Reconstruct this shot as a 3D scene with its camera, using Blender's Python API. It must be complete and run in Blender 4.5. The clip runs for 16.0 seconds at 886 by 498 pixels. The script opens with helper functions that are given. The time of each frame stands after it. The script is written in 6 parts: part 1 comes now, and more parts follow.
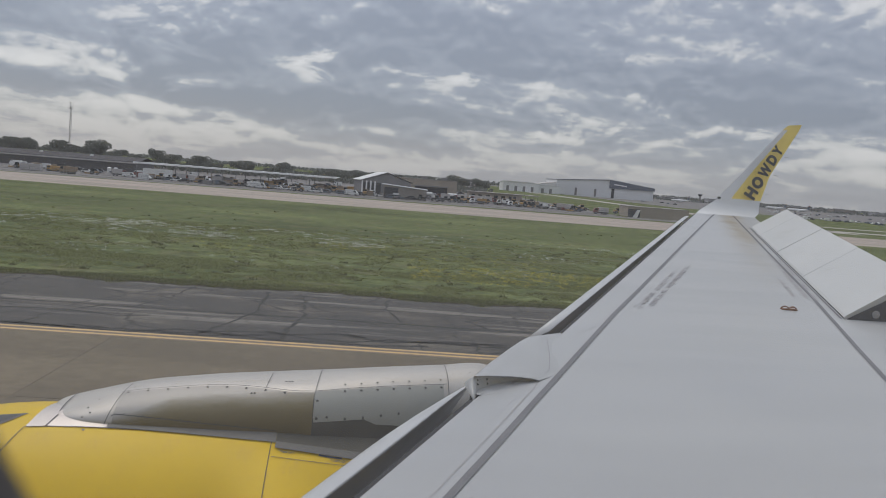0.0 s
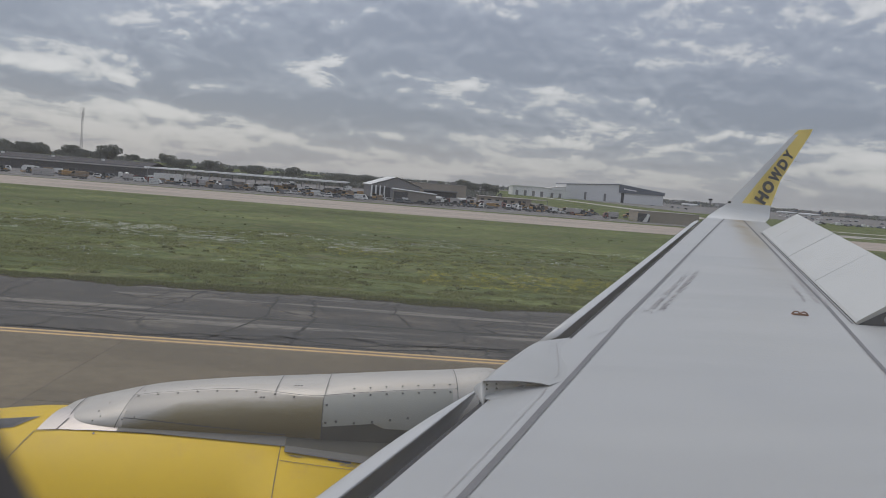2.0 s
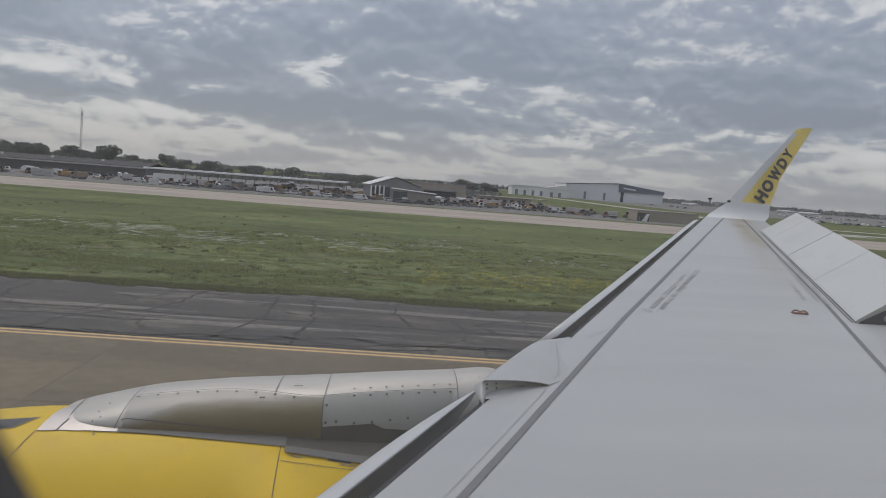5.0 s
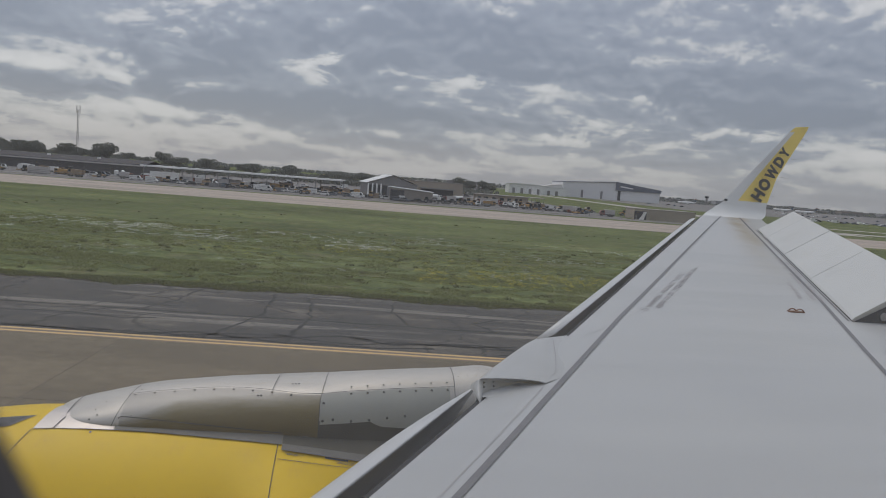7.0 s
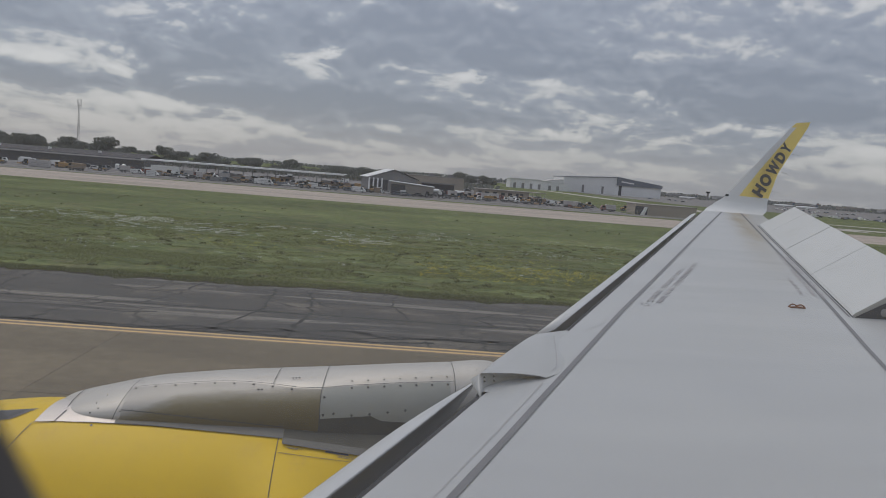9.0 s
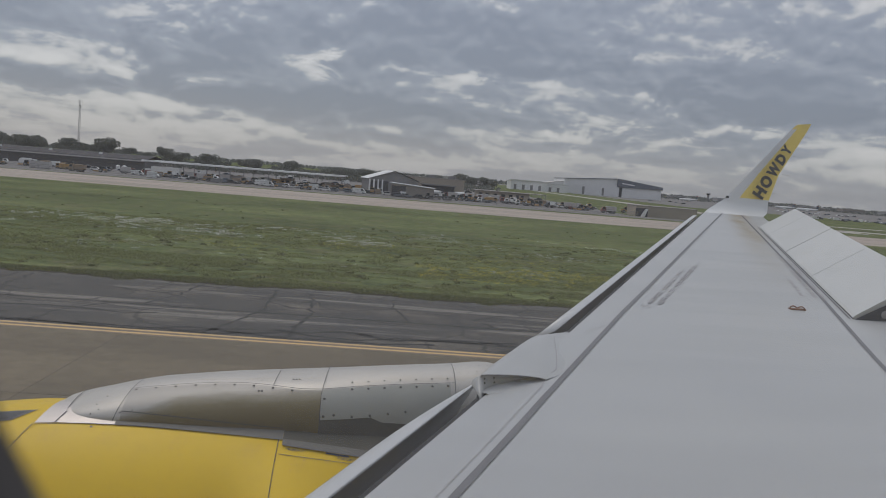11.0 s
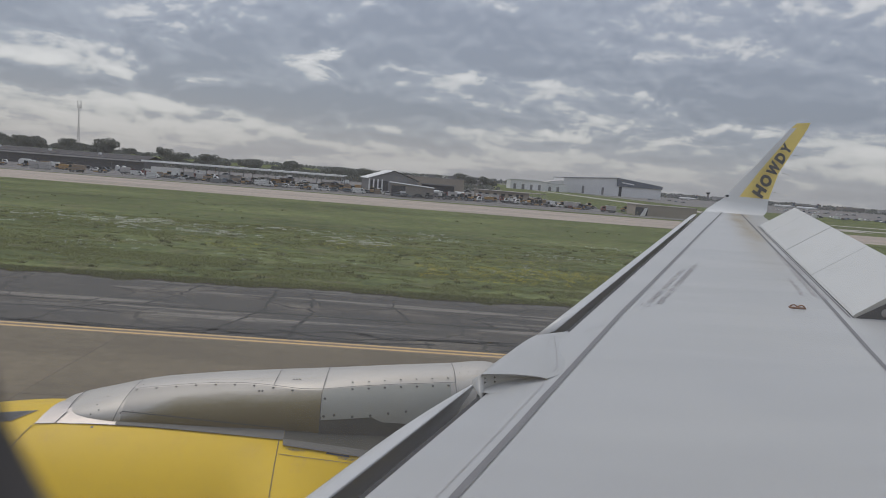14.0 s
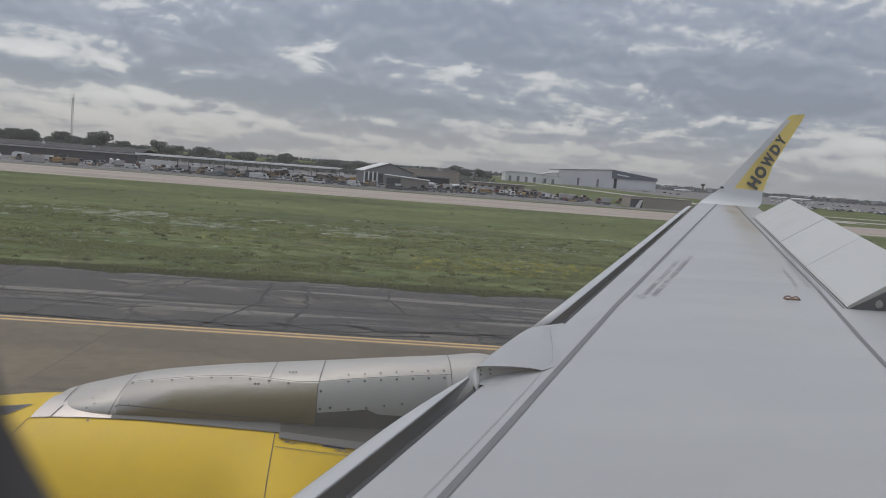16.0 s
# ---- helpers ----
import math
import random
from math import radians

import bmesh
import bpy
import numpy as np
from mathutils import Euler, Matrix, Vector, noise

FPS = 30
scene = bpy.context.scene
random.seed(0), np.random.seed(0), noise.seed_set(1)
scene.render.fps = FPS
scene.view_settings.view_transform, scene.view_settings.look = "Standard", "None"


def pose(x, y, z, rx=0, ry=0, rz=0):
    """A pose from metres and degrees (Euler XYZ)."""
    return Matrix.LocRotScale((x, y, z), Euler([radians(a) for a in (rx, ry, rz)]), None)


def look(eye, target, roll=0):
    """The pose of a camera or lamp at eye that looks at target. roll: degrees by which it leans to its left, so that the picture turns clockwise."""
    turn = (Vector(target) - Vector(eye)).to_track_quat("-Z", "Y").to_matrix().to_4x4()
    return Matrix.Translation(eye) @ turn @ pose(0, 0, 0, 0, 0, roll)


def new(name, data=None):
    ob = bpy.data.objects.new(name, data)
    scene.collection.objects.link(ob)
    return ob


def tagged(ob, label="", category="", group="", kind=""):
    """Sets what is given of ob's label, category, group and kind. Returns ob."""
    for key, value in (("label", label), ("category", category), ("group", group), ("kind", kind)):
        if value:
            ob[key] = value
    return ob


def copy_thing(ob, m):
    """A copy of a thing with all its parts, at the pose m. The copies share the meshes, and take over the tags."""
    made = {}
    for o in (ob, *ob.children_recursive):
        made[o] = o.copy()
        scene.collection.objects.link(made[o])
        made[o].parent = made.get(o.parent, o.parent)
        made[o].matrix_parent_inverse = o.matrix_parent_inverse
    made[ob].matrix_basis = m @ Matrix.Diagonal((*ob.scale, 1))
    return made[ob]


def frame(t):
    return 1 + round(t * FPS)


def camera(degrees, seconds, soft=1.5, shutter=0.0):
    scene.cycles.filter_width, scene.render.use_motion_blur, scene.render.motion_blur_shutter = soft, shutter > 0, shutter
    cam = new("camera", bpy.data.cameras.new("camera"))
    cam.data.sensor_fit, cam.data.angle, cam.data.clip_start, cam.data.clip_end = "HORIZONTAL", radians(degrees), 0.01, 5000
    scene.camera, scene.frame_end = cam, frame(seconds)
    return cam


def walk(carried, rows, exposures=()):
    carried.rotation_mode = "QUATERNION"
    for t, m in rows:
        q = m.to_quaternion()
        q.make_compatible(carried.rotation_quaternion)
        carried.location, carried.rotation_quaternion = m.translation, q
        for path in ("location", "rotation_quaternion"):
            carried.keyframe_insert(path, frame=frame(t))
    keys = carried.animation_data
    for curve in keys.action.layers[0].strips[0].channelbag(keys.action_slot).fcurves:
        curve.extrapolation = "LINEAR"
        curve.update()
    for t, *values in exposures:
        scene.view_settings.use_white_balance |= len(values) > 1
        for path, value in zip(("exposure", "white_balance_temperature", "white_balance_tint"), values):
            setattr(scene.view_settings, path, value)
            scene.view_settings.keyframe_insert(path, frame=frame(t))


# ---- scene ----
# The camera is held inside a cabin window and looks out over the wing of an airliner on a taxiway.
EYE = 4.6
cam = camera(58.0, 16.0, soft=0.9)
cam.data.dof.use_dof = True
cam.data.dof.focus_distance = 14.0
cam.data.dof.aperture_fstop = 8.0
walk(cam, [
    (0.0, pose(0.0000, 0, EYE, 84.95, -4.50, -3.41)),
    (0.5, pose(0.0003, 0, EYE, 85.05, -4.45, -3.21)),
    (1.0, pose(0.0005, 0, EYE, 85.10, -4.41, -3.03)),
    (1.5, pose(0.0006, 0, EYE, 85.17, -4.52, -2.84)),
    (2.0, pose(0.0007, 0, EYE, 85.22, -4.48, -2.74)),
    (2.5, pose(0.0009, 0, EYE, 85.11, -4.49, -2.61)),
    (3.0, pose(0.0007, 0, EYE, 85.19, -4.32, -2.70)),
    (3.5, pose(0.0005, 0, EYE, 85.16, -4.39, -2.75)),
    (4.0, pose(0.0005, 0, EYE, 85.20, -4.37, -2.75)),
    (6.5, pose(0.0002, 0, EYE, 85.20, -4.35, -2.87)),
    (7.0, pose(-0.0002, 0, EYE, 85.09, -4.42, -2.98)),
    (7.5, pose(-0.0003, 0, EYE, 85.10, -4.43, -3.03)),
    (8.0, pose(0.0000, 0, EYE, 84.70, -4.40, -3.00)),
    (8.5, pose(-0.0003, 0, EYE, 84.69, -4.42, -3.05)),
    (9.0, pose(-0.0002, 0, EYE, 84.70, -4.57, -2.91)),
    (11.5, pose(-0.0004, 0, EYE, 84.84, -4.62, -2.88)),
    (12.0, pose(-0.0003, 0, EYE, 84.89, -4.53, -2.84)),
    (12.5, pose(-0.0004, 0, EYE, 84.97, -4.42, -2.88)),
    (13.0, pose(-0.0007, 0, EYE, 84.87, -4.47, -2.90)),
    (13.5, pose(-0.0009, 0, EYE, 84.90, -4.40, -2.88)),
    (14.0, pose(-0.0013, 0, EYE, 84.78, -4.48, -2.90)),
    (14.5, pose(-0.0022, 0, EYE, 84.61, -4.59, -2.80)),
    (15.0, pose(-0.0022, 0, EYE, 84.63, -4.51, -2.89)),
    (15.5, pose(-0.0022, 0, EYE, 84.31, -4.53, -3.02)),
    (16.0, pose(-0.0022, 0, EYE, 84.26, -4.35, -3.25)),
], exposures=[(0.0, 0.03, 6700, 10.7), (0.5, -0.14, 6700, 10.7), (2.0, -0.03, 6700, 10.7), (4.0, -0.04, 6700, 10.7), (6.5, -0.12, 6700, 10.7), (9.0, -0.14, 6700, 10.7), (11.5, -0.19, 6700, 10.7), (12.0, -0.02, 6700, 10.7), (16.0, -0.02, 6700, 10.7)])

# ---- sky and light: broken overcast, brighter towards the zenith ----
world = bpy.data.worlds.new("world")
scene.world = world
world.use_nodes = True
wn, wl = world.node_tree.nodes, world.node_tree.links
wn.clear()


def wmath(op, a, b=None, c=None):
    n = wn.new("ShaderNodeMath")
    n.operation = op
    for i, v in enumerate((a, b, c)):
        if v is None:
            continue
        if isinstance(v, (int, float)):
            n.inputs[i].default_value = v
        else:
            wl.new(v, n.inputs[i])
    return n.outputs[0]


def wnoise(vector, scale, detail, rough=0.55, distortion=0.0):
    n = wn.new("ShaderNodeTexNoise")
    n.inputs["Scale"].default_value = scale
    n.inputs["Detail"].default_value = detail
    n.inputs["Roughness"].default_value = rough
    n.inputs["Distortion"].default_value = distortion
    wl.new(vector, n.inputs["Vector"])
    return n


coord = wn.new("ShaderNodeTexCoord").outputs["Generated"]
sep = wn.new("ShaderNodeSeparateXYZ")
wl.new(coord, sep.inputs[0])
dx, dy, dz = sep.outputs
up = wmath("MAXIMUM", dz, 0.0)
# larger banks and gaps of the cloud deck: azimuth, elevation, their two radii, how much denser
BANKS = (
        (-0.438, 0.133, 0.064, 0.025, 0.14), (-0.223, 0.115, 0.106, 0.032, 0.22), (-0.004, 0.170, 0.141, 0.039, 0.18), (-0.074, 0.076, 0.106, 0.023, 0.18),
        (-0.195, 0.070, 0.120, 0.011, 0.11), (-0.420, 0.065, 0.057, 0.008, 0.14), (0.188, 0.180, 0.156, 0.028, 0.11), (0.274, 0.125, 0.099, 0.018, 0.15),
        (0.434, 0.122, 0.141, 0.024, 0.14), (-0.010, 0.049, 0.078, 0.014, 0.11), (0.129, 0.072, 0.078, 0.010, 0.10), (0.267, 0.064, 0.092, 0.008, 0.08),
        (-0.418, 0.107, 0.042, 0.023, -0.16), (-0.346, 0.088, 0.027, 0.033, -0.15), (-0.397, 0.045, 0.078, 0.014, -0.13), (-0.121, 0.120, 0.030, 0.016, -0.29),
        (-0.014, 0.115, 0.032, 0.009, -0.13), (0.066, 0.118, 0.034, 0.012, -0.17), (0.167, 0.110, 0.042, 0.007, -0.09), (0.297, 0.101, 0.042, 0.005, -0.10),
        (0.377, 0.075, 0.032, 0.007, -0.12), (-0.309, 0.149, 0.042, 0.016, -0.14), (-0.278, 0.050, 0.042, 0.011, -0.11), (0.201, 0.042, 0.028, 0.005, -0.18),
        (-0.367, 0.021, 0.099, 0.011, -0.11), (-0.159, 0.023, 0.141, 0.006, -0.11),
        (-0.067, 0.121, 0.022, 0.016, 0.10), (0.116, 0.105, 0.030, 0.012, 0.08))


def density(rise):
    """How thick the cloud is, seen a little higher than the ray by rise."""
    high = wmath("ADD", up, rise)
    # the deck as a plane overhead: far clouds crowd together at the horizon
    deep = wmath("ADD", high, 0.15)
    plane = wn.new("ShaderNodeCombineXYZ")
    wl.new(wmath("DIVIDE", dx, deep), plane.inputs[0])
    wl.new(wmath("DIVIDE", dy, deep), plane.inputs[1])
    mass = wnoise(plane.outputs[0], 0.85, 10.0, 0.58, 0.2).outputs[0]
    # rounded heads, hardly flattened
    heads = wn.new("ShaderNodeCombineXYZ")
    wl.new(wmath("ARCTAN2", dx, dy), heads.inputs[0])
    wl.new(wmath("MULTIPLY", high, 1.7), heads.inputs[1])
    puffs = wnoise(heads.outputs[0], 14.0, 10.0, 0.62, 0.45)
    billows = wnoise(heads.outputs[0], 46.0, 6.0, 0.52, 0.3)
    ragged = wn.new("ShaderNodeSeparateXYZ")
    wl.new(puffs.outputs[1], ragged.inputs[0])
    azim = wmath("ADD", wmath("ARCTAN2", dx, dy), wmath("MULTIPLY_ADD", ragged.outputs[0], 0.16, -0.08))
    elev = wmath("ADD", high, wmath("MULTIPLY_ADD", ragged.outputs[1], 0.07, -0.035))
    total = wmath("MULTIPLY_ADD", mass, 0.95, 0.025)
    total = wmath("ADD", total, wmath("MULTIPLY_ADD", puffs.outputs[0], 0.44, -0.22))
    total = wmath("ADD", total, wmath("MULTIPLY_ADD", billows.outputs[0], 0.16, -0.08))
    for a0, e0, ra, re, amount in BANKS:
        u = wmath("POWER", wmath("ABSOLUTE", wmath("DIVIDE", wmath("SUBTRACT", azim, a0), ra)), 2.0)
        v = wmath("POWER", wmath("ABSOLUTE", wmath("DIVIDE", wmath("SUBTRACT", elev, e0), re)), 2.0)
        total = wmath("MULTIPLY_ADD", wmath("EXPONENT", wmath("MULTIPLY", wmath("ADD", u, v), -0.6)), amount, total)
    return total


thick = density(-0.021)
# heads catch the light from above: thinner just over them
crown = wmath("SUBTRACT", thick, density(-0.010))
total = wmath("MULTIPLY_ADD", wmath("SUBTRACT", thick, wmath("MULTIPLY", crown, 1.9)), 1.22, -0.103)
ramp = wn.new("ShaderNodeValToRGB")
wl.new(total, ramp.inputs[0])
ramp.color_ramp.elements[0].position, ramp.color_ramp.elements[0].color = 0.20, (0.548, 0.560, 0.578, 1)
ramp.color_ramp.elements[1].position, ramp.color_ramp.elements[1].color = 0.82, (0.188, 0.215, 0.272, 1)
for place, colour in ((0.38, (0.455, 0.470, 0.493, 1)), (0.45, (0.374, 0.394, 0.430, 1)), (0.50, (0.302, 0.327, 0.377, 1)), (0.555, (0.249, 0.280, 0.341, 1))):
    stop = ramp.color_ramp.elements.new(place)
    stop.color = colour
# pale air low over the horizon
low = wn.new("ShaderNodeMapRange")
low.interpolation_type = "SMOOTHSTEP"
low.inputs[1].default_value, low.inputs[2].default_value, low.inputs[3].default_value, low.inputs[4].default_value = 0.0, 0.085, 0.62, 0.0
wl.new(dz, low.inputs[0])
pale = wn.new("ShaderNodeMix")
pale.data_type = "RGBA"
wl.new(low.outputs[0], pale.inputs[0])
wl.new(ramp.outputs[0], pale.inputs[6])
pale.inputs[7].default_value = (0.345, 0.362, 0.392, 1)
# clear sky above the clouds shows a little through
sky = wn.new("ShaderNodeTexSky")
sky.sky_type = "NISHITA"
sky.sun_disc = False
sky.sun_elevation, sky.sun_rotation = radians(52), radians(-35)
over = wn.new("ShaderNodeMix")
over.data_type = "RGBA"
over.blend_type = "ADD"
over.inputs[0].default_value = 0.012
wl.new(pale.outputs[2], over.inputs[6])
wl.new(sky.outputs[0], over.inputs[7])
toward_sun = wn.new("ShaderNodeVectorMath")
toward_sun.operation = "DOT_PRODUCT"
toward_sun.inputs[1].default_value = (-0.318, 0.455, 0.832)
wl.new(coord, toward_sun.inputs[0])
halo = wmath("EXPONENT", wmath("MULTIPLY_ADD", toward_sun.outputs["Value"], 10.7, -10.7))
glow = wmath("ADD", wmath("MULTIPLY_ADD", up, 1.2, 0.90), wmath("MULTIPLY", halo, 1.7))
back = wn.new("ShaderNodeBackground")
wl.new(over.outputs[2], back.inputs[0])
wl.new(glow, back.inputs[1])
wl.new(back.outputs[0], wn.new("ShaderNodeOutputWorld").inputs[0])

sun = new("sun", bpy.data.lights.new("sun", "SUN"))
sun.data.energy, sun.data.angle, sun.data.color = 0.85, radians(25), (1.0, 0.90, 0.76)
sun.matrix_world = look((0, 0, 50), (0 + math.sin(radians(35)) * 40, -math.cos(radians(35)) * 40, -10))
# ---- materials ----
def nodes_of(name):
    m = bpy.data.materials.new(name)
    m.use_nodes = True
    t = m.node_tree
    return m, t.nodes, t.links, t.nodes["Principled BSDF"]


def texture(n, l, kind, vector, scale, detail=6.0, rough=0.6):
    node = n.new(kind)
    node.inputs["Scale"].default_value = scale
    if "Detail" in node.inputs:
        node.inputs["Detail"].default_value = detail
    if "Roughness" in node.inputs:
        node.inputs["Roughness"].default_value = rough
    l.new(vector, node.inputs["Vector"])
    return node


def stretched(n, l, size):
    co = n.new("ShaderNodeTexCoord")
    mp = n.new("ShaderNodeMapping")
    mp.inputs["Scale"].default_value = size
    l.new(co.outputs["Object"], mp.inputs["Vector"])
    return mp.outputs[0]


def ramped(n, l, value, stops):
    r = n.new("ShaderNodeValToRGB")
    e = r.color_ramp.elements
    e[0].position, e[0].color = stops[0][0], (*stops[0][1], 1)
    e[1].position, e[1].color = stops[-1][0], (*stops[-1][1], 1)
    for place, colour in stops[1:-1]:
        e.new(place).color = (*colour, 1)
    l.new(value, r.inputs[0])
    return r.outputs[0]


def mixed(n, l, how, factor, a, b):
    m = n.new("ShaderNodeMix")
    m.data_type, m.blend_type = "RGBA", how
    for socket, v in ((m.inputs[0], factor), (m.inputs[6], a), (m.inputs[7], b)):
        if isinstance(v, (int, float)):
            socket.default_value = v
        elif isinstance(v, tuple):
            socket.default_value = (*v, 1)
        else:
            l.new(v, socket)
    return m.outputs[2]


def relief(n, l, bsdf, height, strength, distance=0.01):
    b = n.new("ShaderNodeBump")
    b.inputs["Strength"].default_value, b.inputs["Distance"].default_value = strength, distance
    l.new(height, b.inputs["Height"])
    l.new(b.outputs[0], bsdf.inputs["Normal"])


def surface(name, colour, rough=0.6, metal=0.0, vary=0.18, scale=1.0, size=(1, 1, 1), bump=0.15, coat=0.0, each=0.0, dirt=None, shine=0.5):
    """A plain stuff with stains at two scales; each: how far objects differ; dirt: colour of sparse soiling."""
    m, n, l, p = nodes_of(name)
    v = stretched(n, l, size)
    a = texture(n, l, "ShaderNodeTexNoise", v, scale, 5.0).outputs[0]
    b = texture(n, l, "ShaderNodeTexNoise", v, scale * 11, 4.0).outputs[0]
    dark = tuple(c * (1 - vary) for c in colour)
    light = tuple(min(1, c * (1 + vary)) for c in colour)
    c = ramped(n, l, a, [(0.3, dark), (0.7, light)])
    c = mixed(n, l, "MULTIPLY", 0.5, c, ramped(n, l, b, [(0.3, (1 - vary,) * 3), (0.65, (1, 1, 1))]))
    if dirt:
        mask = texture(n, l, "ShaderNodeTexNoise", v, scale * 2.7, 7.0, 0.68).outputs[0]
        c = mixed(n, l, "MIX", ramped(n, l, mask, [(0.52, (0, 0, 0)), (0.74, (0.75, 0.75, 0.75))]), c, dirt)
    if each:
        o = n.new("ShaderNodeObjectInfo")
        c = mixed(n, l, "MULTIPLY", 1.0, c, ramped(n, l, o.outputs["Random"], [(0.0, (1 - each,) * 3), (1.0, (1, 1, 1))]))
    l.new(c, p.inputs["Base Color"])
    l.new(ramped(n, l, a, [(0.3, (rough * 0.85,) * 3), (0.7, (min(1, rough * 1.15),) * 3)]), p.inputs["Roughness"])
    p.inputs["Metallic"].default_value = metal
    p.inputs["Coat Weight"].default_value = coat
    p.inputs["Specular IOR Level"].default_value = shine
    p.inputs["Coat Roughness"].default_value = 0.12
    if bump:
        relief(n, l, p, b, bump)
    return m


def wing_paint():
    m, n, l, p = nodes_of("wing_grey_paint")
    v = stretched(n, l, (0.35, 2.2, 1))
    streak = texture(n, l, "ShaderNodeTexNoise", v, 0.8, 6.0, 0.62).outputs[0]
    cloud = texture(n, l, "ShaderNodeTexNoise", stretched(n, l, (1, 1, 1)), 0.35, 4.0).outputs[0]
    grain = texture(n, l, "ShaderNodeTexNoise", stretched(n, l, (1, 1, 1)), 60, 3.0).outputs[0]
    c = ramped(n, l, streak, [(0.3, (0.346, 0.353, 0.354)), (0.5, (0.364, 0.371, 0.372)), (0.7, (0.382, 0.388, 0.388))])
    c = mixed(n, l, "MULTIPLY", 0.6, c, ramped(n, l, cloud, [(0.35, (0.90, 0.92, 0.955)), (0.65, (1, 1, 0.985))]))
    c = mixed(n, l, "MULTIPLY", 0.25, c, ramped(n, l, grain, [(0.3, (0.85, 0.85, 0.85)), (0.7, (1, 1, 1))]))
    # old fluid run back from the tip, between two lines along the span
    co = n.new("ShaderNodeTexCoord").outputs["Object"]
    for (px, py), (dx, dy), width, end, most in (((8.15, 15.8), (-0.4006, -0.9163), 0.36, 9.2, 1.25), ((7.95, 15.6), (-0.36, -0.933), 0.12, 5.5, 1.0)):
        off = n.new("ShaderNodeVectorMath")
        off.operation = "SUBTRACT"
        off.inputs[1].default_value = (px, py, 0)
        l.new(co, off.inputs[0])
        parts = []
        for axis in ((dy, -dx, 0), (dx, dy, 0)):
            dot = n.new("ShaderNodeVectorMath")
            dot.operation = "DOT_PRODUCT"
            dot.inputs[1].default_value = axis
            l.new(off.outputs[0], dot.inputs[0])
            parts.append(dot.outputs["Value"])
        away = n.new("ShaderNodeMath")
        away.operation = "ABSOLUTE"
        l.new(parts[0], away.inputs[0])
        across = n.new("ShaderNodeMapRange")
        across.interpolation_type = "SMOOTHSTEP"
        across.inputs[1].default_value, across.inputs[2].default_value, across.inputs[3].default_value, across.inputs[4].default_value = 0.0, width, 1.0, 0.0
        l.new(away.outputs[0], across.inputs[0])
        down = n.new("ShaderNodeMapRange")
        down.inputs[1].default_value, down.inputs[2].default_value, down.inputs[3].default_value, down.inputs[4].default_value = 0.0, end, most, 0.0
        l.new(parts[1], down.inputs[0])
        mask = mixed(n, l, "MULTIPLY", 1.0, across.outputs[0], down.outputs[0])
        mask = mixed(n, l, "MULTIPLY", 1.0, mask, ramped(n, l, texture(n, l, "ShaderNodeTexNoise", stretched(n, l, (1, 0.4, 1)), 2.2, 5.0).outputs[0], [(0.35, (0.2,) * 3), (0.6, (1,) * 3)]))
        c = mixed(n, l, "MIX", mask, c, (0.25, 0.205, 0.135))
    l.new(c, p.inputs["Base Color"])
    l.new(ramped(n, l, streak, [(0.3, (0.44,) * 3), (0.7, (0.34,) * 3)]), p.inputs["Roughness"])
    relief(n, l, p, cloud, 0.12, 0.02)
    return m


def n_range(n, l, value, low, high):
    r = n.new("ShaderNodeMapRange")
    r.inputs[1].default_value, r.inputs[2].default_value = low, high
    l.new(value, r.inputs[0])
    return r.outputs[0]


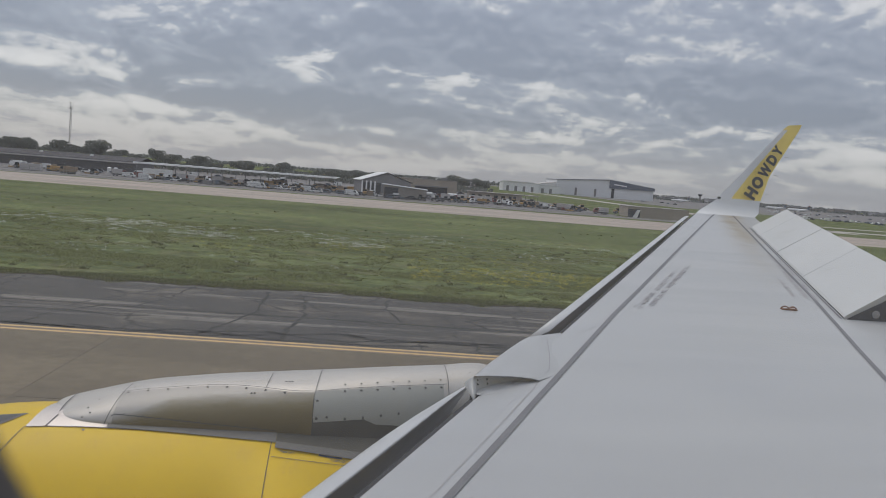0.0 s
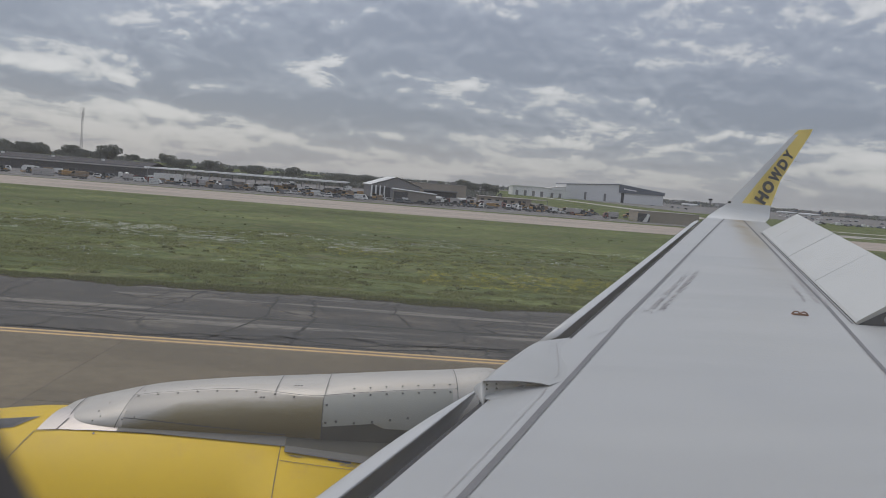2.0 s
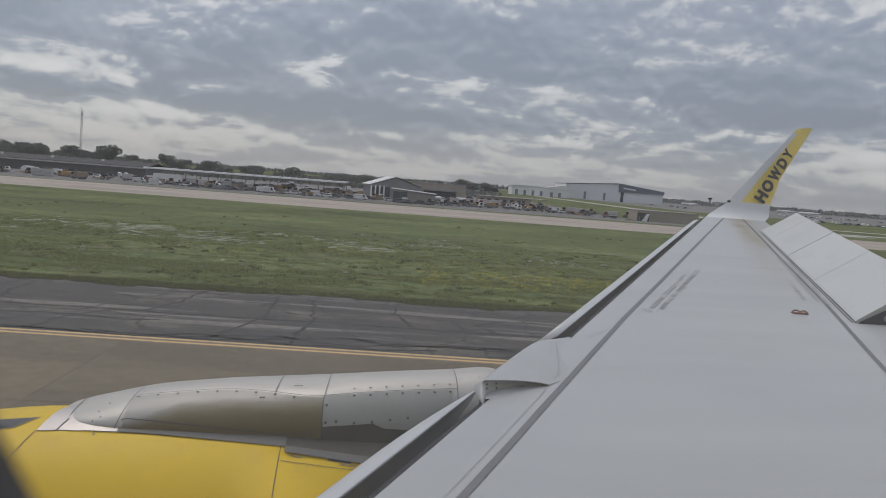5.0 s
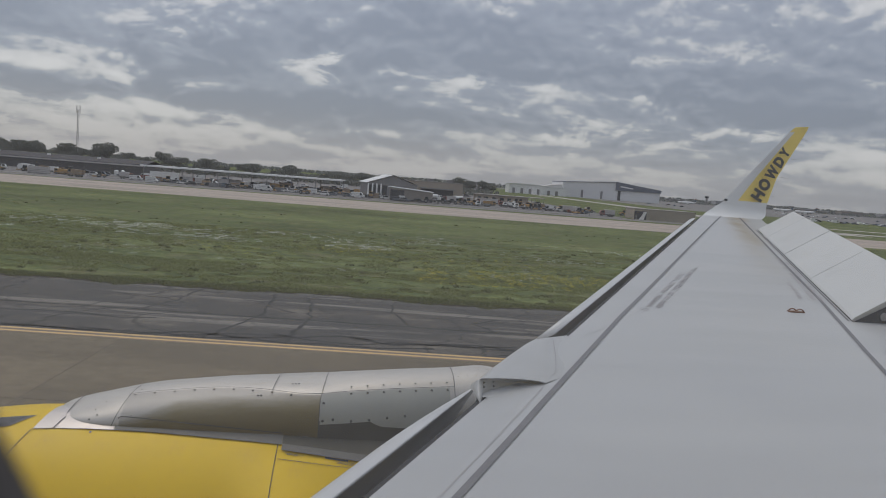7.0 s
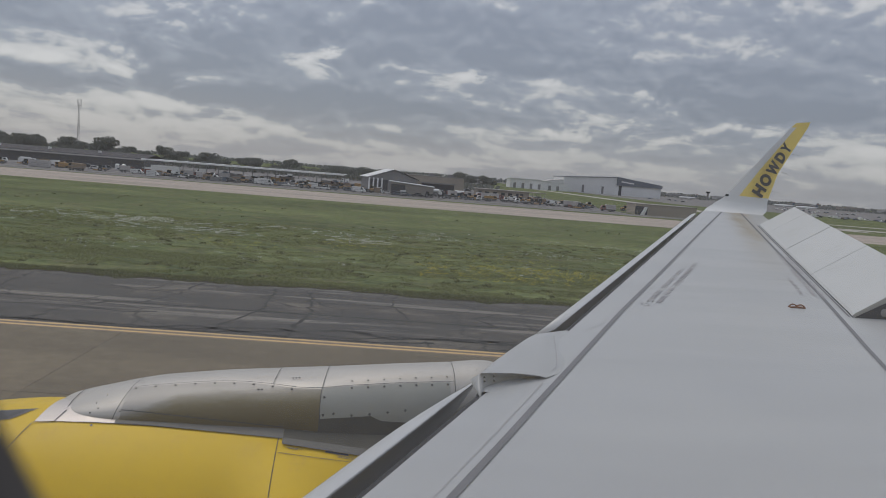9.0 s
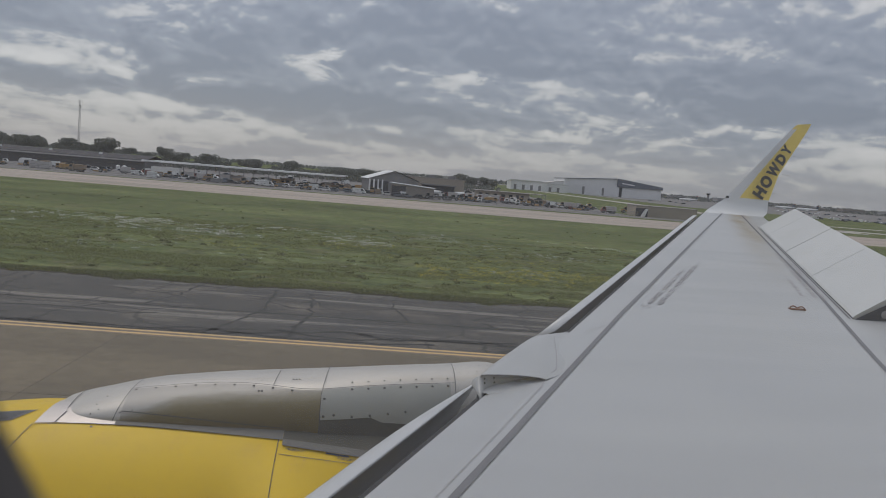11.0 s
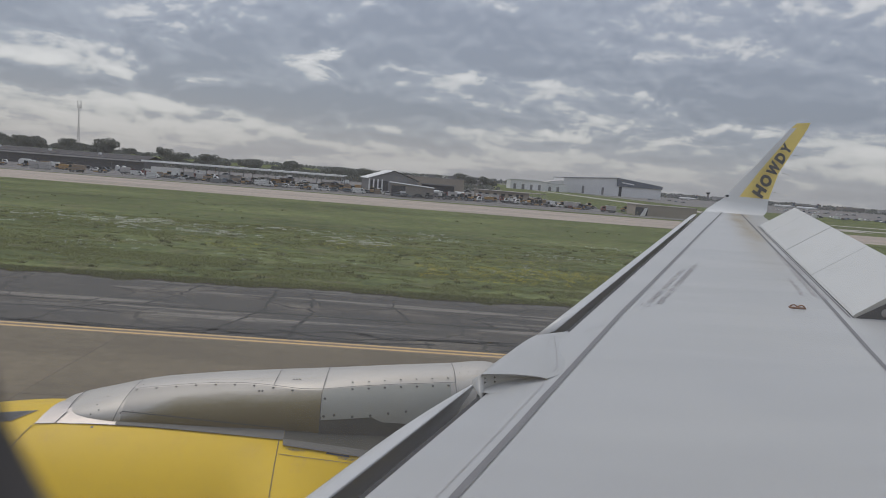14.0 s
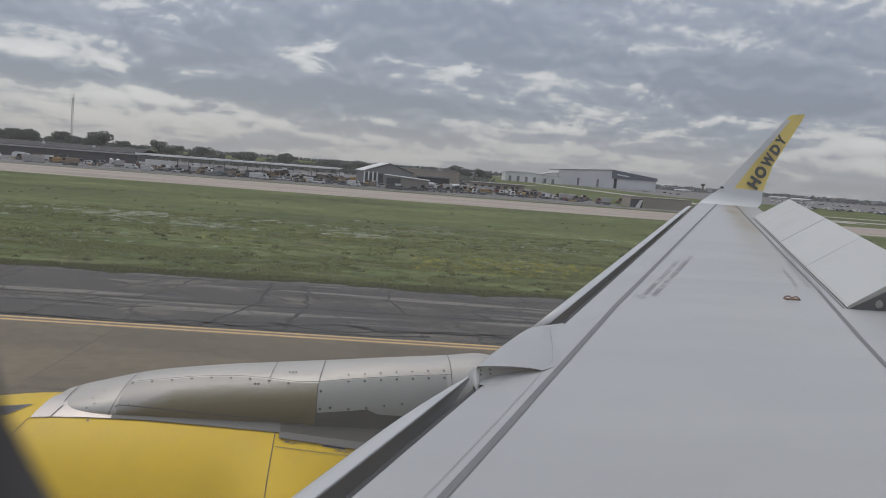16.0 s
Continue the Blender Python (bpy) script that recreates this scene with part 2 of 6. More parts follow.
def asphalt():
    m, n, l, p = nodes_of("old_asphalt")
    v = stretched(n, l, (1, 1, 1))
    warp = texture(n, l, "ShaderNodeTexNoise", v, 0.55, 5.0)
    w2 = texture(n, l, "ShaderNodeTexNoise", v, 3.2, 7.0, 0.7)
    jitter = mixed(n, l, "LINEAR_LIGHT", 0.55, v, warp.outputs[1])
    jitter = mixed(n, l, "LINEAR_LIGHT", 0.11, jitter, w2.outputs[1])
    cell = n.new("ShaderNodeTexVoronoi")
    cell.feature = "DISTANCE_TO_EDGE"
    cell.inputs["Scale"].default_value = 0.36
    l.new(jitter, cell.inputs["Vector"])
    where = texture(n, l, "ShaderNodeTexNoise", v, 0.17, 3.0).outputs[0]
    crack = ramped(n, l, cell.outputs["Distance"], [(0.006, (0, 0, 0)), (0.020, (1, 1, 1))])
    crack = mixed(n, l, "LIGHTEN", 1.0, crack, ramped(n, l, where, [(0.50, (0, 0, 0)), (0.66, (1, 1, 1))]))
    web = n.new("ShaderNodeTexVoronoi")
    web.feature = "DISTANCE_TO_EDGE"
    web.inputs["Scale"].default_value = 1.15
    l.new(jitter, web.inputs["Vector"])
    bare = texture(n, l, "ShaderNodeTexNoise", v, 0.12, 4.0).outputs[0]
    thin = ramped(n, l, web.outputs["Distance"], [(0.006, (0.25,) * 3), (0.03, (1, 1, 1))])
    thin = mixed(n, l, "LIGHTEN", 1.0, thin, ramped(n, l, bare, [(0.50, (1, 1, 1)), (0.62, (0, 0, 0))]))
    crack = mixed(n, l, "MULTIPLY", 1.0, crack, thin)
    tone = texture(n, l, "ShaderNodeTexNoise", stretched(n, l, (0.6, 1, 1)), 0.36, 7.0, 0.66).outputs[0]
    grit = texture(n, l, "ShaderNodeTexNoise", v, 26, 4.0, 0.7).outputs[0]
    c = ramped(n, l, tone, [(0.34, (0.010, 0.009, 0.0075)), (0.46, (0.020, 0.018, 0.015)), (0.56, (0.045, 0.040, 0.033)), (0.66, (0.112, 0.099, 0.079))])
    band = texture(n, l, "ShaderNodeTexNoise", stretched(n, l, (0.085, 1, 1)), 0.9, 6.0, 0.6).outputs[0]
    c = mixed(n, l, "MIX", ramped(n, l, band, [(0.55, (0, 0, 0)), (0.63, (0.85,) * 3)]), c, (0.155, 0.140, 0.120))
    place = n.new("ShaderNodeSeparateXYZ")
    l.new(jitter, place.inputs[0])
    c = mixed(n, l, "MIX", ramped(n, l, n_range(n, l, place.outputs[1], 28.6, 29.5), [(0.0, (0, 0, 0)), (1.0, (0.35,) * 3)]), c, (0.15, 0.142, 0.128))
    c = mixed(n, l, "MULTIPLY", 0.6, c, ramped(n, l, grit, [(0.3, (0.6, 0.6, 0.6)), (0.7, (1.25, 1.25, 1.25))]))
    c = mixed(n, l, "MULTIPLY", 1.0, c, ramped(n, l, crack, [(0.0, (0.16, 0.16, 0.16)), (1.0, (1, 1, 1))]))
    l.new(c, p.inputs["Base Color"])
    l.new(ramped(n, l, tone, [(0.35, (0.72,) * 3), (0.65, (0.9,) * 3)]), p.inputs["Roughness"])
    relief(n, l, p, mixed(n, l, "MULTIPLY", 1.0, crack, grit), 0.5, 0.02)
    return m


def concrete(name, colour, each, streak):
    m, n, l, p = nodes_of(name)
    v = stretched(n, l, (1, 1, 1))
    stain = texture(n, l, "ShaderNodeTexNoise", stretched(n, l, (streak, 1, 1)), 0.3, 7.0, 0.62).outputs[0]
    mott = texture(n, l, "ShaderNodeTexNoise", v, 2.4, 6.0, 0.65).outputs[0]
    grit = texture(n, l, "ShaderNodeTexNoise", v, 45, 3.0).outputs[0]
    c = ramped(n, l, stain, [(0.3, tuple(k * 0.58 for k in colour)), (0.52, colour), (0.75, tuple(min(1, k * 1.2) for k in colour))])
    c = mixed(n, l, "MULTIPLY", 0.7, c, ramped(n, l, mott, [(0.3, (0.64, 0.63, 0.61)), (0.62, (1.05, 1.05, 1.05))]))
    c = mixed(n, l, "MULTIPLY", 0.5, c, ramped(n, l, grit, [(0.3, (0.75,) * 3), (0.7, (1.1,) * 3)]))
    o = n.new("ShaderNodeObjectInfo")
    c = mixed(n, l, "MULTIPLY", 1.0, c, ramped(n, l, o.outputs["Random"], [(0.0, (1 - each,) * 3), (1.0, (1, 1, 1))]))
    l.new(c, p.inputs["Base Color"])
    p.inputs["Roughness"].default_value = 0.88
    relief(n, l, p, grit, 0.25, 0.01)
    return m


def turf():
    m, n, l, p = nodes_of("rough_turf")
    v = stretched(n, l, (1, 1, 1))
    field = texture(n, l, "ShaderNodeTexNoise", stretched(n, l, (0.5, 1, 1)), 0.09, 8.0, 0.66).outputs[0]
    patch = texture(n, l, "ShaderNodeTexNoise", stretched(n, l, (0.7, 1, 1)), 0.42, 7.0, 0.66).outputs[0]
    blade = texture(n, l, "ShaderNodeTexNoise", stretched(n, l, (0.8, 1, 1)), 4.0, 8.0, 0.78).outputs[0]
    c = ramped(n, l, field, [(0.32, (0.051, 0.063, 0.024)), (0.5, (0.086, 0.107, 0.043)), (0.66, (0.131, 0.153, 0.064))])
    c = mixed(n, l, "MIX", ramped(n, l, patch, [(0.50, (0, 0, 0)), (0.66, (0.75,) * 3)]), c, (0.115, 0.108, 0.060))
    c = mixed(n, l, "MULTIPLY", 1.0, c, ramped(n, l, blade, [(0.34, (0.48, 0.50, 0.44)), (0.60, (1.5, 1.48, 1.38))]))
    clump = texture(n, l, "ShaderNodeTexNoise", stretched(n, l, (0.7, 1, 1)), 1.1, 6.0, 0.7).outputs[0]
    c = mixed(n, l, "MULTIPLY", 1.0, c, ramped(n, l, clump, [(0.34, (0.55, 0.58, 0.52)), (0.5, (1.0, 1.0, 1.0)), (0.68, (1.3, 1.28, 1.2))]))
    l.new(c, p.inputs["Base Color"])
    p.inputs["Roughness"].default_value = 0.95
    p.inputs["Specular IOR Level"].default_value = 0.05
    relief(n, l, p, blade, 0.5, 0.05)
    return m


def foliage(name, a, b):
    m, n, l, p = nodes_of(name)
    g = n.new("ShaderNodeNewGeometry")
    c = ramped(n, l, g.outputs["Random Per Island"], [(0.0, a), (1.0, b)])
    l.new(c, p.inputs["Base Color"])
    p.inputs["Roughness"].default_value = 0.8
    p.inputs["Specular IOR Level"].default_value = 0.2
    thin = n.new("ShaderNodeBsdfTranslucent")
    l.new(c, thin.inputs[0])
    mix = n.new("ShaderNodeMixShader")
    mix.inputs[0].default_value = 0.4
    l.new(p.outputs[0], mix.inputs[1])
    l.new(thin.outputs[0], mix.inputs[2])
    l.new(mix.outputs[0], n["Material Output"].inputs[0])
    return m


def scuffed_pane():
    m, n, l, p = nodes_of("scuffed_acrylic")
    n.remove(p)
    clear = n.new("ShaderNodeBsdfTransparent")
    clear.inputs[0].default_value = (0.97, 0.975, 0.98, 1)
    veil = n.new("ShaderNodeBsdfTranslucent")
    veil.inputs[0].default_value = (0.9, 0.9, 0.92, 1)
    mix = n.new("ShaderNodeMixShader")
    v = stretched(n, l, (1, 1, 1))
    haze = texture(n, l, "ShaderNodeTexNoise", v, 9.0, 3.0).outputs[0]
    r = n.new("ShaderNodeMapRange")
    r.inputs[3].default_value, r.inputs[4].default_value = 0.062, 0.088
    l.new(haze, r.inputs[0])
    l.new(r.outputs[0], mix.inputs[0])
    l.new(clear.outputs[0], mix.inputs[1])
    l.new(veil.outputs[0], mix.inputs[2])
    l.new(mix.outputs[0], n["Material Output"].inputs[0])
    return m




def olive_reflection():
    """Bare metal with an olive brown reflection painted into its lower part, with a soft uneven edge."""
    m, n, l, p = nodes_of("olive_reflection_metal")
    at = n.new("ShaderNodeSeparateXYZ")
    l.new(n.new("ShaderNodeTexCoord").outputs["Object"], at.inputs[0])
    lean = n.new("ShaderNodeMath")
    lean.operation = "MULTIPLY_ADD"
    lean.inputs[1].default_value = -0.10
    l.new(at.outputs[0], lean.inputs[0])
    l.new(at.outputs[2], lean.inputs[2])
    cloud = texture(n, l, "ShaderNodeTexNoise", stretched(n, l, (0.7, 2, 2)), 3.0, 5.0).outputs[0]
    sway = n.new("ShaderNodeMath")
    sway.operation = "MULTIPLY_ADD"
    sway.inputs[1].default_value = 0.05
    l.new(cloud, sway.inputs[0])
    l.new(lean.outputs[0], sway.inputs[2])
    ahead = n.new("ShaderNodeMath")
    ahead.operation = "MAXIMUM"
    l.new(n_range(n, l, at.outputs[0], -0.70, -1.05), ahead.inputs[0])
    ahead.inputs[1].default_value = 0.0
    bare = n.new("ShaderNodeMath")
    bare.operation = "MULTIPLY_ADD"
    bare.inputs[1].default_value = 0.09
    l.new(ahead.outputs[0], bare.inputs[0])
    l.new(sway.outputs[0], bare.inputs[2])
    reflected = n_range(n, l, bare.outputs[0], -1.092, -1.025)
    c = ramped(n, l, reflected, [(0.0, (0.118, 0.090, 0.026)), (0.4, (0.135, 0.110, 0.050)), (0.75, (0.190, 0.178, 0.145)), (1.0, (0.285, 0.278, 0.265))])
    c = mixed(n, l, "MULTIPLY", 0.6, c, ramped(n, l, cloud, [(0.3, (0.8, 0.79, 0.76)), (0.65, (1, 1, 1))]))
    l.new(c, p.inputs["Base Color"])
    l.new(ramped(n, l, reflected, [(0.3, (0.06,) * 3), (1.0, (0.22,) * 3)]), p.inputs["Metallic"])
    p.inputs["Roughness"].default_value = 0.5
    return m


M_WING = wing_paint()
M_SLAT = surface("slat_paint", (0.42, 0.43, 0.44), 0.38, 0.0, 0.06, 1.5, (0.4, 2, 1), 0.03)
M_SPOILER = surface("spoiler_paint", (0.44, 0.45, 0.443), 0.42, 0.0, 0.05, 1.2, (1, 0.5, 1), 0.03, dirt=(0.362, 0.366, 0.352))
M_SEALANT = surface("dark_sealant", (0.120, 0.122, 0.132), 0.6, 0.0, 0.2, 6.0, bump=0.1)
# dark colour of seams and soot; also holds the shade of hollows and doorways
M_BAY = surface("shade_seam_soot_dark", (0.052, 0.053, 0.060), 0.7, 0.0, 0.25, 3.0)
M_WINGLET = surface("winglet_paint", (0.60, 0.61, 0.61), 0.42, 0.0, 0.05, 1.2, (1, 0.5, 1), 0.03)
# near-black copy of the bay colour, deepened with the slat gap's shade
M_NOSE = surface("slat_gap_shade", (0.024, 0.024, 0.029), 0.7, 0.0, 0.25, 3.0, shine=0.12)
M_STENCILDARK = surface("dark_stencil_ink", (0.10, 0.085, 0.04), 0.6, 0.0, 0.2, 12.0, bump=0)
M_STAINDOT = surface("yellowed_rivet", (0.33, 0.215, 0.03), 0.45, 0.0, 0.2, 12.0, bump=0)
M_STENCIL = surface("stencil_ink", (0.30, 0.30, 0.31), 0.6, 0.0, 0.3, 12.0, bump=0)
M_YELLOW = surface("yellow_gloss_paint", (0.61, 0.405, 0.002), 0.42, 0.0, 0.08, 2.0, bump=0.01, shine=0.14, dirt=(0.595, 0.395, 0.004))
# paler copy of the cowl yellow, with light and haze put into it
M_YELLOWLIT = surface("lit_hazed_yellow_paint", (0.78, 0.605, 0.16), 0.5, 0.0, 0.08, 2.0, bump=0.01, shine=0.25)
M_BLACK = surface("black_lettering", (0.045, 0.042, 0.040), 0.45, 0.0, 0.1, 6.0, bump=0)
M_PYLON = surface("brushed_pylon_metal", (0.37, 0.358, 0.335), 0.46, 0.40, 0.08, 2.0, (0.5, 3, 3), 0.02, dirt=(0.34, 0.31, 0.265))
M_OLIVEREFLECTION = olive_reflection()
M_PANEL = surface("pylon_panel_paint", (0.255, 0.26, 0.238), 0.45, 0.1, 0.06, 3.0, bump=0.02)
M_RUBSTRIP = surface("grey_fairing", (0.112, 0.108, 0.098), 0.55, 0.0, 0.1, 3.0, bump=0.03, shine=0.25)
M_SHIELD = surface("pale_heat_shield", (0.43, 0.395, 0.375), 0.35, 0.3, 0.05, 4.0, bump=0.02)
# the shade below the pylon, as a dark grey colour
M_PYLONSHADE = surface("under_pylon_shade", (0.080, 0.075, 0.062), 0.75, 0.0, 0.2, 3.0, bump=0.03, shine=0.06)
M_BOLT = surface("fastener_steel", (0.07, 0.068, 0.064), 0.4, 0.6, 0.2, 20.0, bump=0)
M_BRONZE = surface("rusty_bracket", (0.25, 0.125, 0.07), 0.6, 0.1, 0.3, 20.0)
M_FUSELAGE = surface("fuselage_paint", (0.50, 0.35, 0.03), 0.3, 0.0, 0.05, 1.0, bump=0.01)
M_CABIN = surface("cabin_liner", (0.12, 0.112, 0.112), 0.8, 0.0, 0.1, 8.0, bump=0.05)
M_PANE = scuffed_pane()
M_ASPHALT = asphalt()
M_SLAB = concrete("taxiway_concrete", (0.142, 0.113, 0.070), 0.06, 0.22)
M_RUNWAY = concrete("runway_concrete", (0.365, 0.308, 0.258), 0.06, 0.12)
M_JOINT = surface("joint_filler", (0.100, 0.080, 0.058), 0.8, 0.0, 0.3, 4.0)
M_LINE = surface("worn_yellow_paint", (0.50, 0.33, 0.125), 0.75, 0.0, 0.15, 3.0, (0.25, 1, 1), 0.1, dirt=(0.24, 0.19, 0.135))
M_LINEBED = surface("stained_line_bed", (0.165, 0.125, 0.09), 0.8, 0.0, 0.25, 1.6, (0.2, 1, 1), 0.1, dirt=(0.11, 0.09, 0.07))
M_CRACK = surface("open_crack", (0.006, 0.0055, 0.005), 0.9, 0.0, 0.2, 4.0, bump=0)
M_STENCILMID = surface("worn_stencil_ink", (0.305, 0.300, 0.307), 0.6, 0.0, 0.3, 12.0, bump=0)
M_STENCILPALE = surface("faded_stencil_ink", (0.315, 0.298, 0.305), 0.6, 0.0, 0.25, 12.0, bump=0)
M_SOILSHADE = surface("verge_soil_and_shadow", (0.040, 0.034, 0.022), 0.95, 0.0, 0.35, 2.5, bump=0.3, shine=0.1)
M_TURF = turf()
M_BLADE = foliage("grass_blades", (0.140, 0.160, 0.056), (0.255, 0.270, 0.100))
M_WEED = foliage("dark_weeds", (0.090, 0.100, 0.036), (0.165, 0.172, 0.068))
M_WHITEFLOWER = foliage("white_petals", (0.62, 0.62, 0.56), (0.85, 0.85, 0.78))
M_YELLOWFLOWER = foliage("yellow_petals", (0.60, 0.50, 0.05), (0.80, 0.70, 0.14))
# distance haze is mixed into these two leaf colours, paling them
M_WOODS = foliage("far_woods", (0.150, 0.162, 0.155), (0.185, 0.195, 0.185))
M_LEAF = foliage("hazed_tree_leaves", (0.130, 0.140, 0.124), (0.178, 0.186, 0.164))
M_BARK = surface("bark", (0.11, 0.095, 0.08), 0.9, 0.0, 0.3, 3.0)
M_YARD = surface("yard_asphalt", (0.135, 0.128, 0.124), 0.9, 0.0, 0.3, 0.08, bump=0.1)
M_ROADLIGHT = surface("pale_road", (0.34, 0.315, 0.285), 0.9, 0.0, 0.15, 0.1, bump=0.1)
# cladding of the far buildings, paled by haze put into its colour
M_DISTWALL = surface("hazed_slate_cladding", (0.31, 0.315, 0.325), 0.7, 0.0, 0.15, 0.3)
M_DARKWALL = surface("dark_cladding", (0.092, 0.088, 0.092), 0.7, 0.0, 0.15, 0.3)
M_DARKROOF = surface("dark_felt_roof", (0.075, 0.072, 0.076), 0.95, 0.0, 0.2, 0.2, shine=0.1)
M_FASCIA = surface("pale_fascia", (0.42, 0.40, 0.39), 0.6, 0.0, 0.1, 0.5)
M_WHITEROOF = surface("white_metal_roof", (0.80, 0.80, 0.80), 0.45, 0.1, 0.08, 0.3)
M_TAN = surface("tan_block_wall", (0.35, 0.305, 0.255), 0.85, 0.0, 0.12, 0.4, each=0.1)
M_TAUPE = surface("taupe_metal_siding", (0.25, 0.225, 0.205), 0.65, 0.0, 0.1, 0.3)
M_GREYWALL = surface("grey_siding", (0.215, 0.21, 0.215), 0.65, 0.0, 0.12, 0.3)
M_SILVER = surface("galvanised_roof", (0.55, 0.56, 0.56), 0.45, 0.3, 0.1, 0.3)
M_WHITE = surface("white_vehicle_paint", (0.68, 0.68, 0.67), 0.35, 0.0, 0.06, 0.8, bump=0.0, each=0.12)
M_ORANGE = surface("orange_plant_paint", (0.43, 0.255, 0.09), 0.5, 0.0, 0.15, 0.9, each=0.25, dirt=(0.25, 0.18, 0.11))
M_RED = surface("red_paint", (0.22, 0.075, 0.06), 0.45, 0.0, 0.12, 0.9, each=0.2)
M_BLUEGREY = surface("blue_grey_paint", (0.10, 0.125, 0.16), 0.45, 0.0, 0.1, 0.9, each=0.3)
M_DARKPAINT = surface("dark_vehicle_paint", (0.045, 0.045, 0.05), 0.4, 0.0, 0.15, 0.9, each=0.4)
M_TYRE = surface("tyre_rubber", (0.025, 0.025, 0.026), 0.85, 0.0, 0.2, 6.0)
M_DARKGLASS = surface("dark_glass", (0.03, 0.035, 0.04), 0.12, 0.0, 0.1, 1.0, bump=0)
M_STEEL = surface("grey_steel", (0.22, 0.22, 0.225), 0.5, 0.5, 0.15, 1.0)
M_HANGARWALL = surface("hangar_white_wall", (0.68, 0.68, 0.685), 0.6, 0.0, 0.07, 0.05)
M_HANGARBLUE = surface("hangar_slate_fascia", (0.12, 0.135, 0.165), 0.55, 0.0, 0.1, 0.05)
M_SKIRT = surface("old_timber", (0.27, 0.20, 0.14), 0.85, 0.0, 0.2, 0.8)
# ---- mesh helpers ----
def part(name, bm, material, parent, label="", smooth=False):
    me = bpy.data.meshes.new(name)
    bm.to_mesh(me)
    bm.free()
    for m in (material if isinstance(material, (list, tuple)) else [material]):
        me.materials.append(m)
    if smooth:
        me.polygons.foreach_set("use_smooth", [True] * len(me.polygons))
    ob = new(name, me)
    ob.parent = parent
    if label:
        tagged(ob, label)
    return ob


def thing(name, label, category, group="", m=None):
    ob = tagged(new(name), label, category, group)
    ob.empty_display_size = 0.3
    if m is not None:
        ob.matrix_basis = m
    return ob


def structure(name, bm, material, label, category, smooth=False):
    return tagged(part(name, bm, material, None, "", smooth), label, category, kind="structure")


def mesh():
    return bmesh.new()


def box(bm, x0, x1, y0, y1, z0, z1):
    v = [bm.verts.new((x, y, z)) for z in (z0, z1) for x, y in ((x0, y0), (x1, y0), (x1, y1), (x0, y1))]
    for f in ((3, 2, 1, 0), (4, 5, 6, 7), (0, 1, 5, 4), (1, 2, 6, 5), (2, 3, 7, 6), (3, 0, 4, 7)):
        bm.faces.new([v[i] for i in f])
    return bm


def soft_box(x0, x1, y0, y1, z0, z1, r=0.05):
    bm = box(mesh(), x0, x1, y0, y1, z0, z1)
    bmesh.ops.bevel(bm, geom=bm.edges[:], offset=r, segments=2, affect="EDGES", clamp_overlap=True)
    return bm


def prism(bm, profile, y0, y1):
    """A profile of (x, z), drawn out along y."""
    a = [bm.verts.new((x, y0, z)) for x, z in profile]
    b = [bm.verts.new((x, y1, z)) for x, z in profile]
    bm.faces.new(a)
    bm.faces.new(b[::-1])
    k = len(profile)
    for i in range(k):
        bm.faces.new((a[i], b[i], b[(i + 1) % k], a[(i + 1) % k]))
    bmesh.ops.recalc_face_normals(bm, faces=bm.faces[:])
    return bm


def tube(bm, p0, p1, r0, r1=None, sides=10):
    p0, p1 = Vector(p0), Vector(p1)
    r1 = r0 if r1 is None else r1
    q = (p1 - p0).to_track_quat("Z", "Y")
    rings = []
    for p, r in ((p0, r0), (p1, r1)):
        rings.append([bm.verts.new(p + q @ Vector((r * math.cos(2 * math.pi * i / sides), r * math.sin(2 * math.pi * i / sides), 0))) for i in range(sides)])
    for i in range(sides):
        j = (i + 1) % sides
        bm.faces.new((rings[0][i], rings[0][j], rings[1][j], rings[1][i]))
    bm.faces.new(rings[0][::-1])
    bm.faces.new(rings[1])
    return bm


def sheet(bm, rows, closed=False):
    """Quads between rows of points. Returns the vertices, row by row."""
    made = [[bm.verts.new(p) for p in row] for row in rows]
    for a, b in zip(made, made[1:]):
        k = len(a)
        for i in range(k if closed else k - 1):
            j = (i + 1) % k
            bm.faces.new((a[i], a[j], b[j], b[i]))
    return made


def flat(x0, x1, y0, y1, z, nx=1, ny=1, ragged=0.0, which=(0, 1)):
    bm = mesh()
    rows = []
    for j in range(ny + 1):
        y = y0 + (y1 - y0) * j / ny
        row = []
        for i in range(nx + 1):
            x = x0 + (x1 - x0) * i / nx
            d = 0.0
            if ragged and ((j == 0 and 0 in which) or (j == ny and 1 in which)):
                d = ragged * (noise.noise(Vector((x * 0.35, y, 0))) + 0.6 * noise.noise(Vector((x * 1.7, y, 3))))
            row.append((x, y + d, z))
        rows.append(row)
    sheet(bm, rows)
    bmesh.ops.recalc_face_normals(bm, faces=bm.faces[:])
    for f in bm.faces:
        if f.normal.z < 0:
            f.normal_flip()
    return bm


def discs(points, normals, r, sides=6):
    bm = mesh()
    for p, nrm in zip(points, normals):
        q = Vector(nrm).to_track_quat("Z", "Y")
        bm.faces.new([bm.verts.new(Vector(p) + q @ Vector((r * math.cos(2 * math.pi * i / sides), r * math.sin(2 * math.pi * i / sides), 0))) for i in range(sides)])
    return bm


def ribbon(points, across, width):
    """A flat strip along points; across: the direction of its width."""
    bm = mesh()
    a = Vector(across).normalized() * width / 2
    sheet(bm, [[Vector(p) - a, Vector(p) + a] for p in points])
    return bm


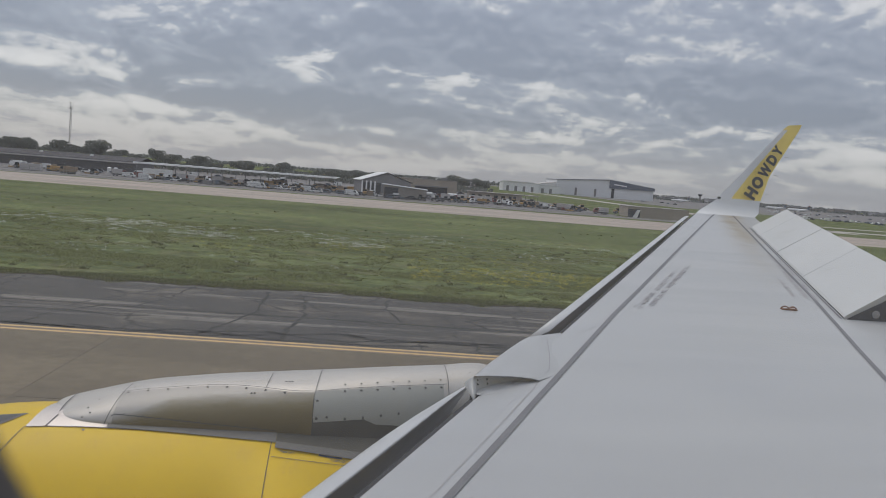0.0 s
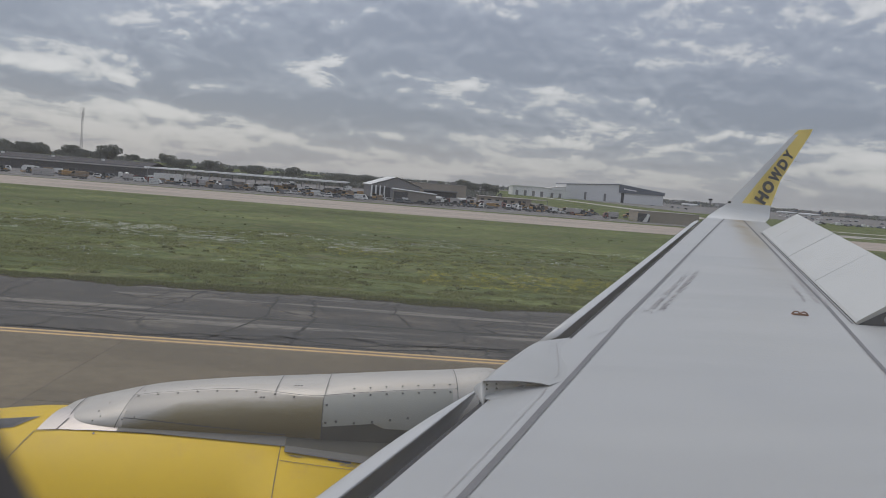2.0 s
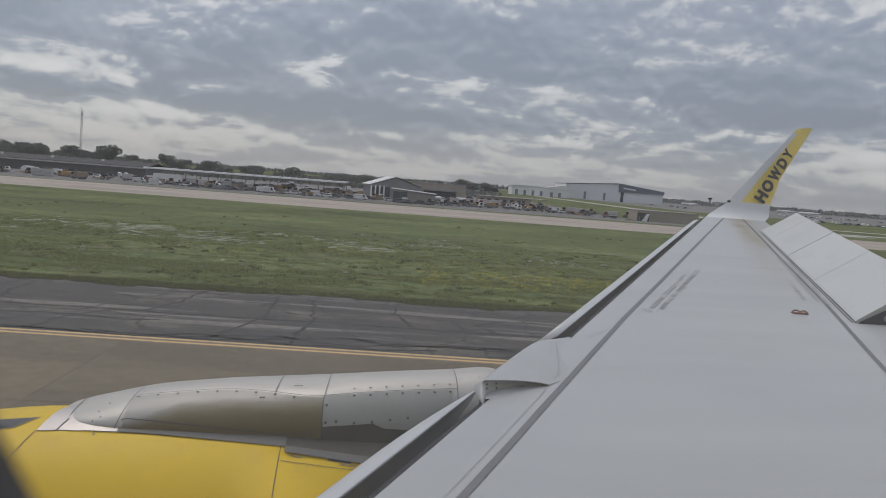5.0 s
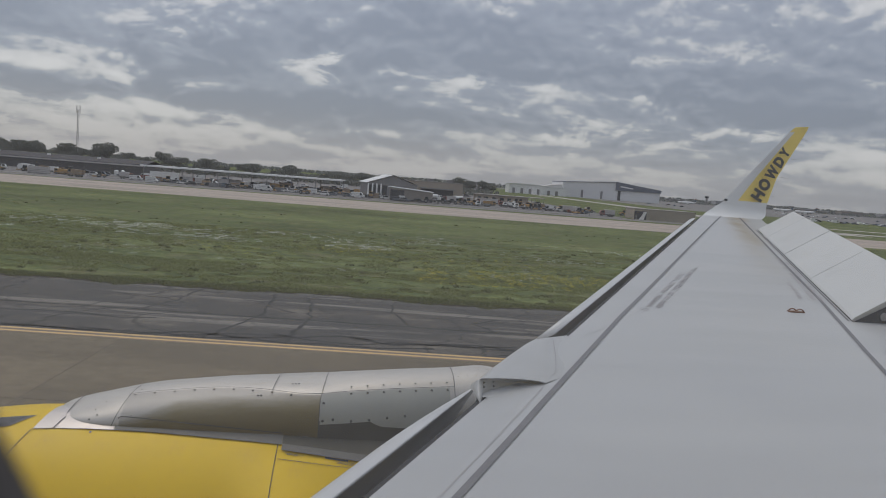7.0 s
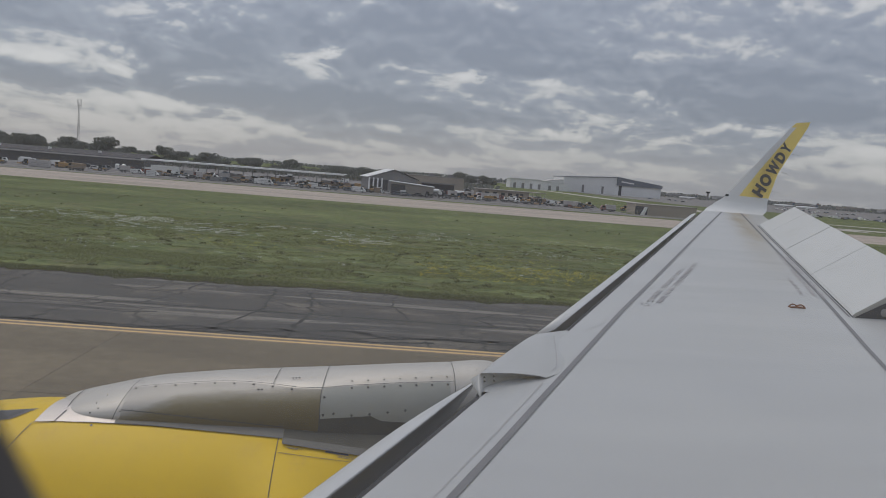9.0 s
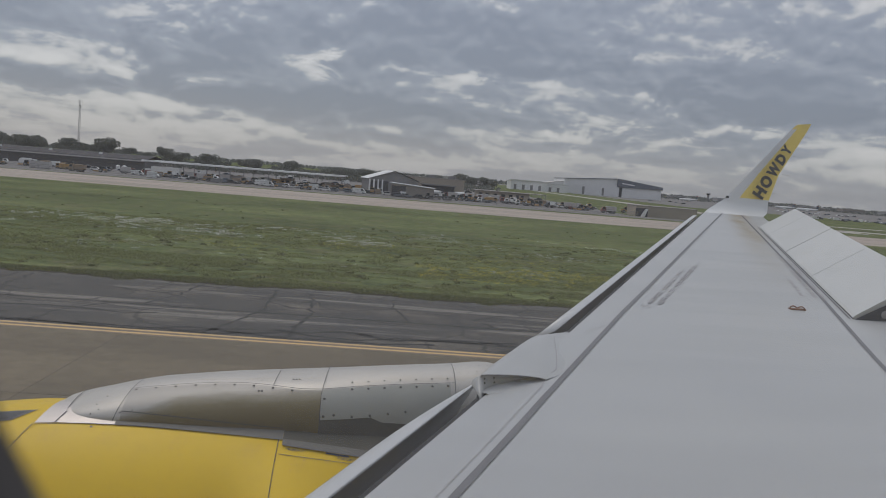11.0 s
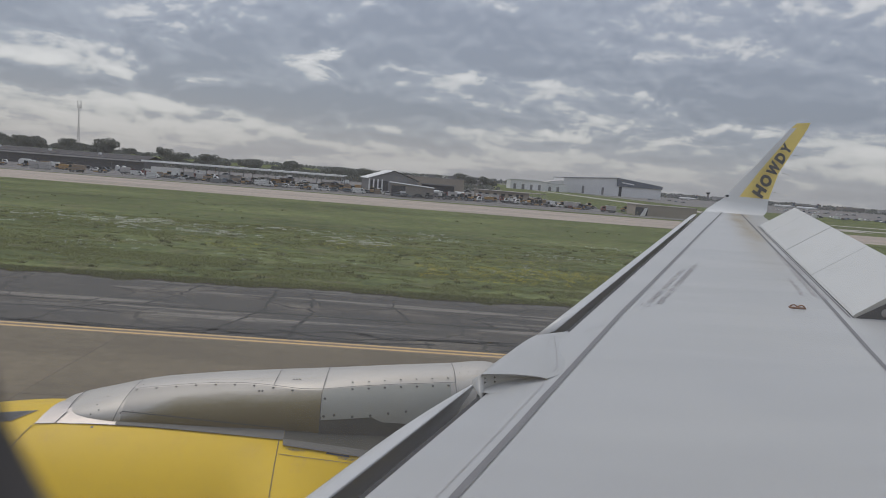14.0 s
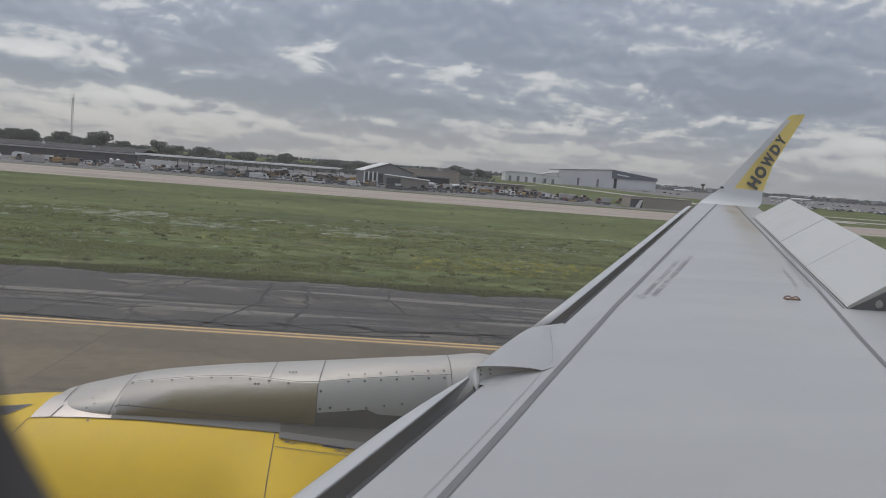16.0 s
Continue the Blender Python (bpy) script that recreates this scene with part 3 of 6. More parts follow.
def letter_mesh(text, size, bold=0.0):
    cu = bpy.data.curves.new("lettering", "FONT")
    cu.body, cu.size, cu.offset, cu.resolution_u = text, size, bold, 4
    ob = new("lettering", cu)
    bpy.context.view_layer.update()
    me = bpy.data.meshes.new_from_object(ob.evaluated_get(bpy.context.evaluated_depsgraph_get()))
    bpy.data.objects.remove(ob)
    bm = mesh()
    bm.from_mesh(me)
    bpy.data.meshes.remove(me)
    return bm
# ---- the airfield's ground, lying along x ----
GRASS_NEAR, GRASS_FAR = 29.6, 106.5
# beyond the far taxiway the land falls by a few metres towards the yard
LOW = -4.6
land = mesh()
sheet(land, [[(x, y, z) for x in (-4500, -1500, -400, 0, 400, 1500, 4500)] for y, z in
             ((-4500, -0.03), (-200, -0.03), (20, -0.03), (80, -0.03), (137, -0.03), (150, -0.30), (262, LOW + 0.25), (280, LOW - 0.03), (700, LOW - 0.03), (4500, LOW - 0.03))])
for f in land.faces:
    f.normal_update()
    if f.normal.z < 0:
        f.normal_flip()
ground = structure("ground", land, M_TURF, "rough green airfield grass reaching to the horizon", "ground")

taxiway = structure("taxiway", flat(-120, 120, -34, 20.95, -0.004), M_JOINT, "brown-grey concrete taxiway of large square slabs with dark joints", "taxiway")
shoulder = structure("taxiway_shoulder", flat(-160, 160, 20.9, GRASS_NEAR, 0.0, 640, 4, 0.48, (1,)), M_ASPHALT,
                     "old dark asphalt shoulder with branching cracks and pale worn patches", "asphalt")


def crack(points, wide, k, sway=1.0):
    """A wandering open crack through a few points."""
    rows = []
    i = 0
    for (x0, y0), (x1, y1) in zip(points, points[1:]):
        a, b = Vector((x0, y0, 0.004)), Vector((x1, y1, 0.004))
        steps = max(2, int((b - a).length / 0.2))
        side = Vector((b.y - a.y, a.x - b.x, 0)).normalized()
        for s in range(steps):
            t = s / steps
            d = sway * (0.20 * noise.noise(Vector((i * 0.09, k * 7, 0))) + 0.10 * noise.noise(Vector((i * 0.43, k * 7, 5))))
            w = 1.75 * wide * (0.55 + 1.5 * abs(noise.noise(Vector((i * 0.21, k * 3, 9)))))
            p = a.lerp(b, t) + side * d
            rows.append([p - side * w / 2, p + side * w / 2])
            i += 1
    bm = mesh()
    sheet(bm, rows)
    part("crack", bm, M_CRACK, shoulder)


g = random.Random(41)
# joints along the shoulder, then cracks running across it, then the broken band beside the line
crack([(-70, 24.55), (-20, 24.45), (20, 24.5), (70, 24.4)], 0.11, 1, 0.35)
crack([(-70, 26.9), (70, 26.8)], 0.045, 2, 0.9)
x, k = -34.0, 10
while x < 26:
    low, high = g.choice(((21.0, 29.3), (24.5, 29.4), (21.2, 24.5), (24.5, 27.0)))
    crack([(x, low), (x + g.uniform(-0.9, 0.9), (low + high) / 2), (x + g.uniform(-1.6, 1.6), high)], g.uniform(0.045, 0.08), k, 1.5)
    x, k = x + g.uniform(1.2, 3.4), k + 1
x = -40.0
while x < 30:
    y = g.uniform(21.05, 22.6)
    pts = [(x, y)]
    for _ in range(g.randint(3, 6)):
        pts.append((pts[-1][0] + g.uniform(0.9, 1.8), max(21.02, min(23.4, pts[-1][1] + g.uniform(-0.75, 0.75)))))
    crack(pts, g.uniform(0.09, 0.17), k, 0.8)
    x, k = x + g.uniform(1.0, 2.6), k + 1
for _ in range(26):
    x, y = g.uniform(-30, 22), g.uniform(23, 29)
    pts = [(x, y)]
    for _ in range(3):
        pts.append((pts[-1][0] + g.uniform(0.4, 1.4), min(29.3, pts[-1][1] + g.uniform(-0.6, 0.6))))
    crack(pts, g.uniform(0.035, 0.06), k, 0.9)
    k += 1
structure("line_bed", flat(-120, 120, 20.26, 20.93, 0.004), M_LINEBED, "brown stained concrete under the worn edge lines", "road marking")
for y, name in ((20.38, "edge_line"), (20.72, "edge_line")):
    structure(name, flat(-120, 120, y, y + 0.16, 0.008), M_LINE, "worn yellow painted double taxiway edge line", "road marking")
strip = flat(-700, 900, GRASS_FAR - 0.6, 137.0, 0.0, 200, 2, 0.15)
for v in strip.verts:
    v.co.y -= 0.04 * max(-90, min(90, v.co.x))
runway = structure("far_taxiway", strip, M_RUNWAY, "pale beige concrete taxiway across the grass", "taxiway")
structure("service_road", flat(-1200, 156, 284, 297, LOW, 60, 1), M_YARD, "grey asphalt service road along the yard", "road")
structure("yard", flat(-1200, 88, 299, 1000, LOW + 0.005, 40, 4), M_YARD, "worn grey asphalt equipment yard", "pavement")
structure("kerb", box(mesh(), -1200, 156, 297.4, 298.2, LOW - 0.02, LOW + 0.16), M_ROADLIGHT, "pale concrete kerb beside the service road", "kerb")
structure("cross_road", flat(168, 184, 300, 1120, LOW), M_ROADLIGHT, "pale concrete road running away over the grass", "road")
structure("second_road", flat(180, 1800, 316, 330, LOW), M_ROADLIGHT, "pale road between strips of grass", "road")
structure("third_road", flat(180, 1800, 376, 388, LOW), M_ROADLIGHT, "pale road between strips of grass", "road")
structure("apron", flat(240, 3000, 660, 2600, LOW + 0.004), M_YARD, "wide grey airport apron in the distance", "apron")


def scatter(count, x0, x1, y0, y1, seed, power=1.0):
    g = np.random.default_rng(seed)
    x = g.uniform(x0, x1, count)
    y = y0 + (y1 - y0) * g.uniform(0, 1, count) ** power
    return x, y, g


def blades(name, x, y, g, height, width, lean, material, label, each=3, z0=-0.03, category="grass"):
    """Upright little triangles, several to a tuft, as one mesh."""
    k = len(x) * each
    bx = np.repeat(x, each) + g.normal(0, width * 2.2, k)
    by = np.repeat(y, each) + g.normal(0, width * 2.2, k)
    h = np.repeat(height, each) * g.uniform(0.55, 1.2, k)
    turn = g.uniform(0, np.pi, k)
    w = width * g.uniform(0.6, 1.4, k)
    co = np.zeros((k, 3, 3))
    co[:, 0] = np.stack([bx - np.cos(turn) * w, by - np.sin(turn) * w, np.full(k, z0)], 1)
    co[:, 1] = np.stack([bx + np.cos(turn) * w, by + np.sin(turn) * w, np.full(k, z0)], 1)
    co[:, 2] = np.stack([bx + g.normal(0, lean, k) * h, by + g.normal(0, lean, k) * h, z0 + h], 1)
    me = bpy.data.meshes.new(name)
    me.vertices.add(k * 3)
    me.vertices.foreach_set("co", co.ravel())
    me.loops.add(k * 3)
    me.loops.foreach_set("vertex_index", np.arange(k * 3))
    me.polygons.add(k)
    me.polygons.foreach_set("loop_start", np.arange(k) * 3)
    me.polygons.foreach_set("loop_total", np.full(k, 3))
    me.update()
    me.validate()
    me.materials.append(material)
    return tagged(new(name, me), label, category, kind="stuff")


def lumps(x, y, scale, seed):
    return np.array([noise.noise(Vector((a * scale * 0.5, b * scale, seed))) for a, b in zip(x, y)])


def verge(x):
    """Where the asphalt ends and the grass begins."""
    return GRASS_NEAR + 0.48 * (noise.noise(Vector((x * 0.35, GRASS_NEAR, 0))) + 0.6 * noise.noise(Vector((x * 1.7, GRASS_NEAR, 3))))


# dark strip of soil, with the verge's shadow line put into its colour
soil = mesh()
sheet(soil, [[(x, verge(x) + off + wide * noise.noise(Vector((x * 2.3, off, 8))), 0.007) for x in np.arange(-60, 60, 0.2)] for off, wide in ((-0.10, 0.14), (0.30, 0.1))])
structure("soil_shadow_edge", soil, M_SOILSHADE, "dark soil and painted shadow along the ragged edge of the asphalt", "soil")
x, y, g = scatter(24000, -38, 24, GRASS_NEAR - 0.75, GRASS_NEAR + 1.1, 2, 1.0)
keep = y > np.array([verge(a) for a in x]) + 0.04 - 0.45 * lumps(x * 2.2, y * 0.4, 0.9, 4)
x, y = x[keep], y[keep]
# the dark weed colour here adds to the painted shadow line
blades("verge_grass", x, y, g, 0.10 * np.ones(len(x)), 0.022, 0.9, M_WEED, "longer grass leaning over the asphalt edge")
for seed, count, y0, y1, tall, wide in ((31, 60000, GRASS_NEAR + 0.2, 38.0, 0.085, 0.016), (37, 52000, 36.0, 60.0, 0.095, 0.024)):
    x, y, g = scatter(count, -34, 26, y0, y1, seed, 1.2)
    clump = lumps(x * 1.5, y * 1.1, 0.8, seed) + 0.7 * lumps(x * 1.2, y, 0.22, seed + 3)
    keep = clump > -0.12
    x, y, clump = x[keep], y[keep], clump[keep]
    blades("grass_tufts", x, y, g, tall * (0.55 + np.clip(clump, -0.1, 0.8)), wide, 0.8, M_BLADE, "uneven tufts of rough green grass", 3)
x, y, g = scatter(1500, -40, 24, GRASS_NEAR + 1, 85, 3, 1.3)
keep = lumps(x, y, 0.33, 7) > 0.30
blades("dark_weeds", x[keep], y[keep], g, 0.11 * np.ones(keep.sum()), 0.035, 1.1, M_WEED, "clumps of darker weeds in the grass", 12)


x, y, g = scatter(620, -36, 24, GRASS_NEAR + 0.3, 58, 57, 1.4)
keep = lumps(x, y, 0.25, 12) > -0.05
blades("tall_weeds", x[keep], y[keep], g, g.uniform(0.06, 0.15, keep.sum()), 0.045, 1.0, M_WEED, "low spreading weeds standing out of the turf", 20)


def flowers(name, count, x0, x1, y0, y1, seed, cut, material, label, r):
    """Petal clusters, dense inside noisy drifts and thinning out round them."""
    x, y, g = scatter(count, x0, x1, y0, y1, seed)
    edge = np.minimum(np.minimum(x - x0, x1 - x) / 4, np.minimum(y - y0, y1 - y) / 1.5)
    worth = lumps(x * 1.6, y * 0.8, 0.24, seed) + 0.9 * lumps(x * 3.0, y * 1.6, 0.9, seed + 5) - cut - np.clip(0.4 - edge * 0.4, 0, 0.4)
    keep = g.uniform(0, 1, len(x)) < np.clip(worth * 1.3, 0, 0.5) ** 1.5
    x, y = x[keep], y[keep]
    return blades(name, x, y, g, np.full(len(x), r * 2.4), r, 0.35, material, label, 2, 0.085, "flowers")


flowers("white_wildflowers", 63000, -32, 0, 47, 58, 11, 0.10, M_WHITEFLOWER, "drifts of small white wildflowers in the grass", 0.018)
flowers("white_wildflowers", 24000, -6, 24, 44, 64, 13, 0.22, M_WHITEFLOWER, "sparse small white wildflowers in the grass", 0.018)
flowers("white_wildflowers", 15000, -30, 22, 33, 45, 17, 0.30, M_WHITEFLOWER, "sparse small white wildflowers in the grass", 0.018)
flowers("yellow_wildflowers", 8100, 1.0, 14, 34.5, 41.5, 23, -0.28, M_YELLOWFLOWER, "bright patch of yellow wildflowers in the grass", 0.018)
flowers("yellow_wildflowers", 10000, -12, 12, 41, 50, 29, 0.02, M_YELLOWFLOWER, "thin patch of yellow wildflowers in the grass", 0.014)
# ---- the airliner: local x aft, y outboard, z up from the eye ----
AIR = pose(0, 0, EYE, 0, 0, 4.0)
airliner = thing("airliner", "airliner with grey wing, yellow engine and yellow winglet, spoilers raised", "airplane", m=AIR)


def wing_z(y):
    return -1.35 + 0.064 * y


def lead(y):
    return 1.64 + 0.55 * (y - 5.38) - (0.07 if y < 4.3 else 0.0)


def hinge(y):
    return 4.43 + 0.42 * (y - 6.35)


def trail(y):
    return 6.3 if y < 6.345 else hinge(y) if y < 13.82 else hinge(y) + 0.36


def on_wing(x, y, lift=0.004):
    return (x, y, wing_z(y) + lift)


def wing_shell():
    bm = mesh()
    rows = []
    for y in (-0.3, 0.6, 1.5, 2.5, 3.5, 4.29, 4.31, 5.5, 6.34, 6.35, 7.5, 9, 10.5, 12, 13.8, 13.83, 15, 16.25):
        a, b, z = lead(y), trail(y), wing_z(y)
        thick = 0.62 - 0.028 * y
        row = [(a + (b - a) * t, y, z) for t in (0, 0.02, 0.15, 0.3, 0.5, 0.7, 0.85, 0.97, 1)]
        row += [(a + (b - a) * t, y, z - d * thick) for t, d in ((1.0, 0.1), (0.8, 0.45), (0.5, 0.9), (0.25, 1.0), (0.0, 0.8))]
        rows.append(row)
    v = sheet(bm, rows, closed=True)
    bm.faces.new(v[0])
    bm.faces.new(v[-1][::-1])
    bmesh.ops.recalc_face_normals(bm, faces=bm.faces[:])
    return bm


wing = part("wing", wing_shell(), M_WING, airliner, "light grey painted wing with dark seam lines")


def strip_on_wing(name, pts, width, material, parent, label="", lift=0.004):
    (xa, ya), (xb, yb) = pts[0], pts[-1]
    return part(name, ribbon([on_wing(x, y, lift) for x, y in pts], (yb - ya, xa - xb, 0), width), material, parent, label)


strip_on_wing("seam", [(0.0, 1.95), (0.458, 2.78), (0.693, 3.206), (0.874, 3.537), (1.093, 3.943), (1.375, 4.457), (1.739, 5.124), (2.233, 6.027), (2.95, 7.29), (4.18, 9.47), (5.75, 12.25), (8.02, 16.25)], 0.035, M_SEALANT, wing, "dark sealant line along the front spar")
strip_on_wing("seam", [(2.62, 2.4), (3.611, 4.75), (3.858, 5.33), (4.118, 5.924), (4.688, 7.232), (5.396, 8.952), (6.605, 11.841), (8.45, 16.25)], 0.034, M_SEALANT, wing, "dark sealant line along the rear spar")
strip_on_wing("seam", [(hinge(y) - 0.03, y) for y in (6.35, 9, 13.8)], 0.02, M_SEALANT, wing, "thin gap at the spoiler hinges")


def nose():
    """The fixed nose that shows in the gap behind the slats, coloured dark for the gap's shade."""
    bm = mesh()
    rows = []
    for y in (*np.linspace(0.8, 4.29, 12), *np.linspace(4.32, 16.2, 24)):
        a, z = lead(y), wing_z(y)
        rows.append([(a + 0.004, y, z - 0.004), (a - 0.05, y, z - 0.03), (a - 0.13, y, z - 0.10), (a - 0.20, y, z - 0.22), (a - 0.2, y, z - 0.36), (a - 0.05, y, z - 0.5)])
    sheet(bm, rows)
    return bm


part("fixed_nose", nose(), M_NOSE, wing, "dark grey nose surface, the slat gap's shade in its colour", True)


def slat(y0, y1):
    bm = mesh()
    rows = []
    for y in np.linspace(y0, y1, 14):
        z = wing_z(y)
        t = 1.61 + 0.553 * (y - 5.72) - (0.08 if y < 4.6 else 0.0)
        # the inner slat runs out to a point beside the pylon
        k = min(1.0, max(0.0, (y - 3.55) / 0.85)) if y1 < 5 else 0.0
        f = 1 - 0.93 * k * k
        rows.append([(t + 0.015 + (dx - 0.015) * f, y, z - 0.085 + (dz + 0.085) * f) for dx, dz in (
            (0.015, -0.085), (0.009, -0.0853), (-0.03, -0.088), (-0.08, -0.100), (-0.125, -0.132), (-0.157, -0.195), (-0.165, -0.28), (-0.15, -0.36), (-0.09, -0.42),
            (-0.08, -0.40), (-0.125, -0.34), (-0.13, -0.28), (-0.11, -0.2), (-0.07, -0.14), (0.015, -0.10))])
    v = sheet(bm, rows, closed=True)
    bm.faces.new(v[0])
    bm.faces.new(v[-1][::-1])
    bmesh.ops.recalc_face_normals(bm, faces=bm.faces[:])
    return bm


part("slat", slat(1.6, 4.40), M_SLAT, airliner, "lowered inner leading-edge slat", True)
part("slat", slat(5.72, 16.35), M_SLAT, airliner, "lowered outer leading-edge slat", True)


def spoiler(y0, y1, gaps):
    bm = mesh()
    c, s = 0.64, 0.385
    pts = []
    for y in (y0 + gaps[0], y1 - gaps[1]):
        x, z = hinge(y), wing_z(y) + 0.012
        pts.append([(x, y, z), (x + 0.02, y, z + 0.022), (x + c, y, z + s), (x + c + 0.006, y, z + s - 0.012), (x + 0.35 * c, y, z + 0.35 * s - 0.07), (x + 0.03, y, z - 0.03)])
    v = sheet(bm, pts, closed=True)
    bm.faces.new(v[0])
    bm.faces.new(v[1][::-1])
    bmesh.ops.recalc_face_normals(bm, faces=bm.faces[:])
    return bm


for y0, y1, gaps in ((6.35, 8.43, (0.012, 0.006)), (8.43, 10.47, (0.006, 0.014)), (10.47, 12.53, (0.014, 0.006)), (12.53, 13.81, (0.006, 0.012))):
    panel = part("spoiler", spoiler(y0, y1, gaps), M_SPOILER, airliner, "raised pale grey spoiler panel")
    row = [(hinge(y) + 0.64 * t, y, wing_z(y) + 0.016 + 0.385 * t) for y in (y0 + 0.08, y0 + (y1 - y0) * 0.45, y1 - 0.08) for t in np.arange(0.08, 0.95, 0.075)]
    part("rivet_rows", discs(row, [(-0.516, 0, 0.857)] * len(row), 0.0055), M_STENCILPALE, panel)["kind"] = "stuff"


def cove():
    bm = mesh()
    sheet(bm, [[(hinge(y) + dx, y, wing_z(y) + dz) for dx, dz in ((0.0, -0.02), (0.05, -0.10), (0.5, -0.20), (1.0, -0.32))] for y in (6.3, 10, 13.8)])
    return bm


# the shade below the spoilers is put into the cove's colour
part("flap_cove", cove(), M_BAY, wing, "cove under the raised spoilers, coloured dark for its shade")
flap = mesh()
sheet(flap, [[(hinge(y) + dx, y, wing_z(y) + dz) for dx, dz in ((0.55, -0.30), (0.62, -0.22), (0.8, -0.20), (1.1, -0.30), (1.45, -0.52), (1.1, -0.40))] for y in (6.3, 10, 13.8)], closed=True)
part("flap", flap, M_SLAT, airliner, "grey flap lowered behind the spoilers", True)


def dark_end():
    """A dark sheet for the shade in the spoiler bay's open end, behind its hinge fitting."""
    bm = mesh()
    y = 6.349
    x, z = hinge(y), wing_z(y)
    bm.faces.new([bm.verts.new(p) for p in ((x + 0.02, y, z + 0.004), (x + 0.6, y, z + 0.3), (x + 1.1, y, z - 0.2), (x + 0.4, y, z - 0.2))])
    return bm


part("spoiler_bay_shade", dark_end(), M_BAY, wing, "dark sheet for the shade in the spoiler bay's open end")
part("hinge_fitting", tube(mesh(), (4.72, 6.342, -0.885), (4.72, 6.36, -0.885), 0.036), M_STENCIL, wing, "pale round hinge fitting")

# pylon fairing over the leading edge: a plate that rises towards the cabin and ends in an open lip
def plate(t, c, drop=0.0):
    """t: 0 at the lip, 1 at the outboard end; c: 0 at the front edge, 1 at the back fold."""
    fx, fy, height = 0.771 + 0.56 * t, 4.03 + 1.108 * t, 0.075 - 0.055 * t - 0.012 * t ** 6
    bx, by = 1.177 + 0.283 * t + 0.05 * math.sin(math.pi * min(1, t * 1.6)), 4.24 + 0.96 * t
    x, y = fx + (bx - fx) * c, fy + (by - fy) * c + 0.013 * math.sin(math.pi * c) * (1 - t)
    return Vector((x, y, wing_z(y) + 0.007 + height * (1 - c) ** 0.75 - drop))


fair = mesh()
rows = []
for t in np.linspace(0, 1, 15):
    edge = plate(t, 0)
    row = [edge + Vector((-1, 0.5, 0)) * k * min(1, 0.2 + 4 * t) + Vector((0, 0, -d)) for k, d in ((0.085, 0.34), (0.08, 0.17), (0.055, 0.06), (0.025, 0.016))]
    back = plate(t, 1) + Vector((0.17, 0.03, -0.020)) * min(1, t * 3)
    rows.append(row + [plate(t, c) for c in np.linspace(0, 1, 11)] + [back])
tip = [p + Vector((0.05, 0.06, -0.05)) for p in rows[-1][:4]]
rows.append(tip + [Vector((1.36 + 0.24 * c, 5.185 + 0.14 * c, wing_z(5.2 + 0.13 * c) + 0.006)) for c in np.linspace(0, 1, 12)])
sheet(fair, rows)
bmesh.ops.recalc_face_normals(fair, faces=fair.faces[:])
part("pylon_fairing", fair, M_WING, airliner, "smooth grey fairing where the pylon meets the leading edge", True)
lip = mesh()
sheet(lip, [[plate(0, c), plate(0, c) + Vector((0, -0.004, -0.004)), plate(0, c, 0.011 - 0.008 * c) + Vector((0, 0.012, 0))] for c in np.linspace(0, 1, 11)])
part("fairing_lip", lip, M_STENCIL, airliner, "thin grey edge of the pylon fairing", True)
web = mesh()
rows = []
for c in np.linspace(0, 1, 13):
    top = plate(0, c, 0.010) + Vector((0, 0.014, 0))
    y = 3.906 + 0.365 * min(1, c * 1.02) ** 0.42
    foot = Vector((0.756 + 0.424 * c, y, wing_z(y) + 0.002))
    rows.append([top.lerp(foot, k / 4) + Vector((0, 0.012 * math.sin(math.pi * k / 4), 0)) for k in range(5)] + [foot + Vector((0.006, 0.004, -0.075))])
for dx, dy, drop in ((-0.012, 0.012, 0.008), (-0.012, 0.03, 0.018), (-0.006, 0.05, 0.03)):
    rows.insert(0, [p + Vector((dx * (1, 1.1, 1, 0.7, 0.2, 0)[i], dy * (1, 1, 0.9, 0.6, 0.2, 0)[i], -drop * (1, 0.6, 0.35, 0.2, 0.1, 0)[i])) for i, p in enumerate(rows[0])])
sheet(web, rows)
bmesh.ops.recalc_face_normals(web, faces=web.faces[:])
bulge = mesh()
rows = []
for c in np.linspace(0.02, 1, 14):
    y = 3.906 + 0.365 * min(1, c * 1.02) ** 0.42
    x, e = 0.756 + 0.424 * c, lead(y)
    rows.append([(x - 0.004, y, wing_z(y) + 0.002), ((x + e) / 2 + 0.01, y - 0.025, wing_z(y) + 0.007), (e + 0.06 * min(1, c * 6), y - 0.08 * min(1, c * 6), wing_z(y - 0.08) - 0.004 + 0.006 * (c < 0.1))])
sheet(bulge, rows)
part("nose_cap", bulge, M_WING, wing, "rounded grey cap of the wing nose under the fairing", True)
part("fairing_web", web, M_WING, airliner, "recessed grey face under the fairing lip", True)
part("web_mark", discs([plate(0, c, d) + Vector((0, -0.004, 0)) for c, d in ((0.05, 0.022), (0.055, 0.045), (0.19, 0.018), (0.20, 0.042))], [(0, -1, 0.2)] * 4, 0.008, 3), M_BOLT, airliner)["kind"] = "stuff"
strip_on_wing("seam", [(1.181, 4.275), (1.29, 4.444), (1.372, 4.76), (1.439, 5.069), (1.462, 5.17)], 0.004, M_STENCIL, wing, "", 0.009)
strip_on_wing("seam", [(1.185, 4.28), (1.121, 4.124), (0.763, 3.458), (0.43, 2.85), (0.0, 2.07)], 0.0028, M_STENCILPALE, wing)
strip_on_wing("seam", [(1.729, 5.367), (1.977, 5.622)], 0.005, M_STENCIL, wing)

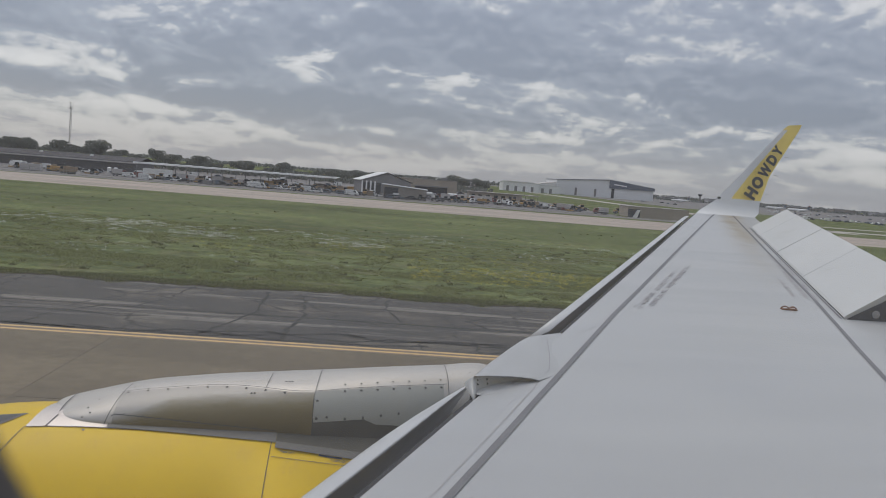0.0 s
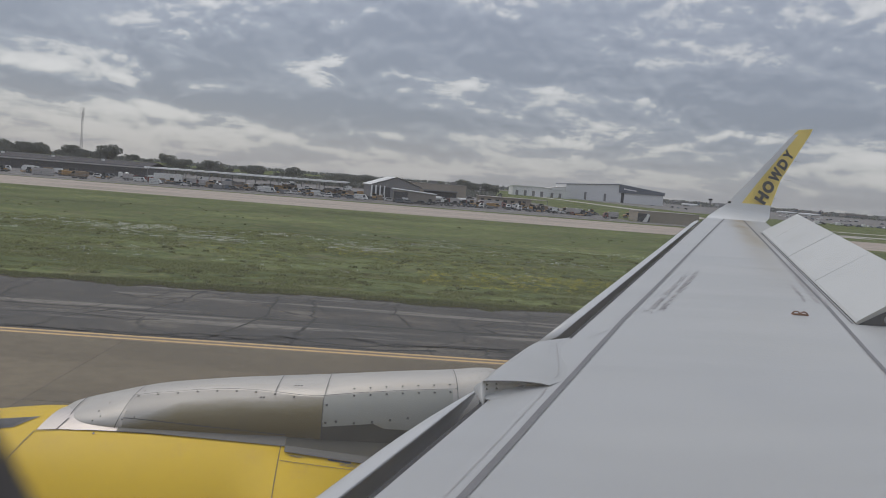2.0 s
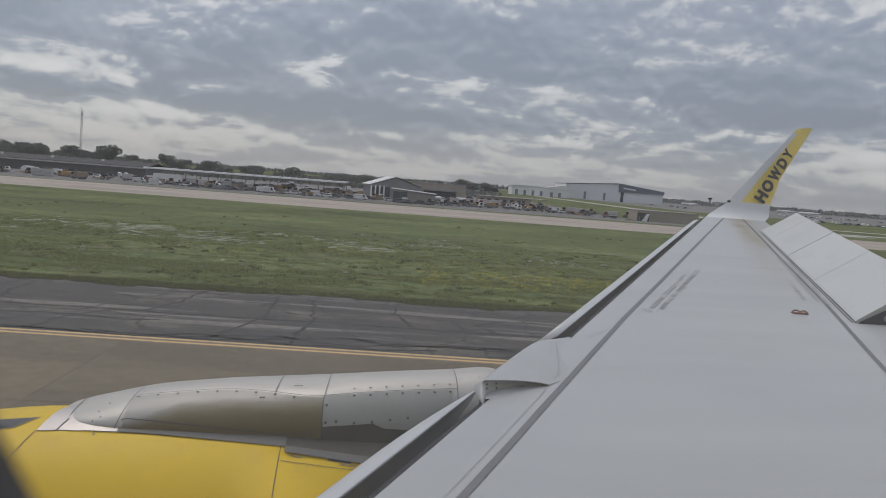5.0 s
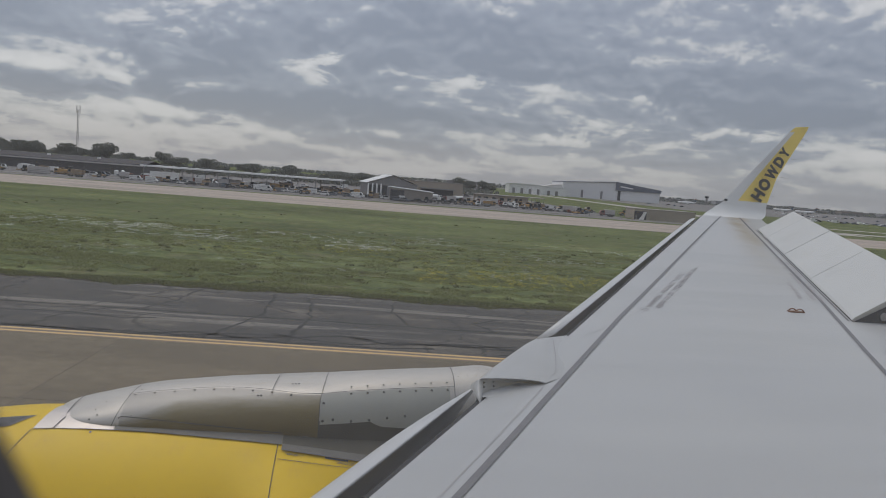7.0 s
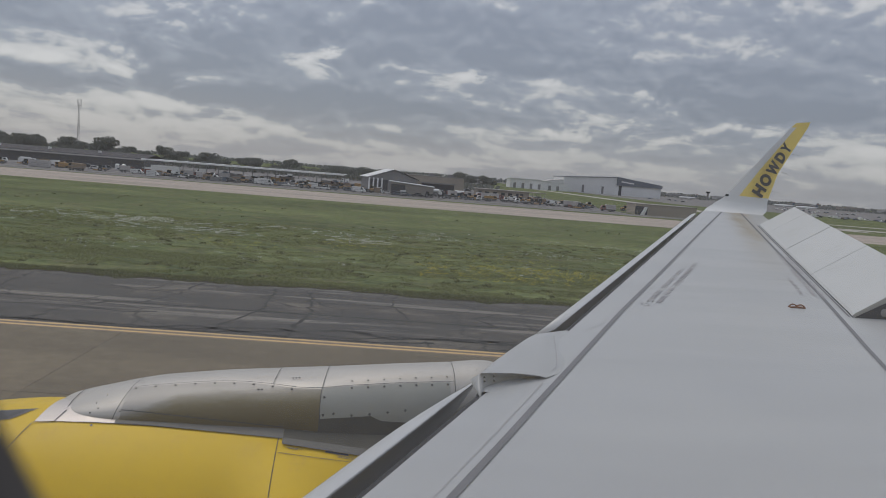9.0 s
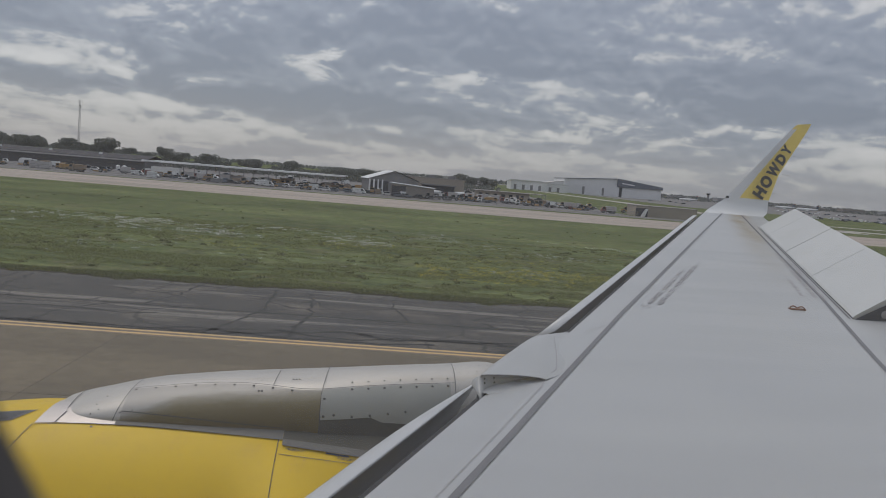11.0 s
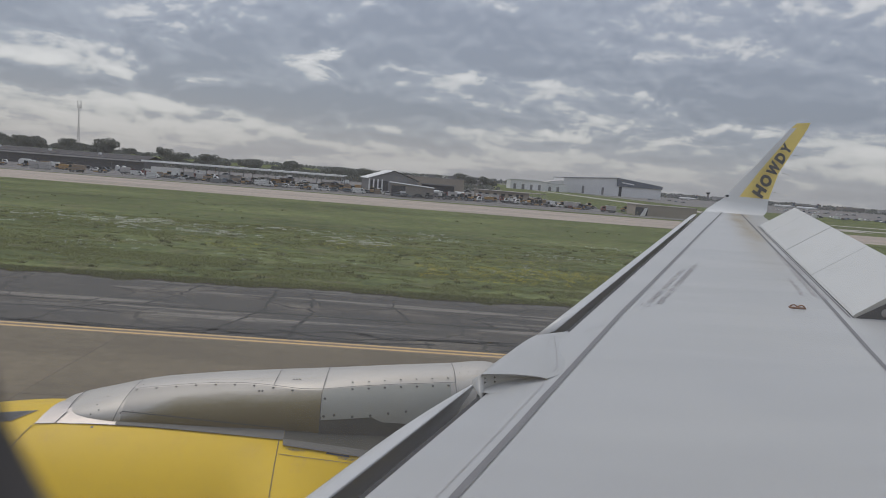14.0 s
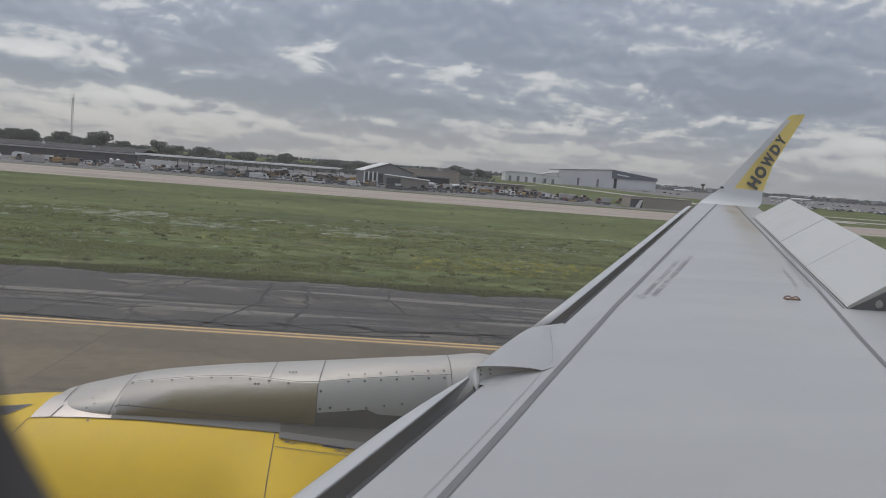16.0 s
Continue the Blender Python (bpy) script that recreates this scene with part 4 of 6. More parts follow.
# stencilled instructions: rows of small unreadable marks
def stencil(x0, y0, x1, y1, lines, gap, seed):
    g = random.Random(seed)
    a, b = Vector((x0, y0)), Vector((x1, y1))
    along = (b - a).normalized()
    side = Vector((along.y, -along.x))
    bm = mesh()
    for k in range(lines):
        d = g.uniform(0, 0.15)
        end = (b - a).length * g.uniform(0.75, 1.0)
        while d < end:
            w = g.uniform(0.014, 0.030) if g.random() > 0.12 else 0.0
            if not w:
                d += 0.08
                continue
            p = a + along * d + side * gap * k
            q = p + along * w
            c = side * gap * g.uniform(0.45, 0.72)
            bm.faces.new([bm.verts.new(on_wing(*r, 0.005)) for r in (p, q, q + c, p + c)])
            d += w + 0.018
    return bm


for x0, y0, x1, y1, lines, seed, ink in ((2.60, 6.46, 4.03, 8.88, 2, 4, M_STENCILMID), (3.20, 7.30, 4.00, 8.68, 1, 7, M_STENCILMID), (4.55, 7.12, 6.0, 10.5, 2, 6, M_STENCILPALE), (4.46, 7.22, 4.95, 8.35, 1, 9, M_STENCILPALE)):
    part("stencil_marks", stencil(x0, y0, x1, y1, lines, 0.075, seed), ink, wing, "small grey stencilled instructions, unreadable")["kind"] = "stuff"
ring = mesh()
sheet(ring, [[on_wing(2.56 + r * math.cos(k * math.pi / 8), 6.37 + r * 1.6 * math.sin(k * math.pi / 8), 0.005) for k in range(16)] for r in (0.034, 0.027)], closed=True)
part("stencil_ring", ring, M_STENCILMID, wing, "small grey stencilled ring")

# small double-loop tie-down bracket
hook = mesh()
for i in range(13):
    t = i / 12
    p = Vector((4.005 + 0.125 * t, 6.635 - 0.037 * t, wing_z(6.62) + 0.012 + 0.018 * abs(math.sin(2 * math.pi * t))))
    if i:
        tube(hook, prev, p, 0.0065, sides=6)
    prev = p
box(hook, 3.998, 4.138, 6.59, 6.645, wing_z(6.6) - 0.01, wing_z(6.6) + 0.012)
part("tie_down_bracket", hook, M_BRONZE, wing, "small rust-brown double loop bracket")

# rows of flush fasteners
pts = [on_wing(1.30 + 0.541 * (y - 4.09) + dx, y, 0.005) for y, dx in [(3.95 + 0.045 * i, 0.035 * (i % 3) - 0.02) for i in range(22)]]
pts += [on_wing(0.56 + 0.541 * (y - 2.84) + 0.012 * (i % 2), y, 0.005) for i, y in enumerate(np.arange(2.5, 3.9, 0.11))]
pts += [on_wing(0.36 + 0.56 * (y - 2.84), y, 0.005) for y in np.arange(2.5, 4.1, 0.05)]
SPAR = ((0.0, 1.95), (0.458, 2.78), (1.093, 3.943), (1.739, 5.124), (2.233, 6.027), (4.18, 9.47))
for (xa, ya), (xb, yb) in zip(SPAR, SPAR[1:]):
    k = int((yb - ya) / 0.09)
    pts += [on_wing(xa + (xb - xa) * i / k + off + 0.006 * (i % 2), ya + (yb - ya) * i / k, 0.005) for i in range(k) for off in (-0.065, 0.06) if (i * 7 + int(off * 100)) % 5]
part("fasteners", discs(pts, [(0, -0.064, 1)] * len(pts), 0.0034), M_STENCILPALE, wing)["kind"] = "stuff"
lip = [on_wing(1.165 + 0.26 * t, 4.34 + 0.80 * t, 0.024 - 0.010 * t) for t in np.linspace(0, 1, 12)]
part("fasteners", discs(lip, [(0, -0.064, 1)] * len(lip), 0.006), M_STENCIL, wing)["kind"] = "stuff"

# ---- winglet ----
STATIONS = (((7.62, 16.25, -0.312), (8.95, 16.25, -0.312), (0, 0.0, -0.14)), ((7.76, 16.43, -0.25), (9.14, 16.47, -0.25), (0, 0.05, -0.10)),
            ((8.02, 16.58, -0.11), (9.24, 16.62, -0.16), (0, 0.09, -0.05)), ((8.29, 16.68, 0.06), (9.30, 16.72, 0.05), (0, 0.09, -0.03)),
            ((8.92, 16.92, 0.66), (9.60, 16.97, 0.64), (0, 0.07, -0.02)), ((9.95, 17.26, 1.70), (10.36, 17.28, 1.72), (0, 0.05, -0.01)),
            ((10.10, 17.31, 1.82), (10.43, 17.31, 1.86), (0, 0.03, 0.0)))
COLUMNS = (1.0, 0.64, 0.30, 0.13, 0.03, 0.0)
BEND, FINE = 3, 5


def winglet_shell():
    bm = mesh()
    rows = []
    stations = [tuple(Vector(p) for p in row) for row in STATIONS]
    # the blend out of the wing is one smooth bend
    before = (Vector((7.52, 16.05, -0.323)), Vector((8.84, 16.05, -0.323)), stations[0][2])
    knots, fine = [before] + stations, []
    for i in range(BEND):
        p, q, r, s = knots[i:i + 4]
        for t in np.arange(0, 1, 1 / FINE):
            t = float(t)
            fine.append(tuple(0.5 * (2 * q[k] + (r[k] - p[k]) * t + (2 * p[k] - 5 * q[k] + 4 * r[k] - s[k]) * t * t + (3 * q[k] - p[k] - 3 * r[k] + s[k]) * t ** 3) for k in range(3)))
    for i, (a, b, away) in enumerate(fine + stations[BEND:]):
        swell = 0.5 * min(1, i / (BEND * FINE))
        inner = [a.lerp(b, c) - away * (swell * c * (1 - c)) for c in COLUMNS]
        outer = [a.lerp(b, c) + away * (1.6 * math.sqrt(c) * (1 - c) + 0.04) for c in COLUMNS[::-1][1:]]
        rows.append(inner + outer)
    v = sheet(bm, rows, closed=True)
    bm.faces.new(v[-1])
    bm.faces.ensure_lookup_table()
    k = len(COLUMNS) * 2 - 1
    for i, f in enumerate(bm.faces[:(len(rows) - 1) * k]):
        row, col = divmod(i, k)
        yellow = row >= BEND * FINE and (col <= 1 or col >= k - 3)
        f.material_index = 1 if yellow or row == len(rows) - 2 else 0
    bmesh.ops.recalc_face_normals(bm, faces=bm.faces[:])
    return bm


winglet = part("winglet", winglet_shell(), [M_WINGLET, M_YELLOWLIT], airliner, "upturned wing tip, grey with a yellow painted rear")
foot, head = Vector((9.13, 16.76, 0.04)), Vector((9.93, 17.09, 1.29))
along = (head - foot).normalized()
toward = Vector((-0.88, -0.31, 0.36)).normalized()
out = toward.cross(along)
if out.y > 0:
    out = -out
cursor = 0.0
for ch, wide, high in (("H", 0.24, 0.335), ("O", 0.275, 0.33), ("W", 0.33, 0.305), ("D", 0.225, 0.29), ("Y", 0.22, 0.275)):
    bm = letter_mesh(ch, 1.0, 0.06)
    xs = [v.co.x for v in bm.verts]
    ys = [v.co.y for v in bm.verts]
    x0, x1, y0, y1 = min(xs), max(xs), min(ys), max(ys)
    for v in bm.verts:
        u = cursor + (v.co.x - x0) / (x1 - x0) * wide
        w = 0.012 + (v.co.y - y0) / (y1 - y0) * high * 1.08
        v.co = foot + along * u + toward * w + out * 0.055
    part("letter", bm, M_BLACK, winglet, "black painted letter " + ch)
    cursor += wide + 0.04
for c in (0.1, 0.36, 0.62, 0.9):
    p = Vector(STATIONS[3][1]).lerp(Vector(STATIONS[5][1]), c)
    part("static_wick", tube(mesh(), p - Vector((0.02, 0, 0)), p + Vector((0.15, 0.0, -0.015)), 0.004, 0.002, 6), M_BLACK, winglet, "thin dark static discharge wick")
lampglass = mesh()
bmesh.ops.create_uvsphere(lampglass, u_segments=10, v_segments=6, radius=0.036)
bmesh.ops.scale(lampglass, vec=(1.25, 0.5, 0.75), verts=lampglass.verts[:])
bmesh.ops.translate(lampglass, vec=(8.30, 16.66, 0.055), verts=lampglass.verts[:])
part("navigation_light", lampglass, M_DARKGLASS, winglet, "dark glass of the wing tip light", True)

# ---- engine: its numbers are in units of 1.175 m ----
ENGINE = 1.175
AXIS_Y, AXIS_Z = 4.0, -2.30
PROFILE = ((-3.2, 0.74), (-3.05, 0.85), (-2.5, 0.94), (-1.9, 1.015), (-1.56, 1.058), (-1.21, 1.093), (-0.8, 1.106), (-0.2, 1.11), (0.5, 1.08), (1.2, 0.96), (1.8, 0.78))


def radius(x):
    for (xa, ra), (xb, rb) in zip(PROFILE, PROFILE[1:]):
        if x <= xb:
            t = (x - xa) / (xb - xa)
            return ra + (rb - ra) * t
    return PROFILE[-1][1]


def on_cowl(x, angle, lift=0.0):
    """angle: degrees from the crown towards the fuselage."""
    # the crown is flattened beyond its middle, in front of the pylon
    side = (angle + 180) % 360 - 180
    t, k = min(1.0, max(0.0, (8 - side) / 20)), min(1.0, max(0.0, (-0.9 - x) / 0.22))
    dent = (0.042 + 0.018 * math.exp(-((x + 1.15) / 0.16) ** 2)) * t * t * (3 - 2 * t) * k * k * (3 - 2 * k) * max(0.0, math.cos(radians(side + 30)))
    r = radius(x) + lift - dent
    a = radians(angle)
    return (x, AXIS_Y - r * math.sin(a), AXIS_Z + r * math.cos(a))


def cowl(x0, x1):
    bm = mesh()
    xs = sorted({x0, x1, *[x for x, r in PROFILE if x0 < x < x1], *[x0 + (x1 - x0) * i / 20 for i in range(1, 20)]})
    sheet(bm, [[on_cowl(x, a * 5.0) for a in range(72)] for x in xs], closed=True)
    bmesh.ops.recalc_face_normals(bm, faces=bm.faces[:])
    return bm


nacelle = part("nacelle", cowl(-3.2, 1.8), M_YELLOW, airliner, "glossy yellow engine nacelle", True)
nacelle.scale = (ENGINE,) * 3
for name, label, material, rings in (("intake", "dark engine intake", M_BAY, ((-3.2, 0.74), (-3.1, 0.7), (-1.5, 0.75), (-1.5, 0.02))),
                                     ("exhaust_nozzle", "grey metal exhaust nozzle", M_STEEL, ((1.78, 0.77), (1.3, 0.7), (1.5, 0.5), (2.4, 0.25), (2.7, 0.02)))):
    bm = mesh()
    sheet(bm, [[(x, AXIS_Y + r * math.sin(a * math.pi / 16), AXIS_Z + r * math.cos(a * math.pi / 16)) for a in range(32)] for x, r in rings], closed=True)
    part(name, bm, material, nacelle, label, True)


def cowl_line(points, width, material, name="cowl_seam", label="", lift=0.003):
    """A thin strip on the nacelle through points of (x, angle)."""
    bm = mesh()
    rows = []
    for i, (x, a) in enumerate(points):
        nx, na = points[min(i + 1, len(points) - 1)]
        px, pa = points[max(i - 1, 0)]
        dx, da = nx - px, radians(na - pa) * 1.1
        k = width / 2 / math.hypot(dx, da)
        ox, oa = -da * k, math.degrees(dx * k / 1.1)
        rows.append([on_cowl(x - ox, a - oa, lift), on_cowl(x + ox, a + oa, lift)])
    sheet(bm, rows)
    return part(name, bm, material, nacelle, label)


cowl_line([(-0.21 - 0.0006 * a, a) for a in range(20, 120, 4)], 0.0034, M_BAY, label="dark seam between cowl doors")
cowl_line([(-1.325 - 0.0045 * (a - 16), a) for a in range(16, 120, 4)], 0.004, M_BAY, label="dark seam behind the inlet cowl")
cowl_line([(-0.214, 25.05), (-0.04, 25.95), (0.165, 26.85), (0.45, 28.4), (0.8, 30.5)], 0.0032, M_BAY)


def cowl_patch(corners, material, name, label="", lift=0.002, steps=8):
    """corners: (x, angle) in order round a four-cornered patch."""
    a, b, c, d = [Vector(p) for p in corners]
    bm = mesh()
    sheet(bm, [[on_cowl(*(a.lerp(b, i / steps).lerp(d.lerp(c, i / steps), j / steps)), lift) for i in range(steps + 1)] for j in range(steps + 1)])
    bmesh.ops.recalc_face_normals(bm, faces=bm.faces[:])
    return part(name, bm, material, nacelle, label)


cowl_patch(((-1.318, 15.3), (-0.93, 16.4), (-0.93, -4), (-1.268, -4)), M_SHIELD, "heat_shield", "pale pinkish metal plate before the pylon")
cowl_line([(-1.229, 15.7), (-1.215, 12.5), (-1.207, 10.6)], 0.006, M_BAY, lift=0.004)
cowl_line([(-1.325, 15.7), (-1.1, 16.0), (-0.93, 16.5), (-0.6, 17.9), (-0.22, 19.9)], 0.004, M_BAY, lift=0.004)
cowl_patch(((-1.70, 15.2), (-1.43, 13.7), (-1.345, 8.8), (-1.70, 9.2)), M_RUBSTRIP, "vent_rim", "grey rim of the flush air vent")
cowl_patch(((-1.70, 14.1), (-1.445, 13.0), (-1.38, 9.4), (-1.70, 9.9)), M_BAY, "vent", "dark flush air vent in the cowl", 0.004)
pts = [on_cowl(x + dx, a + da, 0.002) for x, a in ((-1.245, 18.6), (-0.995, 19.8), (-0.67, 20.9), (-0.345, 22.5), (-0.14, 26.4)) for dx, da in ((0, 0), (0.042, 0.1), (0.012, 1.7), (-0.012, 1.6), (0.036, 1.5), (-0.014, 3.3), (0.018, 3.3))]
part("cowl_rivets", discs(pts, [(0, -0.4, 0.9)] * len(pts), 0.0038), M_STAINDOT, nacelle)["kind"] = "stuff"
part("cowl_rivets", discs([on_cowl(-1.06, 17.2, 0.003), on_cowl(-0.18, 21.2, 0.003), on_cowl(-0.095, 20.9, 0.003)], [(0, -0.4, 0.9)] * 3, 0.007), M_BOLT, nacelle)["kind"] = "stuff"


def placard(text, x, angle, size, slope):
    bm = letter_mesh(text, size)
    for v in bm.verts:
        a = angle + slope * v.co.x - math.degrees(v.co.y / 1.1)
        v.co = on_cowl(x + v.co.x, a, 0.0025)
    part("placard", bm, M_STENCILDARK, nacelle, "small dark stencilled words " + text)


placard("HOIST POINT", -0.185, 23.35, 0.0135, 7.0)
placard("ACCESS PANEL", 0.045, 24.75, 0.0135, 7.0)
for x, a, w in ((-0.175, 23.2, 0.05), (-0.175, 23.5, 0.045), (0.05, 25.0, 0.075), (0.05, 25.35, 0.07)):
    cowl_line([(x, a), (x + w, a + 6 * w)], 0.003, M_STENCILDARK, "placard_line", "row of small unreadable stencil marks")
cowl_line([(-0.005, 23.75), (0.03, 24.0), (0.06, 24.2), (0.10, 24.45)], 0.012, M_BAY, "soot_mark", "dark smudge above the lower placard")

# pylon: an arched ridge; rows of x, crest, foot and half width
PYLON = ((-1.295, -1.25, -1.262, 0.045), (-1.28, -1.228, -1.252, 0.092), (-1.258, -1.216, -1.246, 0.138), (-1.207, -1.206, -1.24, 0.203), (-1.16, -1.193, -1.239, 0.232),
         (-1.104, -1.1775, -1.24, 0.255), (-1.04, -1.158, -1.241, 0.27), (-0.97, -1.1375, -1.242, 0.281), (-0.88, -1.1165, -1.241, 0.29), (-0.79, -1.1, -1.24, 0.296),
         (-0.52, -1.0666, -1.241, 0.308), (-0.3, -1.0498, -1.241, 0.314), (-0.04, -1.0287, -1.248, 0.318), (0.1, -1.0122, -1.3, 0.312), (0.32, -0.9894, -1.31, 0.3),
         (0.6, -0.9643, -1.31, 0.283), (0.8, -0.9456, -1.31, 0.268), (0.95, -0.99, -1.25, 0.2))
SEAM = ((-0.96, 0.795), (-0.79, 0.763), (-0.65, 0.77), (-0.52, 0.762), (-0.4, 0.74), (-0.3, 0.698), (-0.15, 0.612), (-0.05, 0.597), (0.1, 0.638), (0.32, 0.641), (0.57, 0.635), (0.7, 0.627))


def between(table, x):
    for a, b in zip(table, table[1:]):
        if x <= b[0]:
            t = max(0.0, (x - a[0]) / (b[0] - a[0]))
            return [p + (q - p) * t for p, q in zip(a[1:], b[1:])]
    return list(table[-1][1:])


def flowing(table, x):
    """Like between, but with no kinks at the rows."""
    k = max(1, min(len(table) - 1, sum(1 for r in table if r[0] < x)))
    a, b = table[k - 1], table[k]
    before, after = table[max(0, k - 2)], table[min(len(table) - 1, k + 1)]
    h = b[0] - a[0]
    t = min(1.0, max(0.0, (x - a[0]) / h))
    made = []
    for i in range(1, len(a)):
        m0, m1 = (b[i] - before[i]) / (b[0] - before[0]) * h, (after[i] - a[i]) / (after[0] - a[0]) * h
        made.append((2 * t ** 3 - 3 * t * t + 1) * a[i] + (t ** 3 - 2 * t * t + t) * m0 + (3 * t * t - 2 * t ** 3) * b[i] + (t ** 3 - t * t) * m1)
    return made


def on_pylon(x, s, lift=0.0):
    """s: 0 at the foot of the side that faces the cabin, 1 at the crest, 2 at the far foot."""
    crest, foot, half = flowing(PYLON, x)
    a = s * math.pi / 2
    # round in front, with a boxier shoulder towards the wing
    t = min(1.0, max(0.0, (x + 0.75) / 0.7))
    k = 1 - 0.16 * t * t * (3 - 2 * t)
    u, w = math.copysign(abs(math.cos(a)) ** k, math.cos(a)), abs(math.sin(a)) ** k
    return Vector((x, AXIS_Y - (half + lift) * u, foot + (crest - foot) * w + lift * w))


def pylon_shell():
    bm = mesh()
    xs = sorted({*[r[0] for r in PYLON], *np.linspace(-1.29, 0.9, 90).tolist()})
    sheet(bm, [[on_pylon(x, k / 24) for k in range(49)] for x in xs])
    bmesh.ops.recalc_face_normals(bm, faces=bm.faces[:])
    return bm


pylon = part("pylon", pylon_shell(), M_PYLON, airliner, "polished metal engine pylon with a brown reflection painted on its side", True)
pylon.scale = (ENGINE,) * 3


def pylon_line(points, width):
    bm = mesh()
    p = [on_pylon(x, s, 0.0055) for x, s in points]
    rows = []
    for i, (x, s) in enumerate(points):
        way = (p[min(i + 1, len(p) - 1)] - p[max(i - 1, 0)]).normalized()
        normal = (on_pylon(x, s, 0.1) - on_pylon(x, s)).normalized()
        d = way.cross(normal).normalized() * width / 2
        rows.append([p[i] - d, p[i] + d])
    sheet(bm, rows)
    part("pylon_seam", bm, M_BAY, pylon)


seam_xs = np.linspace(-0.955, 0.605, 30)
pylon_line([(x, between(SEAM, x)[0]) for x in seam_xs], 0.0028)
LOWER = ((-0.95, 0.283), (-0.79, 0.203), (-0.52, 0.114), (-0.3, 0.053), (-0.2, 0.033))
pylon_line([(x, between(LOWER, x)[0]) for x in np.linspace(-0.95, -0.21, 16)], 0.0035)
pylon_line([(-1.213, s) for s in np.linspace(0.15, 1.4, 14)], 0.0045)
pylon_line([(-0.985 + 0.05 * s, s) for s in np.linspace(0.05, 1.5, 16)], 0.0028)
pylon_line([(-0.31 + 0.05 * s, s) for s in np.linspace(0.68, 1.5, 10)], 0.0028)
pylon_line([(-0.045 + 0.05 * max(0, s - 0.5), s) for s in np.linspace(0.0, 1.5, 16)], 0.0028)
pylon_line([(0.605, s) for s in np.linspace(0.3, 1.5, 12)], 0.003)
# the cowl's and fuselage's yellow reflection is in this panel's colour
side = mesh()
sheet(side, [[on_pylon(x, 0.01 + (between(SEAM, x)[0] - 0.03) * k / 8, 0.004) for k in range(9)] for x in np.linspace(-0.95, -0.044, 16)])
part("side_panel", side, M_OLIVEREFLECTION, pylon, "metal side panel with an olive brown reflection painted in", True)
# shade on the pylon's lower side, laid on as a dark sheet
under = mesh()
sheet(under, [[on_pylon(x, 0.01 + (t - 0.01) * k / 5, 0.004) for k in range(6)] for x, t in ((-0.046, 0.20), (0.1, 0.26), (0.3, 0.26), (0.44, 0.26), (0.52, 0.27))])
part("side_panel", under, M_PYLONSHADE, pylon, "lower pylon side, painted dark grey for its shade", True)
panel = mesh()
sheet(panel, [[on_pylon(x, t + (between(SEAM, x)[0] - 0.012 - t) * k / 5, 0.007) for k in range(6)] for x, t in
              ((-0.041, 0.154), (0.06, 0.223), (0.18, 0.259), (0.3, 0.275), (0.37, 0.23), (0.46, 0.284), (0.53, 0.326), (0.58, 0.356))])
part("access_panel", panel, M_PANEL, pylon, "grey bolted access panel on the pylon side", True)
second = mesh()
sheet(second, [[on_pylon(x, a + (b - a) * k / 3, 0.006) for k in range(4)] for x, a, b in ((0.2, 0.255, 0.275), (0.25, 0.21, 0.3), (0.27, 0.208, 0.298), (0.3, 0.204, 0.294), (0.36, 0.196, 0.286), (0.46, 0.205, 0.295))])
part("access_panel", second, M_PANEL, pylon, "rounded lower edge of a second access panel", True)
tab = mesh()
sheet(tab, [[on_pylon(x, s, 0.007) for s in (0.03, 0.06, 0.095)] for x in (-0.205, -0.15, -0.095)])
part("bracket_plate", tab, M_OLIVEREFLECTION, pylon, "small riveted metal plate")


def bolts(places, r, lift=0.006):
    p = [on_pylon(x, s, lift) for x, s in places]
    n = [on_pylon(x, s, 0.1) - on_pylon(x, s) for x, s in places]
    part("pylon_bolts", discs(p, n, r), M_BOLT, pylon)["kind"] = "stuff"


bolts([(x, between(SEAM, x)[0] - 0.06) for x in np.arange(-0.92, -0.1, 0.092)] + [(x, between(SEAM, x)[0] - 0.05) for x in np.arange(0.10, 0.6, 0.078)], 0.0068, 0.009)
bolts([(x, between(SEAM, x)[0] + 0.07) for x in np.arange(0.10, 0.6, 0.078)], 0.0055, 0.004)
bolts([(0.02 + 0.085 * i, 0.245 + 0.016 * i) for i in range(5)] + [(-0.028, 0.44), (-0.028, 0.205)], 0.0068, 0.009)
bolts([(x, between(LOWER, x)[0] + 0.03) for x in np.arange(-0.90, -0.2, 0.085)], 0.0035, 0.007)
bolts([(x, between(SEAM, x)[0] + 0.09) for x in np.arange(-0.93, -0.32, 0.022)], 0.0016, 0.002)
bolts([(-0.955 + 0.012 * k, 0.25 + 0.16 * k) for k in range(5)] + [(-1.05, 0.7), (-1.08, 0.5), (-1.06, 0.35), (-1.09, 0.22)], 0.004, 0.003)
bolts([(-0.19 + 0.02 * k, s) for k in range(5) for s in (0.042, 0.082)], 0.002, 0.009)
bolts([(0.63 + 0.045 * i + 0.02 * k, 0.80 + 0.13 * k) for k in range(4) for i in range(6)], 0.0032, 0.003)
bolts([(-0.34, 0.58), (-0.325, 0.58), (-0.185, 0.80), (-0.17, 0.80), (-0.155, 0.80)], 0.006, 0.006)

# grey sealing strips between pylon and cowl, with a dark shade patch
cowl_patch(((-0.965, 16.2), (-0.203, 20.4), (-0.203, 9), (-0.965, 9)), M_RUBSTRIP, "fairing_strip", "grey sealing strip between pylon and yellow cowl", 0.005)

